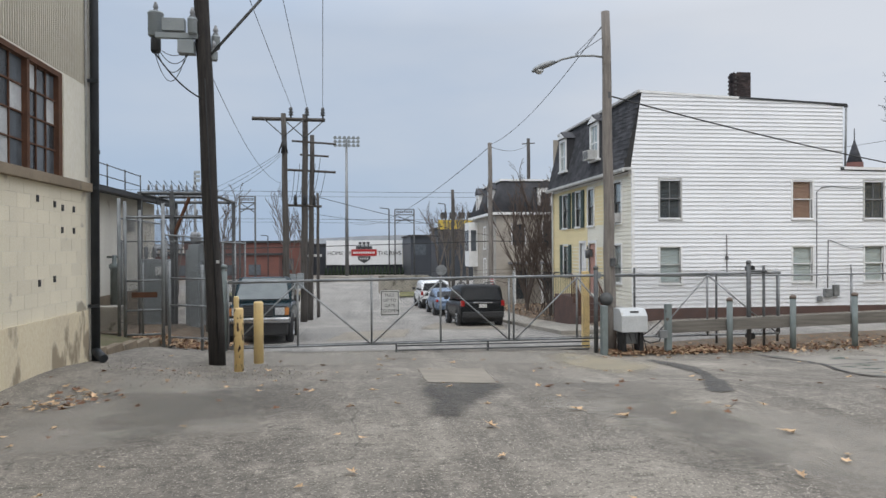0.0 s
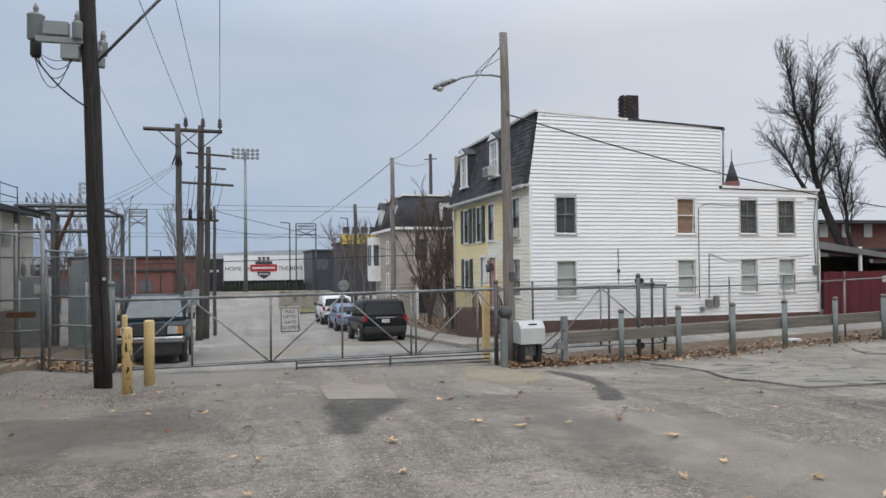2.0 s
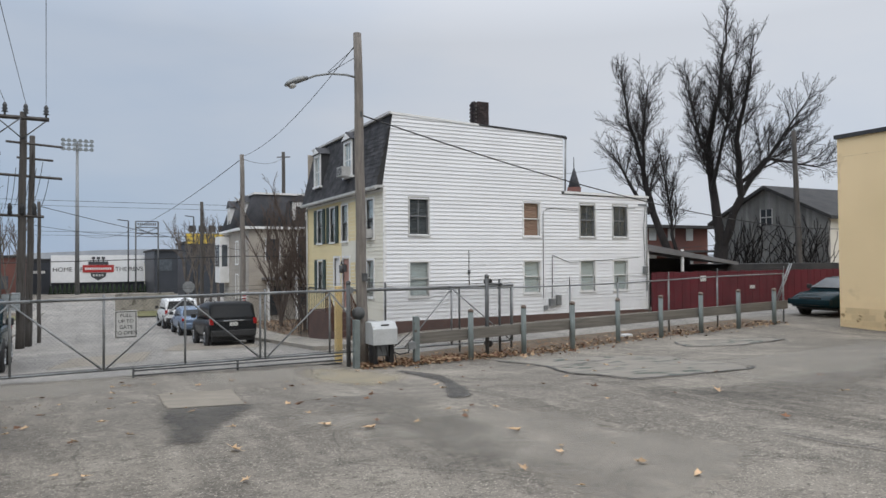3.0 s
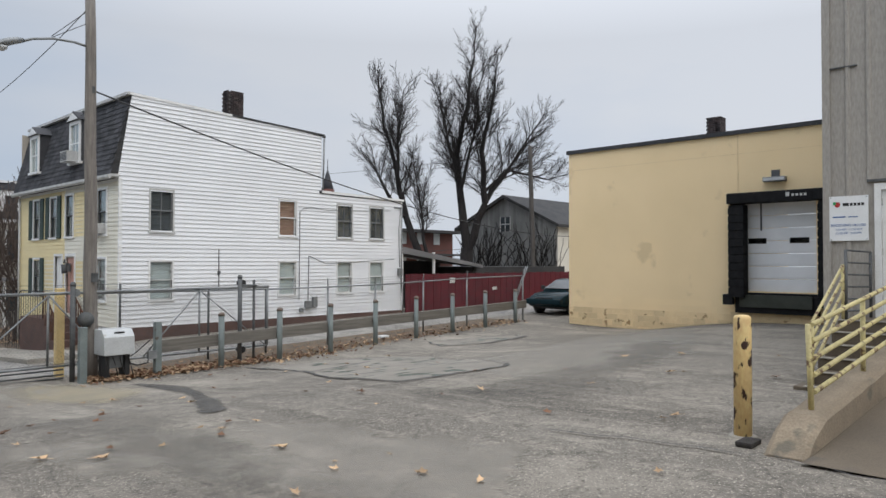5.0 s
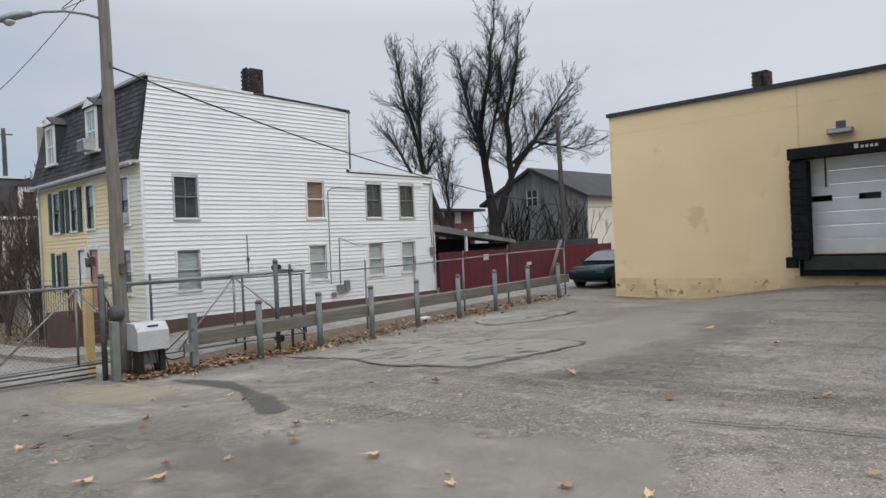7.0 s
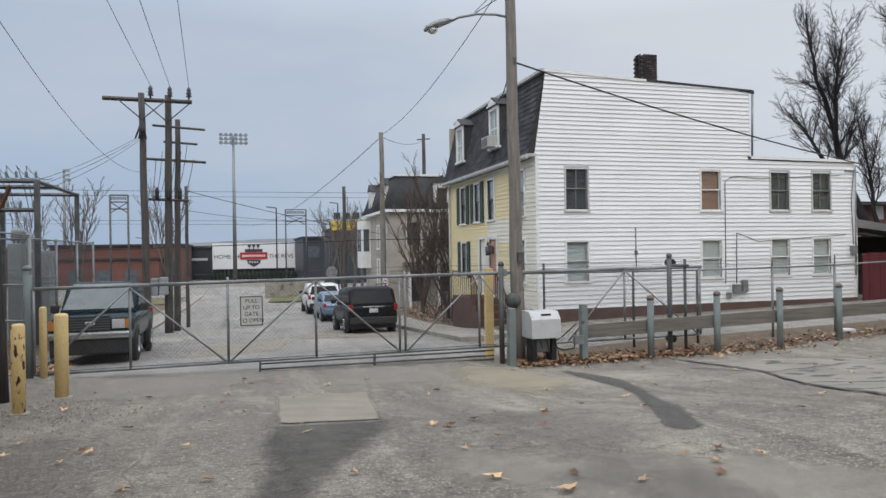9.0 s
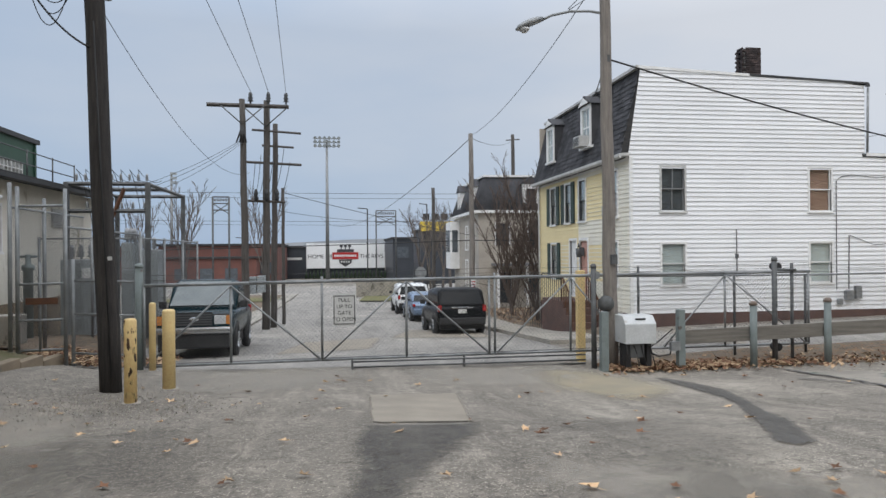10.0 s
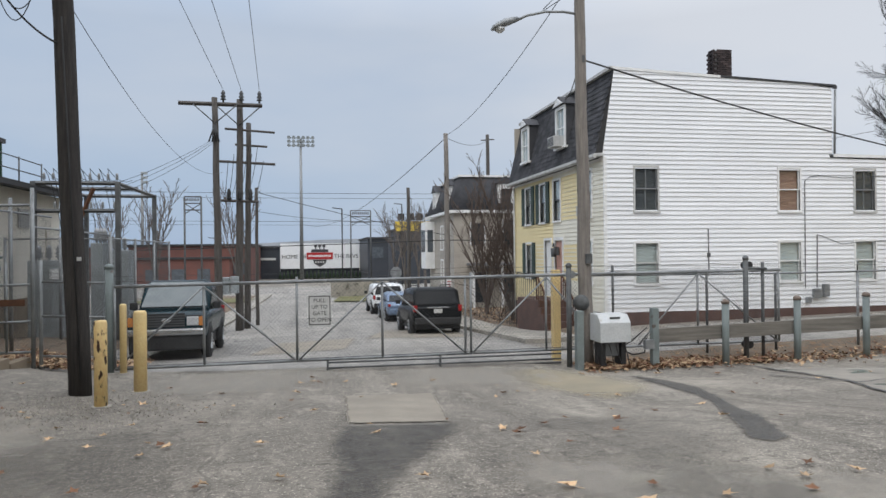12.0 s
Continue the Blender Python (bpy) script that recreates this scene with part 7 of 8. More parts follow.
# ---- vehicles ----
def wheel(parent, x, y, z, r, w, rim):
    bm = B()
    s = 1 if x > 0 else -1
    prof = [(r * 0.62, -w / 2), (r * 0.93, -w / 2), (r, -w / 2 + 0.03), (r, w / 2 - 0.03), (r * 0.93, w / 2), (r * 0.62, w / 2)]
    rings = [[bm.verts.new((x + d, y + q * math.cos(a), z + q * math.sin(a))) for a in (2 * math.pi * k / 24 for k in range(24))] for q, d in prof]
    for a, b in zip(rings, rings[1:] + rings[:1]):
        for k in range(24):
            bm.faces.new((a[k], a[(k + 1) % 24], b[(k + 1) % 24], b[k])).smooth = True
    t = part("tyre", bm, TYRE, parent)
    bm = B()
    tube(bm, (x + s * (w / 2 - 0.05), y, z), (x + s * (w / 2 - 0.02), y, z), r * 0.62, r * 0.60, 20)
    for k in range(6):
        a = 2 * math.pi * k / 6
        tube(bm, (x + s * (w / 2 - 0.012), y, z), (x + s * (w / 2 - 0.012), y + r * 0.55 * math.cos(a), z + r * 0.55 * math.sin(a)), 0.03, 0.04, 5)
    part("rim", bm, rim, t)


def loft(bm, sections):
    """Skin closed rings of equal length."""
    rings = [[bm.verts.new(p) for p in s] for s in sections]
    n = len(rings[0])
    for a, b in zip(rings, rings[1:]):
        for k in range(n):
            bm.faces.new((a[k], a[(k + 1) % n], b[(k + 1) % n], b[k])).smooth = True
    bm.faces.new(rings[0][::-1])
    bm.faces.new(rings[-1])


def ring_at(y, w, z0, z1, tuck=0.88):
    h = z1 - z0
    return [(-w * 0.90, y, z0), (w * 0.90, y, z0), (w * 0.985, y, z0 + h * 0.22), (w, y, z0 + h * 0.55), (w * 0.97, y, z0 + h * 0.88), (w * tuck, y, z1), (-w * tuck, y, z1), (-w * 0.97, y, z0 + h * 0.88), (-w, y, z0 + h * 0.55), (-w * 0.985, y, z0 + h * 0.22)]


def car(kind, paint, label, m):
    """A parked car, front towards +y, in metres."""
    c = thing("car", label, "car", "parked cars")
    L, W, H, belt, r = dict(suv=(4.75, 0.94, 1.80, 1.10, 0.38), saloon=(4.6, 0.89, 1.45, 0.95, 0.32), pickup=(5.4, 0.95, 1.84, 1.10, 0.37))[kind]
    b = -L / 2
    bm = B()
    if kind == "pickup":
        secs = [(b, 0.55, 1.10), (b + 0.1, 0.5, 1.12), (b + 2.05, 0.48, 1.12), (b + 3.75, 0.44, 1.12), (b + 4.9, 0.42, 1.07), (b + 5.28, 0.42, 1.02), (b + L, 0.46, 0.94)]
    elif kind == "suv":
        secs = [(b, 0.50, 0.98), (b + 0.08, 0.42, 1.08), (b + 0.6, 0.40, 1.10), (b + 3.2, 0.38, 1.10), (b + 4.2, 0.38, 1.04), (b + 4.6, 0.42, 0.92), (b + L, 0.5, 0.75)]
    else:
        secs = [(b, 0.42, 0.80), (b + 0.08, 0.34, 0.94), (b + 0.7, 0.30, 0.98), (b + 3.2, 0.28, 0.95), (b + 4.1, 0.28, 0.85), (b + 4.5, 0.32, 0.70), (b + L, 0.4, 0.58)]
    wf_ = [0.93, 0.98, 1.0, 1.0, 0.99, 0.96, 0.90 if kind == "pickup" else 0.86]
    loft(bm, [ring_at(y, W * f, z0, z1) for (y, z0, z1), f in zip(secs, wf_)])
    body = part("body", bm, paint, c)
    bm = B()
    if kind == "pickup":
        cab = [(b + 1.95, belt - 0.02, belt), (b + 2.1, belt, H - 0.10), (b + 2.4, belt, H - 0.02), (b + 3.2, belt, H), (b + 3.45, belt, H - 0.05), (b + 4.15, belt - 0.04, belt + 0.04)]
    elif kind == "suv":
        cab = [(b + 0.10, belt - 0.02, belt + 0.02), (b + 0.32, belt, H - 0.14), (b + 0.45, belt, H - 0.05), (b + 1.6, belt, H), (b + 2.8, belt, H - 0.04), (b + 3.55, belt - 0.04, belt + 0.03)]
    else:
        cab = [(b + 0.5, belt - 0.02, belt + 0.02), (b + 1.15, belt, H - 0.08), (b + 1.5, belt, H - 0.02), (b + 2.2, belt, H), (b + 2.6, belt, H - 0.05), (b + 3.45, belt - 0.06, belt)]
    loft(bm, [ring_at(y, W * 0.93, z0, max(z1, z0 + 0.02), 0.80 if z1 > belt + 0.2 else 0.93) for y, z0, z1 in cab])
    part("cabin", bm, paint, c)

    def glass(name, quad, d, mat=None):
        bm = B()
        v = [bm.verts.new(p) for p in quad] + [bm.verts.new(Vector(p) + Vector(d)) for p in quad]
        for f in ((0, 1, 2, 3), (4, 5, 6, 7), (0, 1, 5, 4), (1, 2, 6, 5), (2, 3, 7, 6), (3, 0, 4, 7)):
            bm.faces.new([v[i] for i in f])
        part(name, bm, mat or material_glass, c)

    (y0, _, _), (y1, _, zr) = cab[0], cab[1]
    (yf0, _, zf), (yf1, _, _) = cab[-2], cab[-1]
    w0, w1 = W * 0.86, W * 0.72
    glass("rear_window", [(-w0, y0 + 0.03, belt + 0.05), (w0, y0 + 0.03, belt + 0.05), (w1, y1 - 0.02, zr - 0.05), (-w1, y1 - 0.02, zr - 0.05)], (0, -0.03, 0.012), dull_glass)
    glass("windscreen", [(-w0, yf1 - 0.05, belt + 0.07), (w0, yf1 - 0.05, belt + 0.07), (w1, yf0 + 0.03, zf - 0.03), (-w1, yf0 + 0.03, zf - 0.03)], (0, 0.045, 0.025), hazy_sky_glass if kind == "pickup" else None)
    n_side = 2 if kind != "pickup" else 2
    for s in (-1, 1):
        for k in range(n_side + (1 if kind == "suv" else 0)):
            nn = n_side + (1 if kind == "suv" else 0)
            ya, yb = y1 + 0.10, yf0 - 0.02
            p, q = ya + (yb - ya) * k / nn + 0.04, ya + (yb - ya) * (k + 1) / nn - 0.04
            q0 = q + (0.35 if k == nn - 1 else 0)
            glass("side_window", [(s * W * 0.925, p, belt + 0.06), (s * W * 0.925, q0, belt + 0.06), (s * W * 0.785, q, H - 0.14), (s * W * 0.785, p, H - 0.14)], (s * 0.012, 0, 0.004))
    for s in (-1, 1):
        for y in (b + (0.95 if kind != "pickup" else 1.25), b + L - 0.92):
            bm = B()
            tube(bm, (s * (W - 0.14), y, r + 0.02), (s * (W + 0.008), y, r + 0.02), r + 0.07, r + 0.07, 24)
            part("wheel_arch", bm, PLASTIC, c)
            wheel(c, s * (W - 0.09), y, r, r, 0.23, ALLOY)
        bm = B()
        box(bm, s * (W + 0.02) - 0.02, s * (W + 0.20) if s > 0 else s * (W + 0.02) + 0.02, yf1 - 0.32, yf1 - 0.22, belt + 0.02, belt + 0.20) if s > 0 else box(bm, -(W + 0.20), -(W + 0.0), yf1 - 0.32, yf1 - 0.22, belt + 0.02, belt + 0.20)
        part("mirror", bm, PLASTIC, c, bevel=0.03)
        bm = B()
        lz = belt - 0.22 if kind != "saloon" else belt - 0.20
        box(bm, *sorted((s * W * 0.97, s * W * 0.82)), b - 0.015, b + 0.25, lz, lz + (0.24 if kind != "saloon" else 0.14))
        part("tail_light", bm, TAIL_RED, c, bevel=0.02)
        bm = B()
        hz = secs[-1][2] - 0.12
        box(bm, *sorted((s * W * (0.80 if kind == "pickup" else 0.84), s * W * 0.50)), b + L - 0.14, b + L + 0.012, hz - 0.04, hz + (0.16 if kind == "pickup" else 0.12))
        part("headlight", bm, LAMP_LENS, c, bevel=0.02)
        if kind == "pickup":
            bm = B()
            box(bm, *sorted((s * W * 0.93, s * W * 0.805)), b + L - 0.22, b + L + 0.010, hz - 0.04, hz + 0.16)
            part("indicator", bm, AMBER, c)
    bm = B()
    box(bm, -W * 0.97, W * 0.97, b + L - 0.12, b + L + 0.10, 0.57 if kind == "pickup" else 0.42, 0.73 if kind == "pickup" else 0.64)
    part("front_bumper", bm, CHROME if kind == "pickup" else paint, c, bevel=0.05)
    bm = B()
    box(bm, -W * 0.92, W * 0.92, b - 0.09, b + 0.10, 0.40, 0.66)
    part("rear_bumper", bm, PLASTIC if kind == "suv" else paint, c, bevel=0.05)
    bm = B()
    for k in range(5):
        box(bm, -W * 0.46, W * 0.46, b + L - 0.05, b + L + 0.02, secs[-1][2] - 0.17 + 0.055 * k, secs[-1][2] - 0.145 + 0.055 * k)
    gr_ = part("grille", bm, DARK_SASH if kind == "pickup" else PLASTIC, c)
    bm = B()
    box(bm, -W * 0.46, W * 0.46, b + L - 0.08, b + L + 0.004, secs[-1][2] - 0.19, secs[-1][2] + 0.12)
    part("grille_recess", bm, PLASTIC, gr_)
    bm = B()
    box(bm, -0.16, 0.16, b - 0.02 if kind != "saloon" else b - 0.03, b + 0.02, belt - 0.28, belt - 0.13)
    part("number_plate", bm, SIGN_GREY, c)
    if kind == "suv":
        bm = B()
        box(bm, -0.40, 0.40, b - 0.04, b + 0.05, belt - 0.10, belt - 0.05)
        part("tailgate_trim", bm, CHROME, c, bevel=0.01)
        for s in (-1, 1):
            bm = B()
            path_tube(bm, [(s * W * 0.66, b + 0.6, H - 0.02), (s * W * 0.66, b + 0.8, H + 0.06), (s * W * 0.66, b + 2.4, H + 0.07), (s * W * 0.66, b + 2.7, H - 0.0)], 0.02)
            part("roof_rail", bm, PLASTIC, c)
    if kind == "pickup":
        bm = B()
        box(bm, -W * 0.90, W * 0.90, b + L - 0.16, b + L + 0.04, 0.24, 0.565)
        part("air_dam", bm, PLASTIC, c, "black lower valance", bevel=0.04)
        bm = B()
        lathe(bm, (0, 0, 0), [(0.09, 0), (0.09, 0.012), (0.07, 0.016)], 18)
        badge = part("badge", bm, CHROME, gr_, "oval chrome badge")
        badge.matrix_basis = pose(0, b + L + 0.022, secs[-1][2] - 0.04, -90) @ Matrix.Diagonal((1.3, 0.55, 1, 1))
        bm = B()
        box(bm, -W * 0.86, W * 0.86, b + L - 0.30, b + L - 0.06, secs[-1][2] + 0.03, secs[-1][2] + 0.075)
        part("hood_guard", bm, PLASTIC, c, "dark plastic hood guard", bevel=0.015)
        for s in (-1, 1):
            bm = B()
            tube(bm, (s * 0.1 - 0.25, yf1 + 0.0, belt + 0.06), (s * 0.1 + 0.25, yf1 - 0.1, belt + 0.14), 0.012)
            part("wiper", bm, PLASTIC, c)
    bm = B()
    box(bm, -W * 0.86, W * 0.86, b + 0.3, b + L - 0.3, 0.22, 0.46)
    part("underbody", bm, PLASTIC, c)
    c.matrix_basis = m
    return c


dull_glass = material("tinted_rear_glass", (0.012, 0.014, 0.016), (0.016, 0.018, 0.02), rough=0.12, spec=0.15, bump=0)
# Windscreen base colour holds both haze and the bright sky's reflection.
hazy_sky_glass = material("hazy_sky_windscreen", (0.13, 0.15, 0.145), (0.10, 0.115, 0.115), rough=0.08, spec=0.9, bump=0)
material_glass = material("dark_car_glass", (0.02, 0.025, 0.028), (0.03, 0.034, 0.037), rough=0.06, spec=0.7, bump=0)
tilt = -2.9
car("pickup", TEAL_CAR, "dark teal pickup truck parked behind the gate", pose(-2.93, 23.7, gz(-2.93, 23.7) + 0.02, -tilt, 0, 182) @ Matrix.Diagonal((1.0, 1.0, 1.10, 1)))
car("suv", BLACK_CAR, "black sport utility vehicle parked at the kerb", pose(5.2, 30.7, gz(5.2, 30.7) - 0.02, tilt, 0, 1))
car("saloon", BLUE_CAR, "blue-grey saloon car parked at the kerb", pose(5.1, 39.2, gz(5.1, 39.2), -1.6, 0, 1))
car("suv", WHITE_CAR, "white sport utility vehicle parked up the street", pose(4.95, 45.6, gz(4.95, 45.6), -1.3, 0, 1))
car("saloon", TEAL_CAR, "dark saloon car beside the red fence", pose(26.7, 17.15, gz(26.7, 17.15) + 0.02, 0, 0, 90))


# ---- bare trees ----
def grow(bm, rg_, line, rad, tip, level, depth, gap, reach, spread, lift, twig_r, sides):
    """A tapering limb along a line of points, with side shoots down to the finest twigs."""
    pts = [Vector(p) for p in line]
    lengths = [(q - p).length for p, q in zip(pts, pts[1:])]
    total = sum(lengths)
    done = 0.0
    carry = gap * rg_.uniform(0.3, 1.0)
    for k, (p, q) in enumerate(zip(pts, pts[1:])):
        ln = lengths[k]
        r0, r1 = rad + (tip - rad) * done / total, rad + (tip - rad) * (done + ln) / total
        tube(bm, p, q, r0, r1, sides, False)
        if level < depth:
            while carry < ln:
                f = carry / ln
                left = 1 - (done + carry) / total
                if (done + carry) / total > (0.25 if level == 0 else 0.12):
                    d = (q - p).normalized()
                    a = rg_.uniform(0, 2 * math.pi)
                    out = d.orthogonal().normalized()
                    out = out * math.cos(a) + d.cross(out) * math.sin(a)
                    shoot = (d + out * spread * rg_.uniform(0.6, 1.3) + Vector((0, 0, lift))).normalized()
                    size = reach * (0.35 + 0.65 * left) * rg_.uniform(0.5, 1.2)
                    at = p.lerp(q, f)
                    new_line = [at]
                    steps = 5 if level == 0 else 4 if level == 1 else 3
                    for _ in range(steps):
                        at = at + shoot * size / steps
                        new_line.append(at)
                        bend = Vector((rg_.uniform(-1, 1), rg_.uniform(-1, 1), rg_.uniform(-0.7, 0.9))) * 0.22
                        shoot = (shoot + bend + Vector((0, 0, 0.06 if level < 2 else -0.03))).normalized()
                    r = max(twig_r, min((r0 + (r1 - r0) * f) * 0.55, 0.012 * size + twig_r))
                    grow(bm, rg_, new_line, r, twig_r * 0.7, level + 1, depth, gap * 0.66, size * 0.56, spread * 1.0, lift * 0.8, twig_r, 5 if level == 0 else 3)
                carry += gap * rg_.uniform(0.6, 1.4)
            carry -= ln
        done += ln


def wander(rg_, p, d, length, n, sway):
    """A line of points that climbs from p along d, swaying a little."""
    at, d, out = Vector(p), Vector(d).normalized(), [Vector(p)]
    for _ in range(n):
        at = at + d * length / n
        out.append(at)
        d = (d + Vector((rg_.uniform(-1, 1), rg_.uniform(-1, 1), rg_.uniform(0, 0.6))) * sway).normalized()
    return out


def tree(x, y, z, height, r, seed, bark, label, stems=3, splay=0.35, depth=3, gap=0.55, reach=0.26, twig_r=0.008, trunk=0.22):
    """A bare tree: a short trunk that splits into climbing stems with ever finer shoots."""
    rg_ = random.Random(seed)
    t = thing("tree", label, "tree", "bare trees", at=(x, y, z))
    bm, crown = B(), B()
    foot = wander(rg_, (x, y, z - 0.2), (rg_.uniform(-0.08, 0.08), rg_.uniform(-0.08, 0.08), 1), height * trunk + 0.2, 3, 0.05)
    grow(bm, rg_, foot, r, r * 0.8, depth, depth, 1, 1, 1, 0, twig_r, 8)
    for k in range(stems):
        a = 2 * math.pi * k / stems + rg_.uniform(-0.5, 0.5)
        lean = splay * rg_.uniform(0.4, 1.2)
        line = wander(rg_, foot[-1], (lean * math.cos(a), lean * math.sin(a), 1), height * (1 - trunk) * rg_.uniform(0.75, 1.0), 7, 0.10)
        grow(crown, rg_, line, r * 0.62, twig_r, 0, depth, gap, height * reach, 0.6, 0.30, twig_r, 6)
    part("trunk", bm, bark, t)
    part("crown", crown, bark, t)


def old_tree(x, y, z, label, stems, seed, across):
    """A large tree from its main stems; each is a radius and a line of (sideways, up) stations, with some depth by chance."""
    rg_ = random.Random(seed)
    t = thing("tree", label, "tree", "bare trees", at=(x, y, z))
    ux, uy = across
    for k, (r, lean, line) in enumerate(stems):
        bm = B()
        pts = []
        for (s0, z0), (s1, z1) in zip(line, line[1:]):
            n = max(2, int(math.hypot(s1 - s0, z1 - z0) / 0.9))
            pts += [(s0 + (s1 - s0) * j / n, z0 + (z1 - z0) * j / n) for j in range(n)]
        pts.append(line[-1])
        z_low = line[0][1]
        world_line = []
        for j, (s, h) in enumerate(pts):
            wob = 0.10 if 0 < j else 0.0
            d = lean * (h - z_low)
            world_line.append((x + ux * s - uy * d + rg_.uniform(-wob, wob), y + uy * s + ux * d + rg_.uniform(-wob, wob), z + h))
        bare = len(line) == 2 and line[1][1] < 4.5
        grow(bm, rg_, world_line, r, r * 0.85 if bare else 0.02, 3 if bare else 0, 3, 0.24, 4.1, 0.80, 0.22, 0.0085, 8)
        part("trunk" if bare else "limb", bm, BARK, t)


ACROSS = (0.587, -0.81)
old_tree(33.6, 29.4, 0.1, "large dark bare tree with a forked trunk", (
    (0.46, 0.0, ((0, -0.3), (0.1, 3.0))),
    (0.30, 0.05, ((0.1, 2.8), (-0.35, 6.5), (-0.6, 9.0), (0.1, 12.2), (0.7, 17.4))),
    (0.28, -0.10, ((0.1, 2.8), (1.2, 5.8), (1.15, 9.0), (2.2, 14.8))),
    (0.16, 0.10, ((1.2, 5.8), (3.0, 8.6), (5.0, 11.6))),
    (0.13, 0.25, ((-0.5, 7.6), (-1.4, 10.6), (-2.0, 14.2))),
    (0.12, -0.2, ((-0.4, 6.2), (0.5, 9.5), (1.2, 14.6))),
    (0.12, 0.1, ((1.2, 6.6), (2.6, 8.0), (5.2, 7.3), (6.2, 7.6))),
), 4, ACROSS)
old_tree(32.9, 29.8, 0.1, "large dark bare tree leaning over the lane", (
    (0.34, 0.0, ((-0.9, -0.3), (-2.1, 2.6))),
    (0.25, 0.05, ((-2.1, 2.5), (-3.0, 5.0), (-3.7, 7.8), (-4.5, 10.8), (-5.1, 14.6))),
    (0.17, 0.15, ((-3.2, 5.0), (-4.6, 7.0), (-5.7, 9.2))),
    (0.12, -0.15, ((-3.6, 7.4), (-3.5, 9.8), (-3.0, 13.0))),
    (0.13, 0.1, ((-1.6, 1.8), (-2.1, 5.4), (-2.6, 8.6))),
), 9, ACROSS)
for k, (x, y, h) in enumerate(((10.6, 36, 8.5), (9.7, 38.5, 8.0), (11.8, 39.5, 8.5), (10.3, 41.5, 7.5), (12.8, 36.5, 8), (9.9, 34.6, 7.5))):
    tree(x, y, gz(x, y), h, 0.10, 20 + k, TWIG, "tangled bare brown sapling between the houses", 5, 0.42, 2, 0.30, 0.30, 0.012, 0.06)
for k, (x, y, h, r) in enumerate(((10.0, 82, 10, 0.2), (13.0, 80, 10, 0.18), (-9.6, 52, 8.6, 0.09), (-4.8, 58, 9.0, 0.09), (-17, 70, 9, 0.14), (9.0, 66, 8, 0.12), (11.5, 76, 9, 0.15))):
    tree(x, y, gz(x, y), h, r, 40 + k, PALE_TWIG, "bare grey-brown street tree", 3, 0.32, 2, 0.42, 0.40, 0.020)
vines = B()
rv = random.Random(8)
for k in range(110):
    x, y = rv.uniform(8.9, 14.5), rv.uniform(33.2, 38)
    p = Vector((x, y, gz(x, y)))
    v = Vector((rv.uniform(-0.4, 0.4), rv.uniform(-0.4, 0.4), 1)).normalized()
    for j in range(6):
        q = p + v * rv.uniform(0.3, 0.6)
        tube(vines, p, q, 0.016, 0.012, 3, False)
        p, v = q, (v + Vector((rv.uniform(-1, 1), rv.uniform(-1, 1), rv.uniform(-0.6, 0.4))) * 0.5).normalized()
solid("bramble_thicket", vines, TWIG, "brown bramble thicket in the side yard", "bush", kind="stuff")

# ---- tan mansard house up the street ----
TX, TY = 9.4, 45.9
th = thing("tan_house", "tan clapboard house with a dark mansard roof and white bay", "house", at=(TX, TY, -1.7))
tf, ts = Face(TX, TY, 0, 1, -1, 0), Face(TX, TY, 1, 0, 0, -1)
siding(tf, th, -1.6, 4.45, 0.22, lambda z: (0, 9.2), [], TAN_SIDING)
siding(ts, th, -1.6, 4.45, 0.22, lambda z: (0, 9.0), [], TAN_SIDING)
bm = B()
box(bm, TX + 0.01, TX + 9, TY + 0.01, TY + 9.2, -1.9, 4.45)
part("core", bm, TAN_SIDING, th)
bm = B()
loft(bm, [[(TX - 0.25, TY - 0.2, 4.55), (TX + 9, TY - 0.2, 4.55), (TX + 9, TY + 9.4, 4.55), (TX - 0.25, TY + 9.4, 4.55)], [(TX + 0.45, TY + 0.3, 6.75), (TX + 9, TY + 0.3, 6.75), (TX + 9, TY + 9.0, 6.75), (TX + 0.45, TY + 9.0, 6.75)]])
part("mansard_roof", bm, SLATE, th)
bm = B()
box(bm, TX - 0.35, TX + 9, TY - 0.3, TY + 9.5, 4.45, 4.62)
box(bm, TX + 0.35, TX + 9, TY + 0.2, TY + 9.1, 6.75, 6.88)
part("cornice", bm, WHITE_PAINT, th)
for f, us in ((tf, (2.0, 6.8)), (ts, (3.4,))):
    for u in us:
        bm = B()
        f.box(bm, u - 0.55, u - 0.32, 4.8, 6.3, -0.8, 0.08)
        f.box(bm, u + 0.32, u + 0.55, 4.8, 6.3, -0.8, 0.08)
        f.box(bm, u - 0.32, u + 0.32, 6.0, 6.3, -0.8, 0.08)
        f.box(bm, u - 0.32, u + 0.32, 4.7, 4.85, -0.8, 0.08)
        d = part("dormer", bm, WHITE_PAINT, th)
        bm = B()
        f.box(bm, u - 0.32, u + 0.32, 4.85, 6.0, -0.2, -0.15)
        f.box(bm, u - 0.32, u + 0.32, 5.4, 5.46, -0.15, -0.1)
        part("pane", bm, grey_pane, d)
        bm = B()
        v = [bm.verts.new(f.at(*p)) for p in ((u - 0.7, 6.3, 0.15), (u + 0.7, 6.3, 0.15), (u, 6.8, 0.15), (u - 0.7, 6.3, -0.9), (u + 0.7, 6.3, -0.9), (u, 6.8, -0.9))]
        for q in ((0, 1, 2), (3, 5, 4), (0, 2, 5, 3), (1, 4, 5, 2), (0, 3, 4, 1)):
            bm.faces.new([v[i] for i in q])
        part("dormer_roof", bm, SLATE, d)
bm = B()
tf.box(bm, 7.0, 9.0, 0.8, 4.2, 0.0, 0.7)
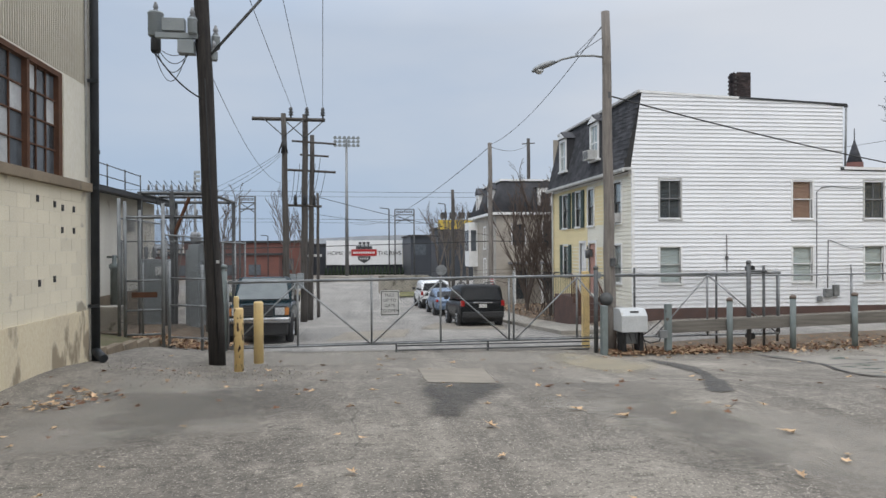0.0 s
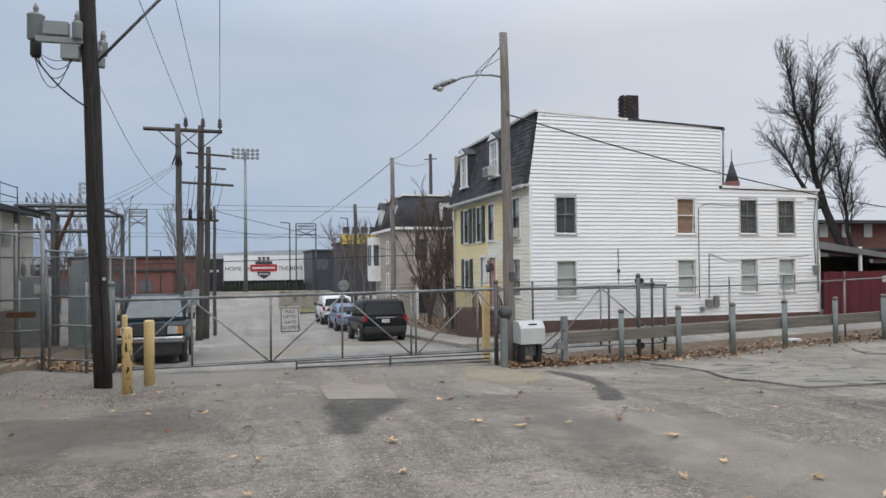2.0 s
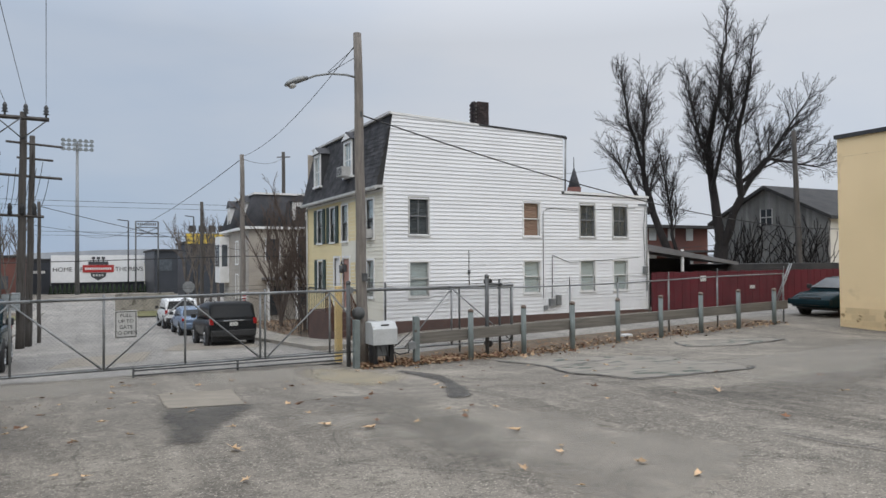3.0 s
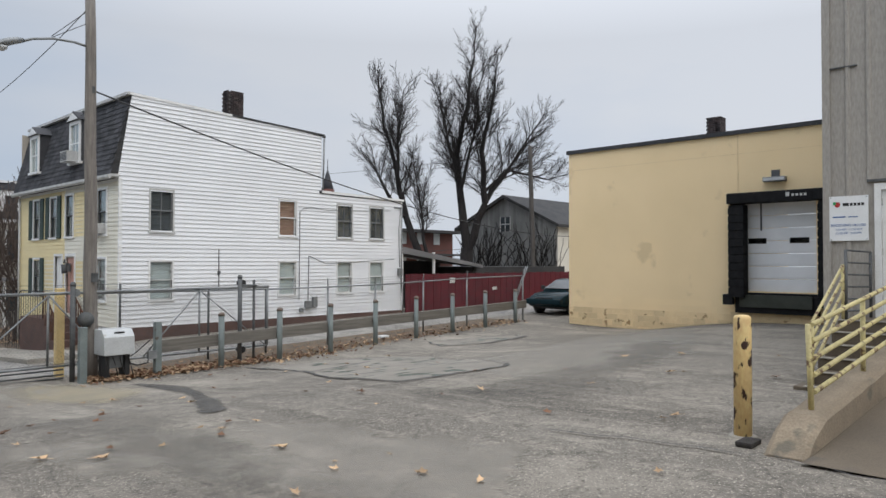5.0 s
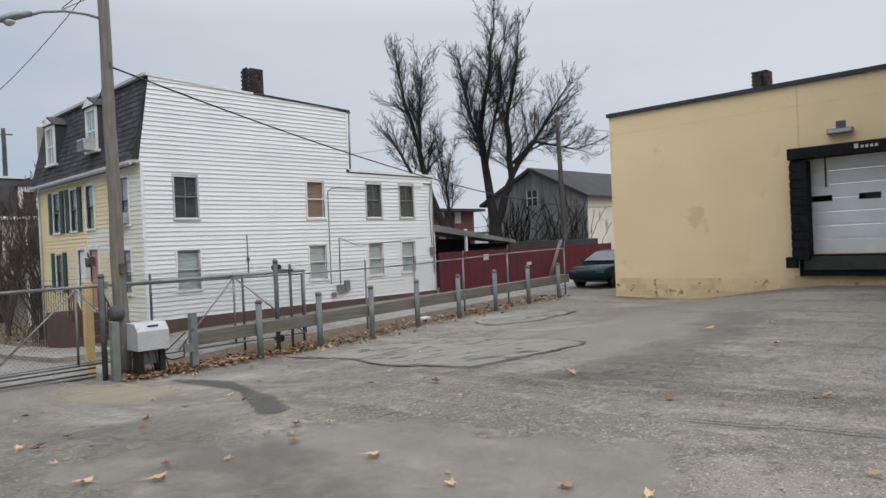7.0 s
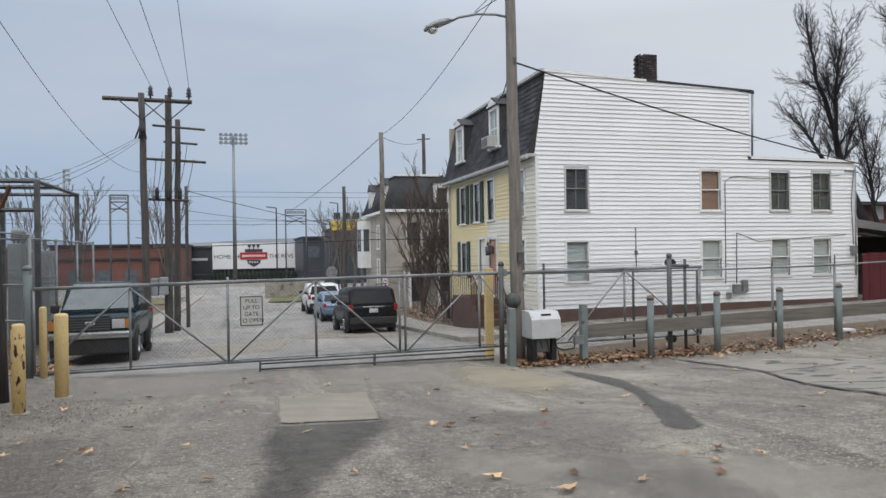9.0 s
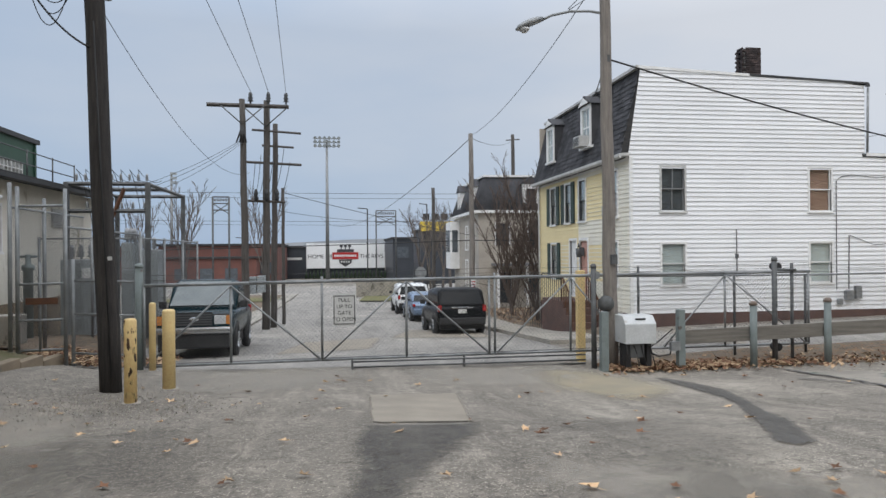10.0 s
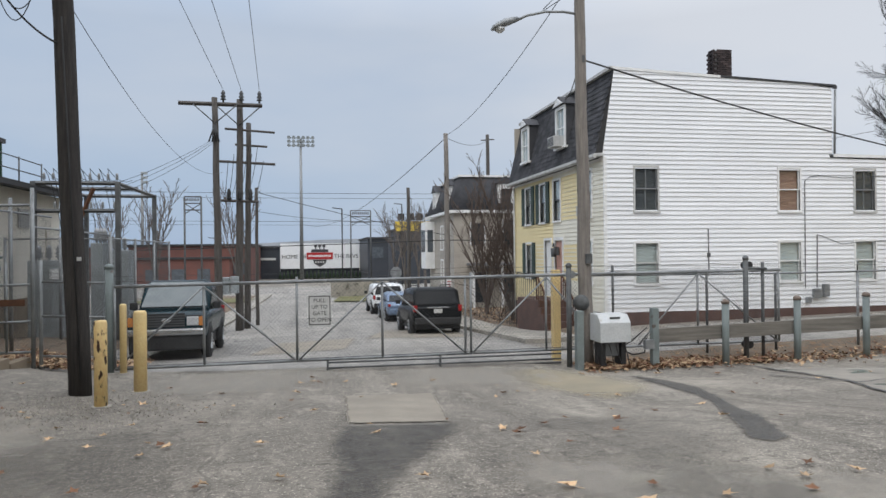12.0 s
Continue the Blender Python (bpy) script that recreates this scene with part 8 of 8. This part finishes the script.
bay = part("bay", bm, WHITE_PAINT, th, "white projecting bay window")
bm = B()
tf.box(bm, 7.2, 7.9, 2.0, 3.6, 0.7, 0.72)
tf.box(bm, 8.1, 8.8, 2.0, 3.6, 0.7, 0.72)
Face(TX - 0.7, TY + 7.0, 1, 0, 0, -1).box(bm, 0.15, 0.55, 2.0, 3.6, 0.0, 0.02)
part("pane", bm, grey_pane, bay)
for u, z0, z1 in ((1.2, 2.2, 3.7), (3.6, 2.2, 3.7), (1.2, -0.4, 1.2), (3.6, -0.6, 1.4)):
    window(tf, th, u, u + 0.8, z0, z1, sash=DARK_SASH, blind_to=0.5, behind=BLIND, tw=0.1)
bm = B()
ts.box(bm, 0.8, 4.6, 1.15, 1.30, 0.0, 1.7)
part("porch_roof", bm, TIN, th)
for u in (0.9, 2.7, 4.5):
    bm = B()
    ts.box(bm, u - 0.06, u + 0.06, -1.8, 1.15, 1.5, 1.62)
    part("porch_post", bm, WHITE_PAINT, th)
for u, z0, z1 in ((1.2, -1.2, 0.7), (3.0, -0.6, 0.6), (1.1, 2.4, 3.8), (3.2, 2.2, 4.0)):
    bm = B()
    ts.box(bm, u, u + 0.85, z0, z1, 0.03, 0.05)
    w = part("window", bm, dark_pane, th)
    bm = B()
    ts.box(bm, u - 0.08, u, z0, z1 + 0.08, 0.0, 0.07)
    ts.box(bm, u + 0.85, u + 0.93, z0, z1 + 0.08, 0.0, 0.07)
    part("frame", bm, WHITE_PAINT, w)
bm = B()
for k in range(9):
    ts.box(bm, 2.0 + 0.3 * k, 2.3 + 0.3 * k, 1.35 + 0.26 * k, 1.41 + 0.26 * k, 0.3, 1.2)
tube(bm, ts.at(2.0, 2.2, 1.2), ts.at(4.7, 4.6, 1.2), 0.03)
part("outside_stair", bm, DARK_WOOD, th)

# ---- red fence, tin shed and barn beyond the lane ----
rf = thing("red_fence", "dark red vertical board fence along the lane", "fence", at=(28, 22.6, 0.1))
for k in range(56):
    x = 21.75 + 0.25 * k
    bm = B()
    box(bm, x, x + 0.244, 22.60 - 0.008 * (k % 2), 22.66, gz(x, 22.6) - 0.05, 1.68 + 0.012 * ((k * 5) % 3))
    part("fence_board", bm, RED_FENCE, rf)
bm = B()
box(bm, 24.6, 24.95, 22.575, 22.59, 1.25, 1.5)
part("notice", bm, SIGN_GREY, rf)
bm = B()
box(bm, 27.8, 28.15, 22.575, 22.59, 0.85, 1.0)
part("notice", bm, SIGN_GREY, rf)
bm = B()
tube(bm, (29.2, 22.4, -0.05), (30.4, 22.4, 2.0), 0.03)
tube(bm, (29.35, 22.4, -0.05), (30.55, 22.4, 2.0), 0.03)
solid("leaning_ladder", bm, GALV, "pale ladder leaning on the red fence", "ladder")
shed = thing("tin_shed", "low shed with a slanting pale tin roof behind the red fence", "shed", at=(26, 25, 0))
bm = B()
v = [bm.verts.new(p) for p in ((21.9, 23.2, 2.95), (27.8, 23.2, 2.1), (27.8, 26.5, 2.35), (21.9, 26.5, 3.2), (21.9, 23.2, 2.65), (27.8, 23.2, 1.95), (27.8, 26.5, 2.2), (21.9, 26.5, 2.9))]
for f in ((0, 1, 2, 3), (7, 6, 5, 4), (0, 4, 5, 1), (1, 5, 6, 2), (2, 6, 7, 3), (3, 7, 4, 0)):
    bm.faces.new([v[i] for i in f])
part("roof", bm, TIN, shed)
bm = B()
box(bm, 22.0, 27.6, 26.0, 26.2, -0.1, 2.3)
box(bm, 27.5, 36.0, 23.6, 27.0, 1.3, 2.0)
box(bm, 28, 36, 25, 27, -0.1, 1.5)
part("body", bm, DARK_ROOF, shed)
bm = B()
for x in (22.1, 24.2):
    box(bm, x, x + 0.1, 23.25, 23.35, 0, 2.7)
part("post", bm, WHITE_PAINT, shed)
barn = thing("barn", "weathered grey board barn with a dark shingled gable roof", "barn", at=(44, 30, 0))
for k in range(40):
    y = 26.2 + 8.2 * k / 40
    top = 4.9 + 1.85 * (1 - abs(y + 0.1 - 30.4) / 4.2)
    bm = B()
    box(bm, 39.0 - 0.012 * (k % 2), 39.2, y, y + 0.195, -0.3, max(4.9, top))
    part("board", bm, BARN, barn)
bm = B()
box(bm, 39.2, 52, 26.2, 26.4, -0.3, 4.9)
part("side_wall", bm, OLD_WHITE, barn)
bm = B()
extrude(bm, [(25.8, 4.75), (30.4, 6.95), (34.9, 4.75), (34.9, 4.55), (30.4, 6.72), (25.8, 4.55)], "x", 38.7, 52)
part("roof", bm, DARK_ROOF, barn)
bm = B()
box(bm, 38.95, 38.985, 29.95, 30.75, 4.4, 5.4)
w = part("gable_window", bm, dark_pane, barn)
bm = B()
for a, b, c, d in ((29.88, 29.95, 4.35, 5.45), (30.75, 30.82, 4.35, 5.45), (30.32, 30.38, 4.4, 5.4), (29.95, 30.75, 4.87, 4.93)):
    box(bm, 38.93, 38.95, a, b, c, d)
part("frame", bm, DULL_TRIM, w)
iv = B()
for k in range(170):
    p = Vector((38.96, rv.choice((27.2, 28.6, 31.5, 33.0)) + rv.gauss(0, 0.7), rv.uniform(0, 1)))
    v = Vector((0, rv.uniform(-0.4, 0.4), 1)).normalized()
    for j in range(rv.randrange(5, 12)):
        q = p + v * 0.4
        if q.z > 4.7 + 1.7 * (1 - abs(q.y - 30.4) / 4.2):
            break
        tube(iv, p, q, 0.022, 0.018, 3, False)
        p, v = q, (v + Vector((0, rv.uniform(-1, 1), rv.uniform(-0.3, 0.5))) * 0.45).normalized()
solid("bare_vine", iv, BARK, "bare dark vine climbing the barn boards", "vine", kind="stuff")
bh = thing("brick_terrace", "far dark red brick terrace with white windows", "building", at=(60, 62, 0))
bm = B()
box(bm, 44, 62, 56, 62, -1, 5.6)
part("wall", bm, FAR_BRICK, bh)
for k in range(6):
    for z in (1.2, 4.3):
        bm = B()
        box(bm, 45.2 + 2.7 * k, 46.2 + 2.7 * k, 55.95, 56.0, z, z + 1.6)
        part("window", bm, BLIND, bh)
bm = B()
box(bm, 43.6, 62.4, 54.5, 62.4, 5.6, 5.9)
box(bm, 44, 62, 53.5, 56, 3.0, 3.2)
part("roof", bm, DARK_ROOF, bh)
spire = thing("church_spire", "far dark church spire with a finial", "spire", at=(76, 98, 0))
bm = B()
tube(bm, (76, 98, 0), (76, 98, 15.0), 1.2, 1.2, 8)
part("tower", bm, FAR_BRICK, spire)
bm = B()
tube(bm, (76, 98, 14.8), (76, 98, 18.6), 1.15, 0.05, 8)
tube(bm, (76, 98, 18.4), (76, 98, 20.3), 0.08, 0.06, 6)
part("steeple", bm, SLATE, spire)

# ---- substation behind the fence ----
sub = thing("substation", "small electrical substation with a galvanised gantry", "substation", at=(-6.3, 28, -0.6))
for x, y in ((-7.6, 26), (-7.6, 31), (-5.2, 26), (-5.2, 31), (-6.5, 26)):
    bm = B()
    box(bm, x - 0.07, x + 0.07, y - 0.07, y + 0.07, -1.2, 4.3)
    part("column", bm, DARK_GALV, sub)
for a, b in (((-7.6, 26, 4.25), (-5.2, 26, 4.25)), ((-7.6, 31, 4.25), (-5.2, 31, 4.25)), ((-7.6, 26, 4.25), (-7.6, 31, 4.25)), ((-5.2, 26, 4.25), (-5.2, 31, 4.25)), ((-7.6, 26, 3.4), (-5.2, 26, 3.4)), ((-7.6, 28.5, 4.3), (-5.2, 28.5, 4.3)), ((-6.5, 26, 2.6), (-5.9, 26, 4.1))):
    bm = B()
    tube(bm, a, b, 0.065, 0.065, 4)
    part("beam", bm, DARK_GALV if a[2] > 3 else RUST, sub)
for k in range(9):
    insulator(sub, -7.3 + 0.26 * k, 26.0, 4.33, 0.9)
for k in range(6):
    insulator(sub, -7.0 + 0.34 * k, 26.0, 3.45, 0.9)
for k in range(8):
    bm = B()
    path_tube(bm, sag((-7.3 + 0.26 * k, 26, 4.7), (-6.9 + 0.25 * k, 26.2, 2.9), 0.3 if k % 2 else -0.3, 7), 0.010, 4)
    path_tube(bm, sag((-7.3 + 0.26 * k, 26, 4.7), (-7.2 + 0.26 * k, 28.5, 4.6), 0.2, 5), 0.010, 4)
    part("jumper_wire", bm, LINE, sub)
for x, y, w, h in ((-6.9, 25.2, 0.9, 1.6), (-5.6, 25.6, 0.35, 2.1), (-6.2, 29.4, 1.1, 1.9)):
    bm = B()
    box(bm, x - w / 2, x + w / 2, y - 0.4, y + 0.4, -0.9, -0.9 + h + 1.2)
    tr = part("transformer", bm, TRANSFORMER, sub, bevel=0.03)
    for k in range(3):
        insulator(tr, x - w * 0.3 + 0.3 * w * k, y, h + 0.28, 1.8)
bm = B()
box(bm, -6.75, -6.35, 24.78, 24.8, 1.35, 1.65)
part("warning_plate", bm, SIGN_WHITE, sub)
sf = thing("substation_fence", "tall grey chain-link fence round the substation", "fence", at=(-4.9, 28, -0.6))
for y in (24.0, 26.7, 29.4, 32.0):
    bar(sf, "post", (-4.88, y, gz(-4.9, y)), (-4.88, y, 2.55), 0.04)
for x in (-6.2, -7.6):
    bar(sf, "post", (x, 24.0, gz(x, 24)), (x, 24.0, 2.55), 0.04)
bar(sf, "rail", (-4.88, 24.0, 2.5), (-4.88, 32.0, 2.5), 0.022)
bar(sf, "rail", (-7.6, 24.0, 2.5), (-4.88, 24.0, 2.5), 0.022)
fence_mesh(sf, (-4.88, 24.0), (-4.88, 32.0), (-0.6, -1.0), (2.5, 2.5), 0.10, 0.0025)
fence_mesh(sf, (-7.6, 24.0), (-4.88, 24.0), (-0.3, -0.5), (2.5, 2.5), 0.10, 0.0025)
bm = B()
lathe(bm, (-7.6, 23.3, gz(-7.6, 23.3)), [(0.12, -0.1), (0.12, 1.85), (0.16, 1.88), (0.16, 2.0), (0.07, 2.04), (0.07, 2.3)], 12)
tube(bm, (-7.82, 23.3, 2.0), (-7.38, 23.3, 2.0), 0.035)
solid("gas_standpipe", bm, GREY_PAINT, "grey standpipe valve beside the tall fence", "pipe")
bm = B()
box(bm, -6.9, -6.1, 19.0, 19.6, 0.1, 0.75)
solid("concrete_block", bm, CONCRETE, "weathered concrete block behind the tall fence", "block", bevel=0.03)

# ---- street end: signs, stadium and skyline ----
stop = thing("stop_sign", "back of a grey octagonal sign on a post", "road sign", at=(6.28, 50.7, -1.8))
bm = B()
extrude(bm, [(6.28 + 0.42 * math.cos(math.pi / 8 + k * math.pi / 4), 0.62 + 0.42 * math.sin(math.pi / 8 + k * math.pi / 4)) for k in range(8)], "y", 50.68, 50.69)
part("plate", bm, GALV, stop)
bar(stop, "post", (6.28, 50.72, -1.9), (6.28, 50.72, 1.0), 0.03)
board = thing("ballpark_board", "white stadium board with dark words and a red emblem", "billboard", at=(2, 147.8, -1))
bm = B()
box(bm, -5.98, 9.94, 147.8, 148.3, -1.15, 3.98)
face_ = part("panel", bm, SIGN_WHITE, board)
words("lettering", "HOME OF", 1.15, INK, pose(-3.2, 147.77, 1.25, 90), face_)
words("lettering", "THE REVS", 1.15, INK, pose(7.25, 147.77, 1.25, 90), face_)
bm = B()
extrude(bm, [(0.55, 0.62), (3.25, 0.62), (3.1, -0.1), (1.9, -0.85), (0.7, -0.1)], "y", 147.74, 147.79)
for k in range(3):
    box(bm, 0.75 + 0.85 * k, 1.35 + 0.85 * k, 147.74, 147.79, 3.2, 3.65)
    box(bm, 0.95 + 0.85 * k, 1.15 + 0.85 * k, 147.74, 147.79, 2.75, 3.2)
box(bm, 0.2, 3.6, 147.74, 147.79, 2.15, 2.75)
emblem = part("emblem", bm, EMBLEM_GREY, face_, "grey shield emblem")
bm = B()
for k in range(4):
    box(bm, 0.95 + 0.5 * k, 1.25 + 0.5 * k, 147.71, 147.735, -0.05, 0.35)
part("emblem_bar", bm, SIGN_GREY, emblem)
bm = B()
box(bm, -0.75, 4.55, 147.70, 147.73, 0.72, 2.1)
band = part("emblem_band", bm, RED_INK, face_, "red emblem band")
bm = B()
for k in range(12):
    box(bm, -0.35 + 0.38 * k, -0.08 + 0.38 * k, 147.67, 147.69, 1.2, 1.62)
part("band_bar", bm, SIGN_WHITE, band)
bm = B()
box(bm, -6.0, 10.0, 148.6, 149.0, -3.6, -1.16)
solid("dark_screen", bm, FAR_DARK, "dark screen wall under the stadium board", "wall")
bm = B()
rh = random.Random(6)
for k in range(22):
    x = -6 + 0.76 * k
    tube(bm, (x, 147, -3.4), (x, 147, -1.2 - 0.6 * rh.random()), 0.5, 0.08, 6)
solid("clipped_hedge", bm, FAR_GREEN, "row of dark conical evergreens under the board", "hedge", kind="stuff")
sl = thing("stadium_light", "tall grey stadium floodlight mast", "floodlight", at=(-1.84, 140, -3))
bm = B()
tube(bm, (-1.84 + 0.25, 140, -3.3), (-1.84 + 0.25, 140, 24.0), 0.42, 0.22, 10)
part("mast", bm, GALV, sl)
for r_ in range(3):
    bm = B()
    tube(bm, (-4.0, 140, 22.7 + 0.75 * r_), (0.9, 140, 22.7 + 0.75 * r_), 0.07)
    part("beam", bm, GALV, sl)
    for k in range(6):
        bm = B()
        tube(bm, (-3.8 + 0.9 * k, 139.6, 22.75 + 0.75 * r_), (-3.8 + 0.9 * k, 140.2, 22.95 + 0.75 * r_), 0.36, 0.2, 8)
        part("floodlight", bm, TRANSFORMER, sl)
sl2 = thing("stadium_light", "distant grey floodlight mast", "floodlight", at=(-37, 168.6, -3))
bm = B()
tube(bm, (-37, 168.6, -4), (-37, 168.6, 20.5), 0.4, 0.25, 8)
part("mast", bm, GALV, sl2)
for r_ in range(3):
    bm = B()
    box(bm, -37.2, -35.8, 168.3, 168.6, 18.0 + 1.0 * r_, 18.6 + 1.0 * r_)
    part("floodlight", bm, TRANSFORMER, sl2)


def block(name, x0, x1, y0, y1, z1, mat, label, wins=(), wmat=None, roof=None):
    b = thing(name, label, "building", "far buildings", at=((x0 + x1) / 2, y0, -3))
    bm = B()
    box(bm, x0, x1, y0, y1, -4, z1)
    part("wall", bm, mat, b)
    bm = B()
    box(bm, x0 - 0.3, x1 + 0.3, y0 - 0.3, y1, z1, z1 + 0.35)
    part("roof", bm, roof or DARK_ROOF, b)
    for a, c, d, e in wins:
        bm = B()
        box(bm, a, c, y0 - 0.06, y0 - 0.01, d, e)
        part("window", bm, wmat or grey_pane, b)
    return b


block("brick_building", -48, -13, 122, 140, 1.2, FAR_BRICK, "far low red brick building", [(-46 + 4 * k, -44 + 4 * k, -2.2, -0.4) for k in range(8)])
block("stadium_stand", -20, -6.2, 150, 165, 3.0, FAR_DARK, "dark glazed stadium stand", [(-19, -13, -0.5, 1.2), (-12, -7, 0.6, 1.1)], SIGN_GREY)
block("stadium_stand", 10.2, 24, 128, 150, 4.4, FAR_DARK, "dark steel stadium stand behind bare trees", [(11 + 3 * k, 13 + 3 * k, 1, 3) for k in range(4)])
block("brick_building", -30, -10, 128, 150, 3.4, FAR_BRICK, "far red brick building with dark upper storey", [(-29 + 3.2 * k, -27 + 3.2 * k, -1.5, 0.5) for k in range(6)])
ys_ = block("dark_shop", 12.0, 17.5, 100, 110, 4.9, FAR_DARK, "far dark building with a bright yellow parapet")
bm = B()
box(bm, 11.9, 17.6, 99.6, 99.9, 4.95, 6.3)
part("parapet", bm, YELLOW_FAR, ys_)
for k in range(4):
    bm = B()
    box(bm, 12.3 + 1.3 * k, 13.2 + 1.3 * k, 99.6, 100, 6.5, 7.4)
    part("sign_block", bm, INK, ys_)
block("tan_terrace", 13.5, 34, 58, 68, 5.5, TAN_SIDING, "tan terrace behind the mansard house")
bm = B()
box(bm, 2.2, 7.0, 66.6, 67.0, -2.3, -0.35)
solid("concrete_wall", bm, CONCRETE, "weathered concrete wall at the street end", "wall", kind="structure", bevel=0.02)


def frame_sign(x, y, z0, zt, w, h, label):
    s = thing("frame_sign", label, "sign", at=(x, y, z0))
    for dx in (-w / 2, w / 2):
        bar(s, "post", (x + dx, y, z0), (x + dx, y, zt), 0.12, DARK_GALV, 6)
    for z in (zt, zt - h, zt - 2 * h):
        bar(s, "beam", (x - w / 2, y, z), (x + w / 2, y, z), 0.08, DARK_GALV, 6)
    bar(s, "brace", (x - w / 2, y, zt - h), (x + w / 2, y, zt - 2.6 * h), 0.06, DARK_GALV, 5)
    bar(s, "brace", (x + w / 2, y, zt - h), (x - w / 2, y, zt - 2.6 * h), 0.06, DARK_GALV, 5)
    for k in range(9):
        bm = B()
        box(bm, x - w * 0.42 + w * 0.095 * k, x - w * 0.36 + w * 0.095 * k, y - 0.12, y - 0.08, zt - h * 0.7, zt - h * 0.25)
        part("sign_bar", bm, DARK_GALV, s)


frame_sign(8.0, 113, -3, 8.6, 3.1, 0.9, "dark steel frame sign above the stadium stand")
frame_sign(-13.4, 90, -3, 8.9, 1.9, 0.8, "far steel frame sign by the brick building")
for x, y, h in ((3.4, 70, 8.2), (10.7, 82.5, 9.5), (9.0, 75, 5.5), (-11.5, 95, 6)):
    s = thing("street_lamp", "slim dark street lamp at the street end", "street lamp", "far street lamps", at=(x, y, -2))
    bar(s, "post", (x, y, -2.5), (x, y, h - 2), 0.07, PLASTIC, 6)
    bar(s, "arm", (x, y, h - 2), (x - 0.9, y, h - 1.9), 0.05, PLASTIC, 6)
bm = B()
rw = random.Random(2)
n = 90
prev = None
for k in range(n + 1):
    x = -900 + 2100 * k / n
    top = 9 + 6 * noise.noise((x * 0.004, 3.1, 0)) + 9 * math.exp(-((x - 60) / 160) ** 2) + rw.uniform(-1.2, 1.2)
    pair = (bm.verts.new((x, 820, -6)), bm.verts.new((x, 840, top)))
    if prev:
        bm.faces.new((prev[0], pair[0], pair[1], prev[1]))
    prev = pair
solid("backdrop", bm, HILL, "distant wooded hills with haze painted into their colour", "hills", kind="structure")
for k in range(26):
    x = -70 + 6.2 * k
    if -8 < x < 12:
        continue
    block("far_house", x, x + 4.5, 230 + 7 * (k % 3), 240 + 7 * (k % 3), 2.0 + 2.5 * rw.random(), (FAR_BRICK, TAN_SIDING, OLD_WHITE)[k % 3], "small far house on the rise", [(x + 1, x + 1.8, 0.5, 1.6), (x + 2.8, x + 3.6, 0.5, 1.6)])
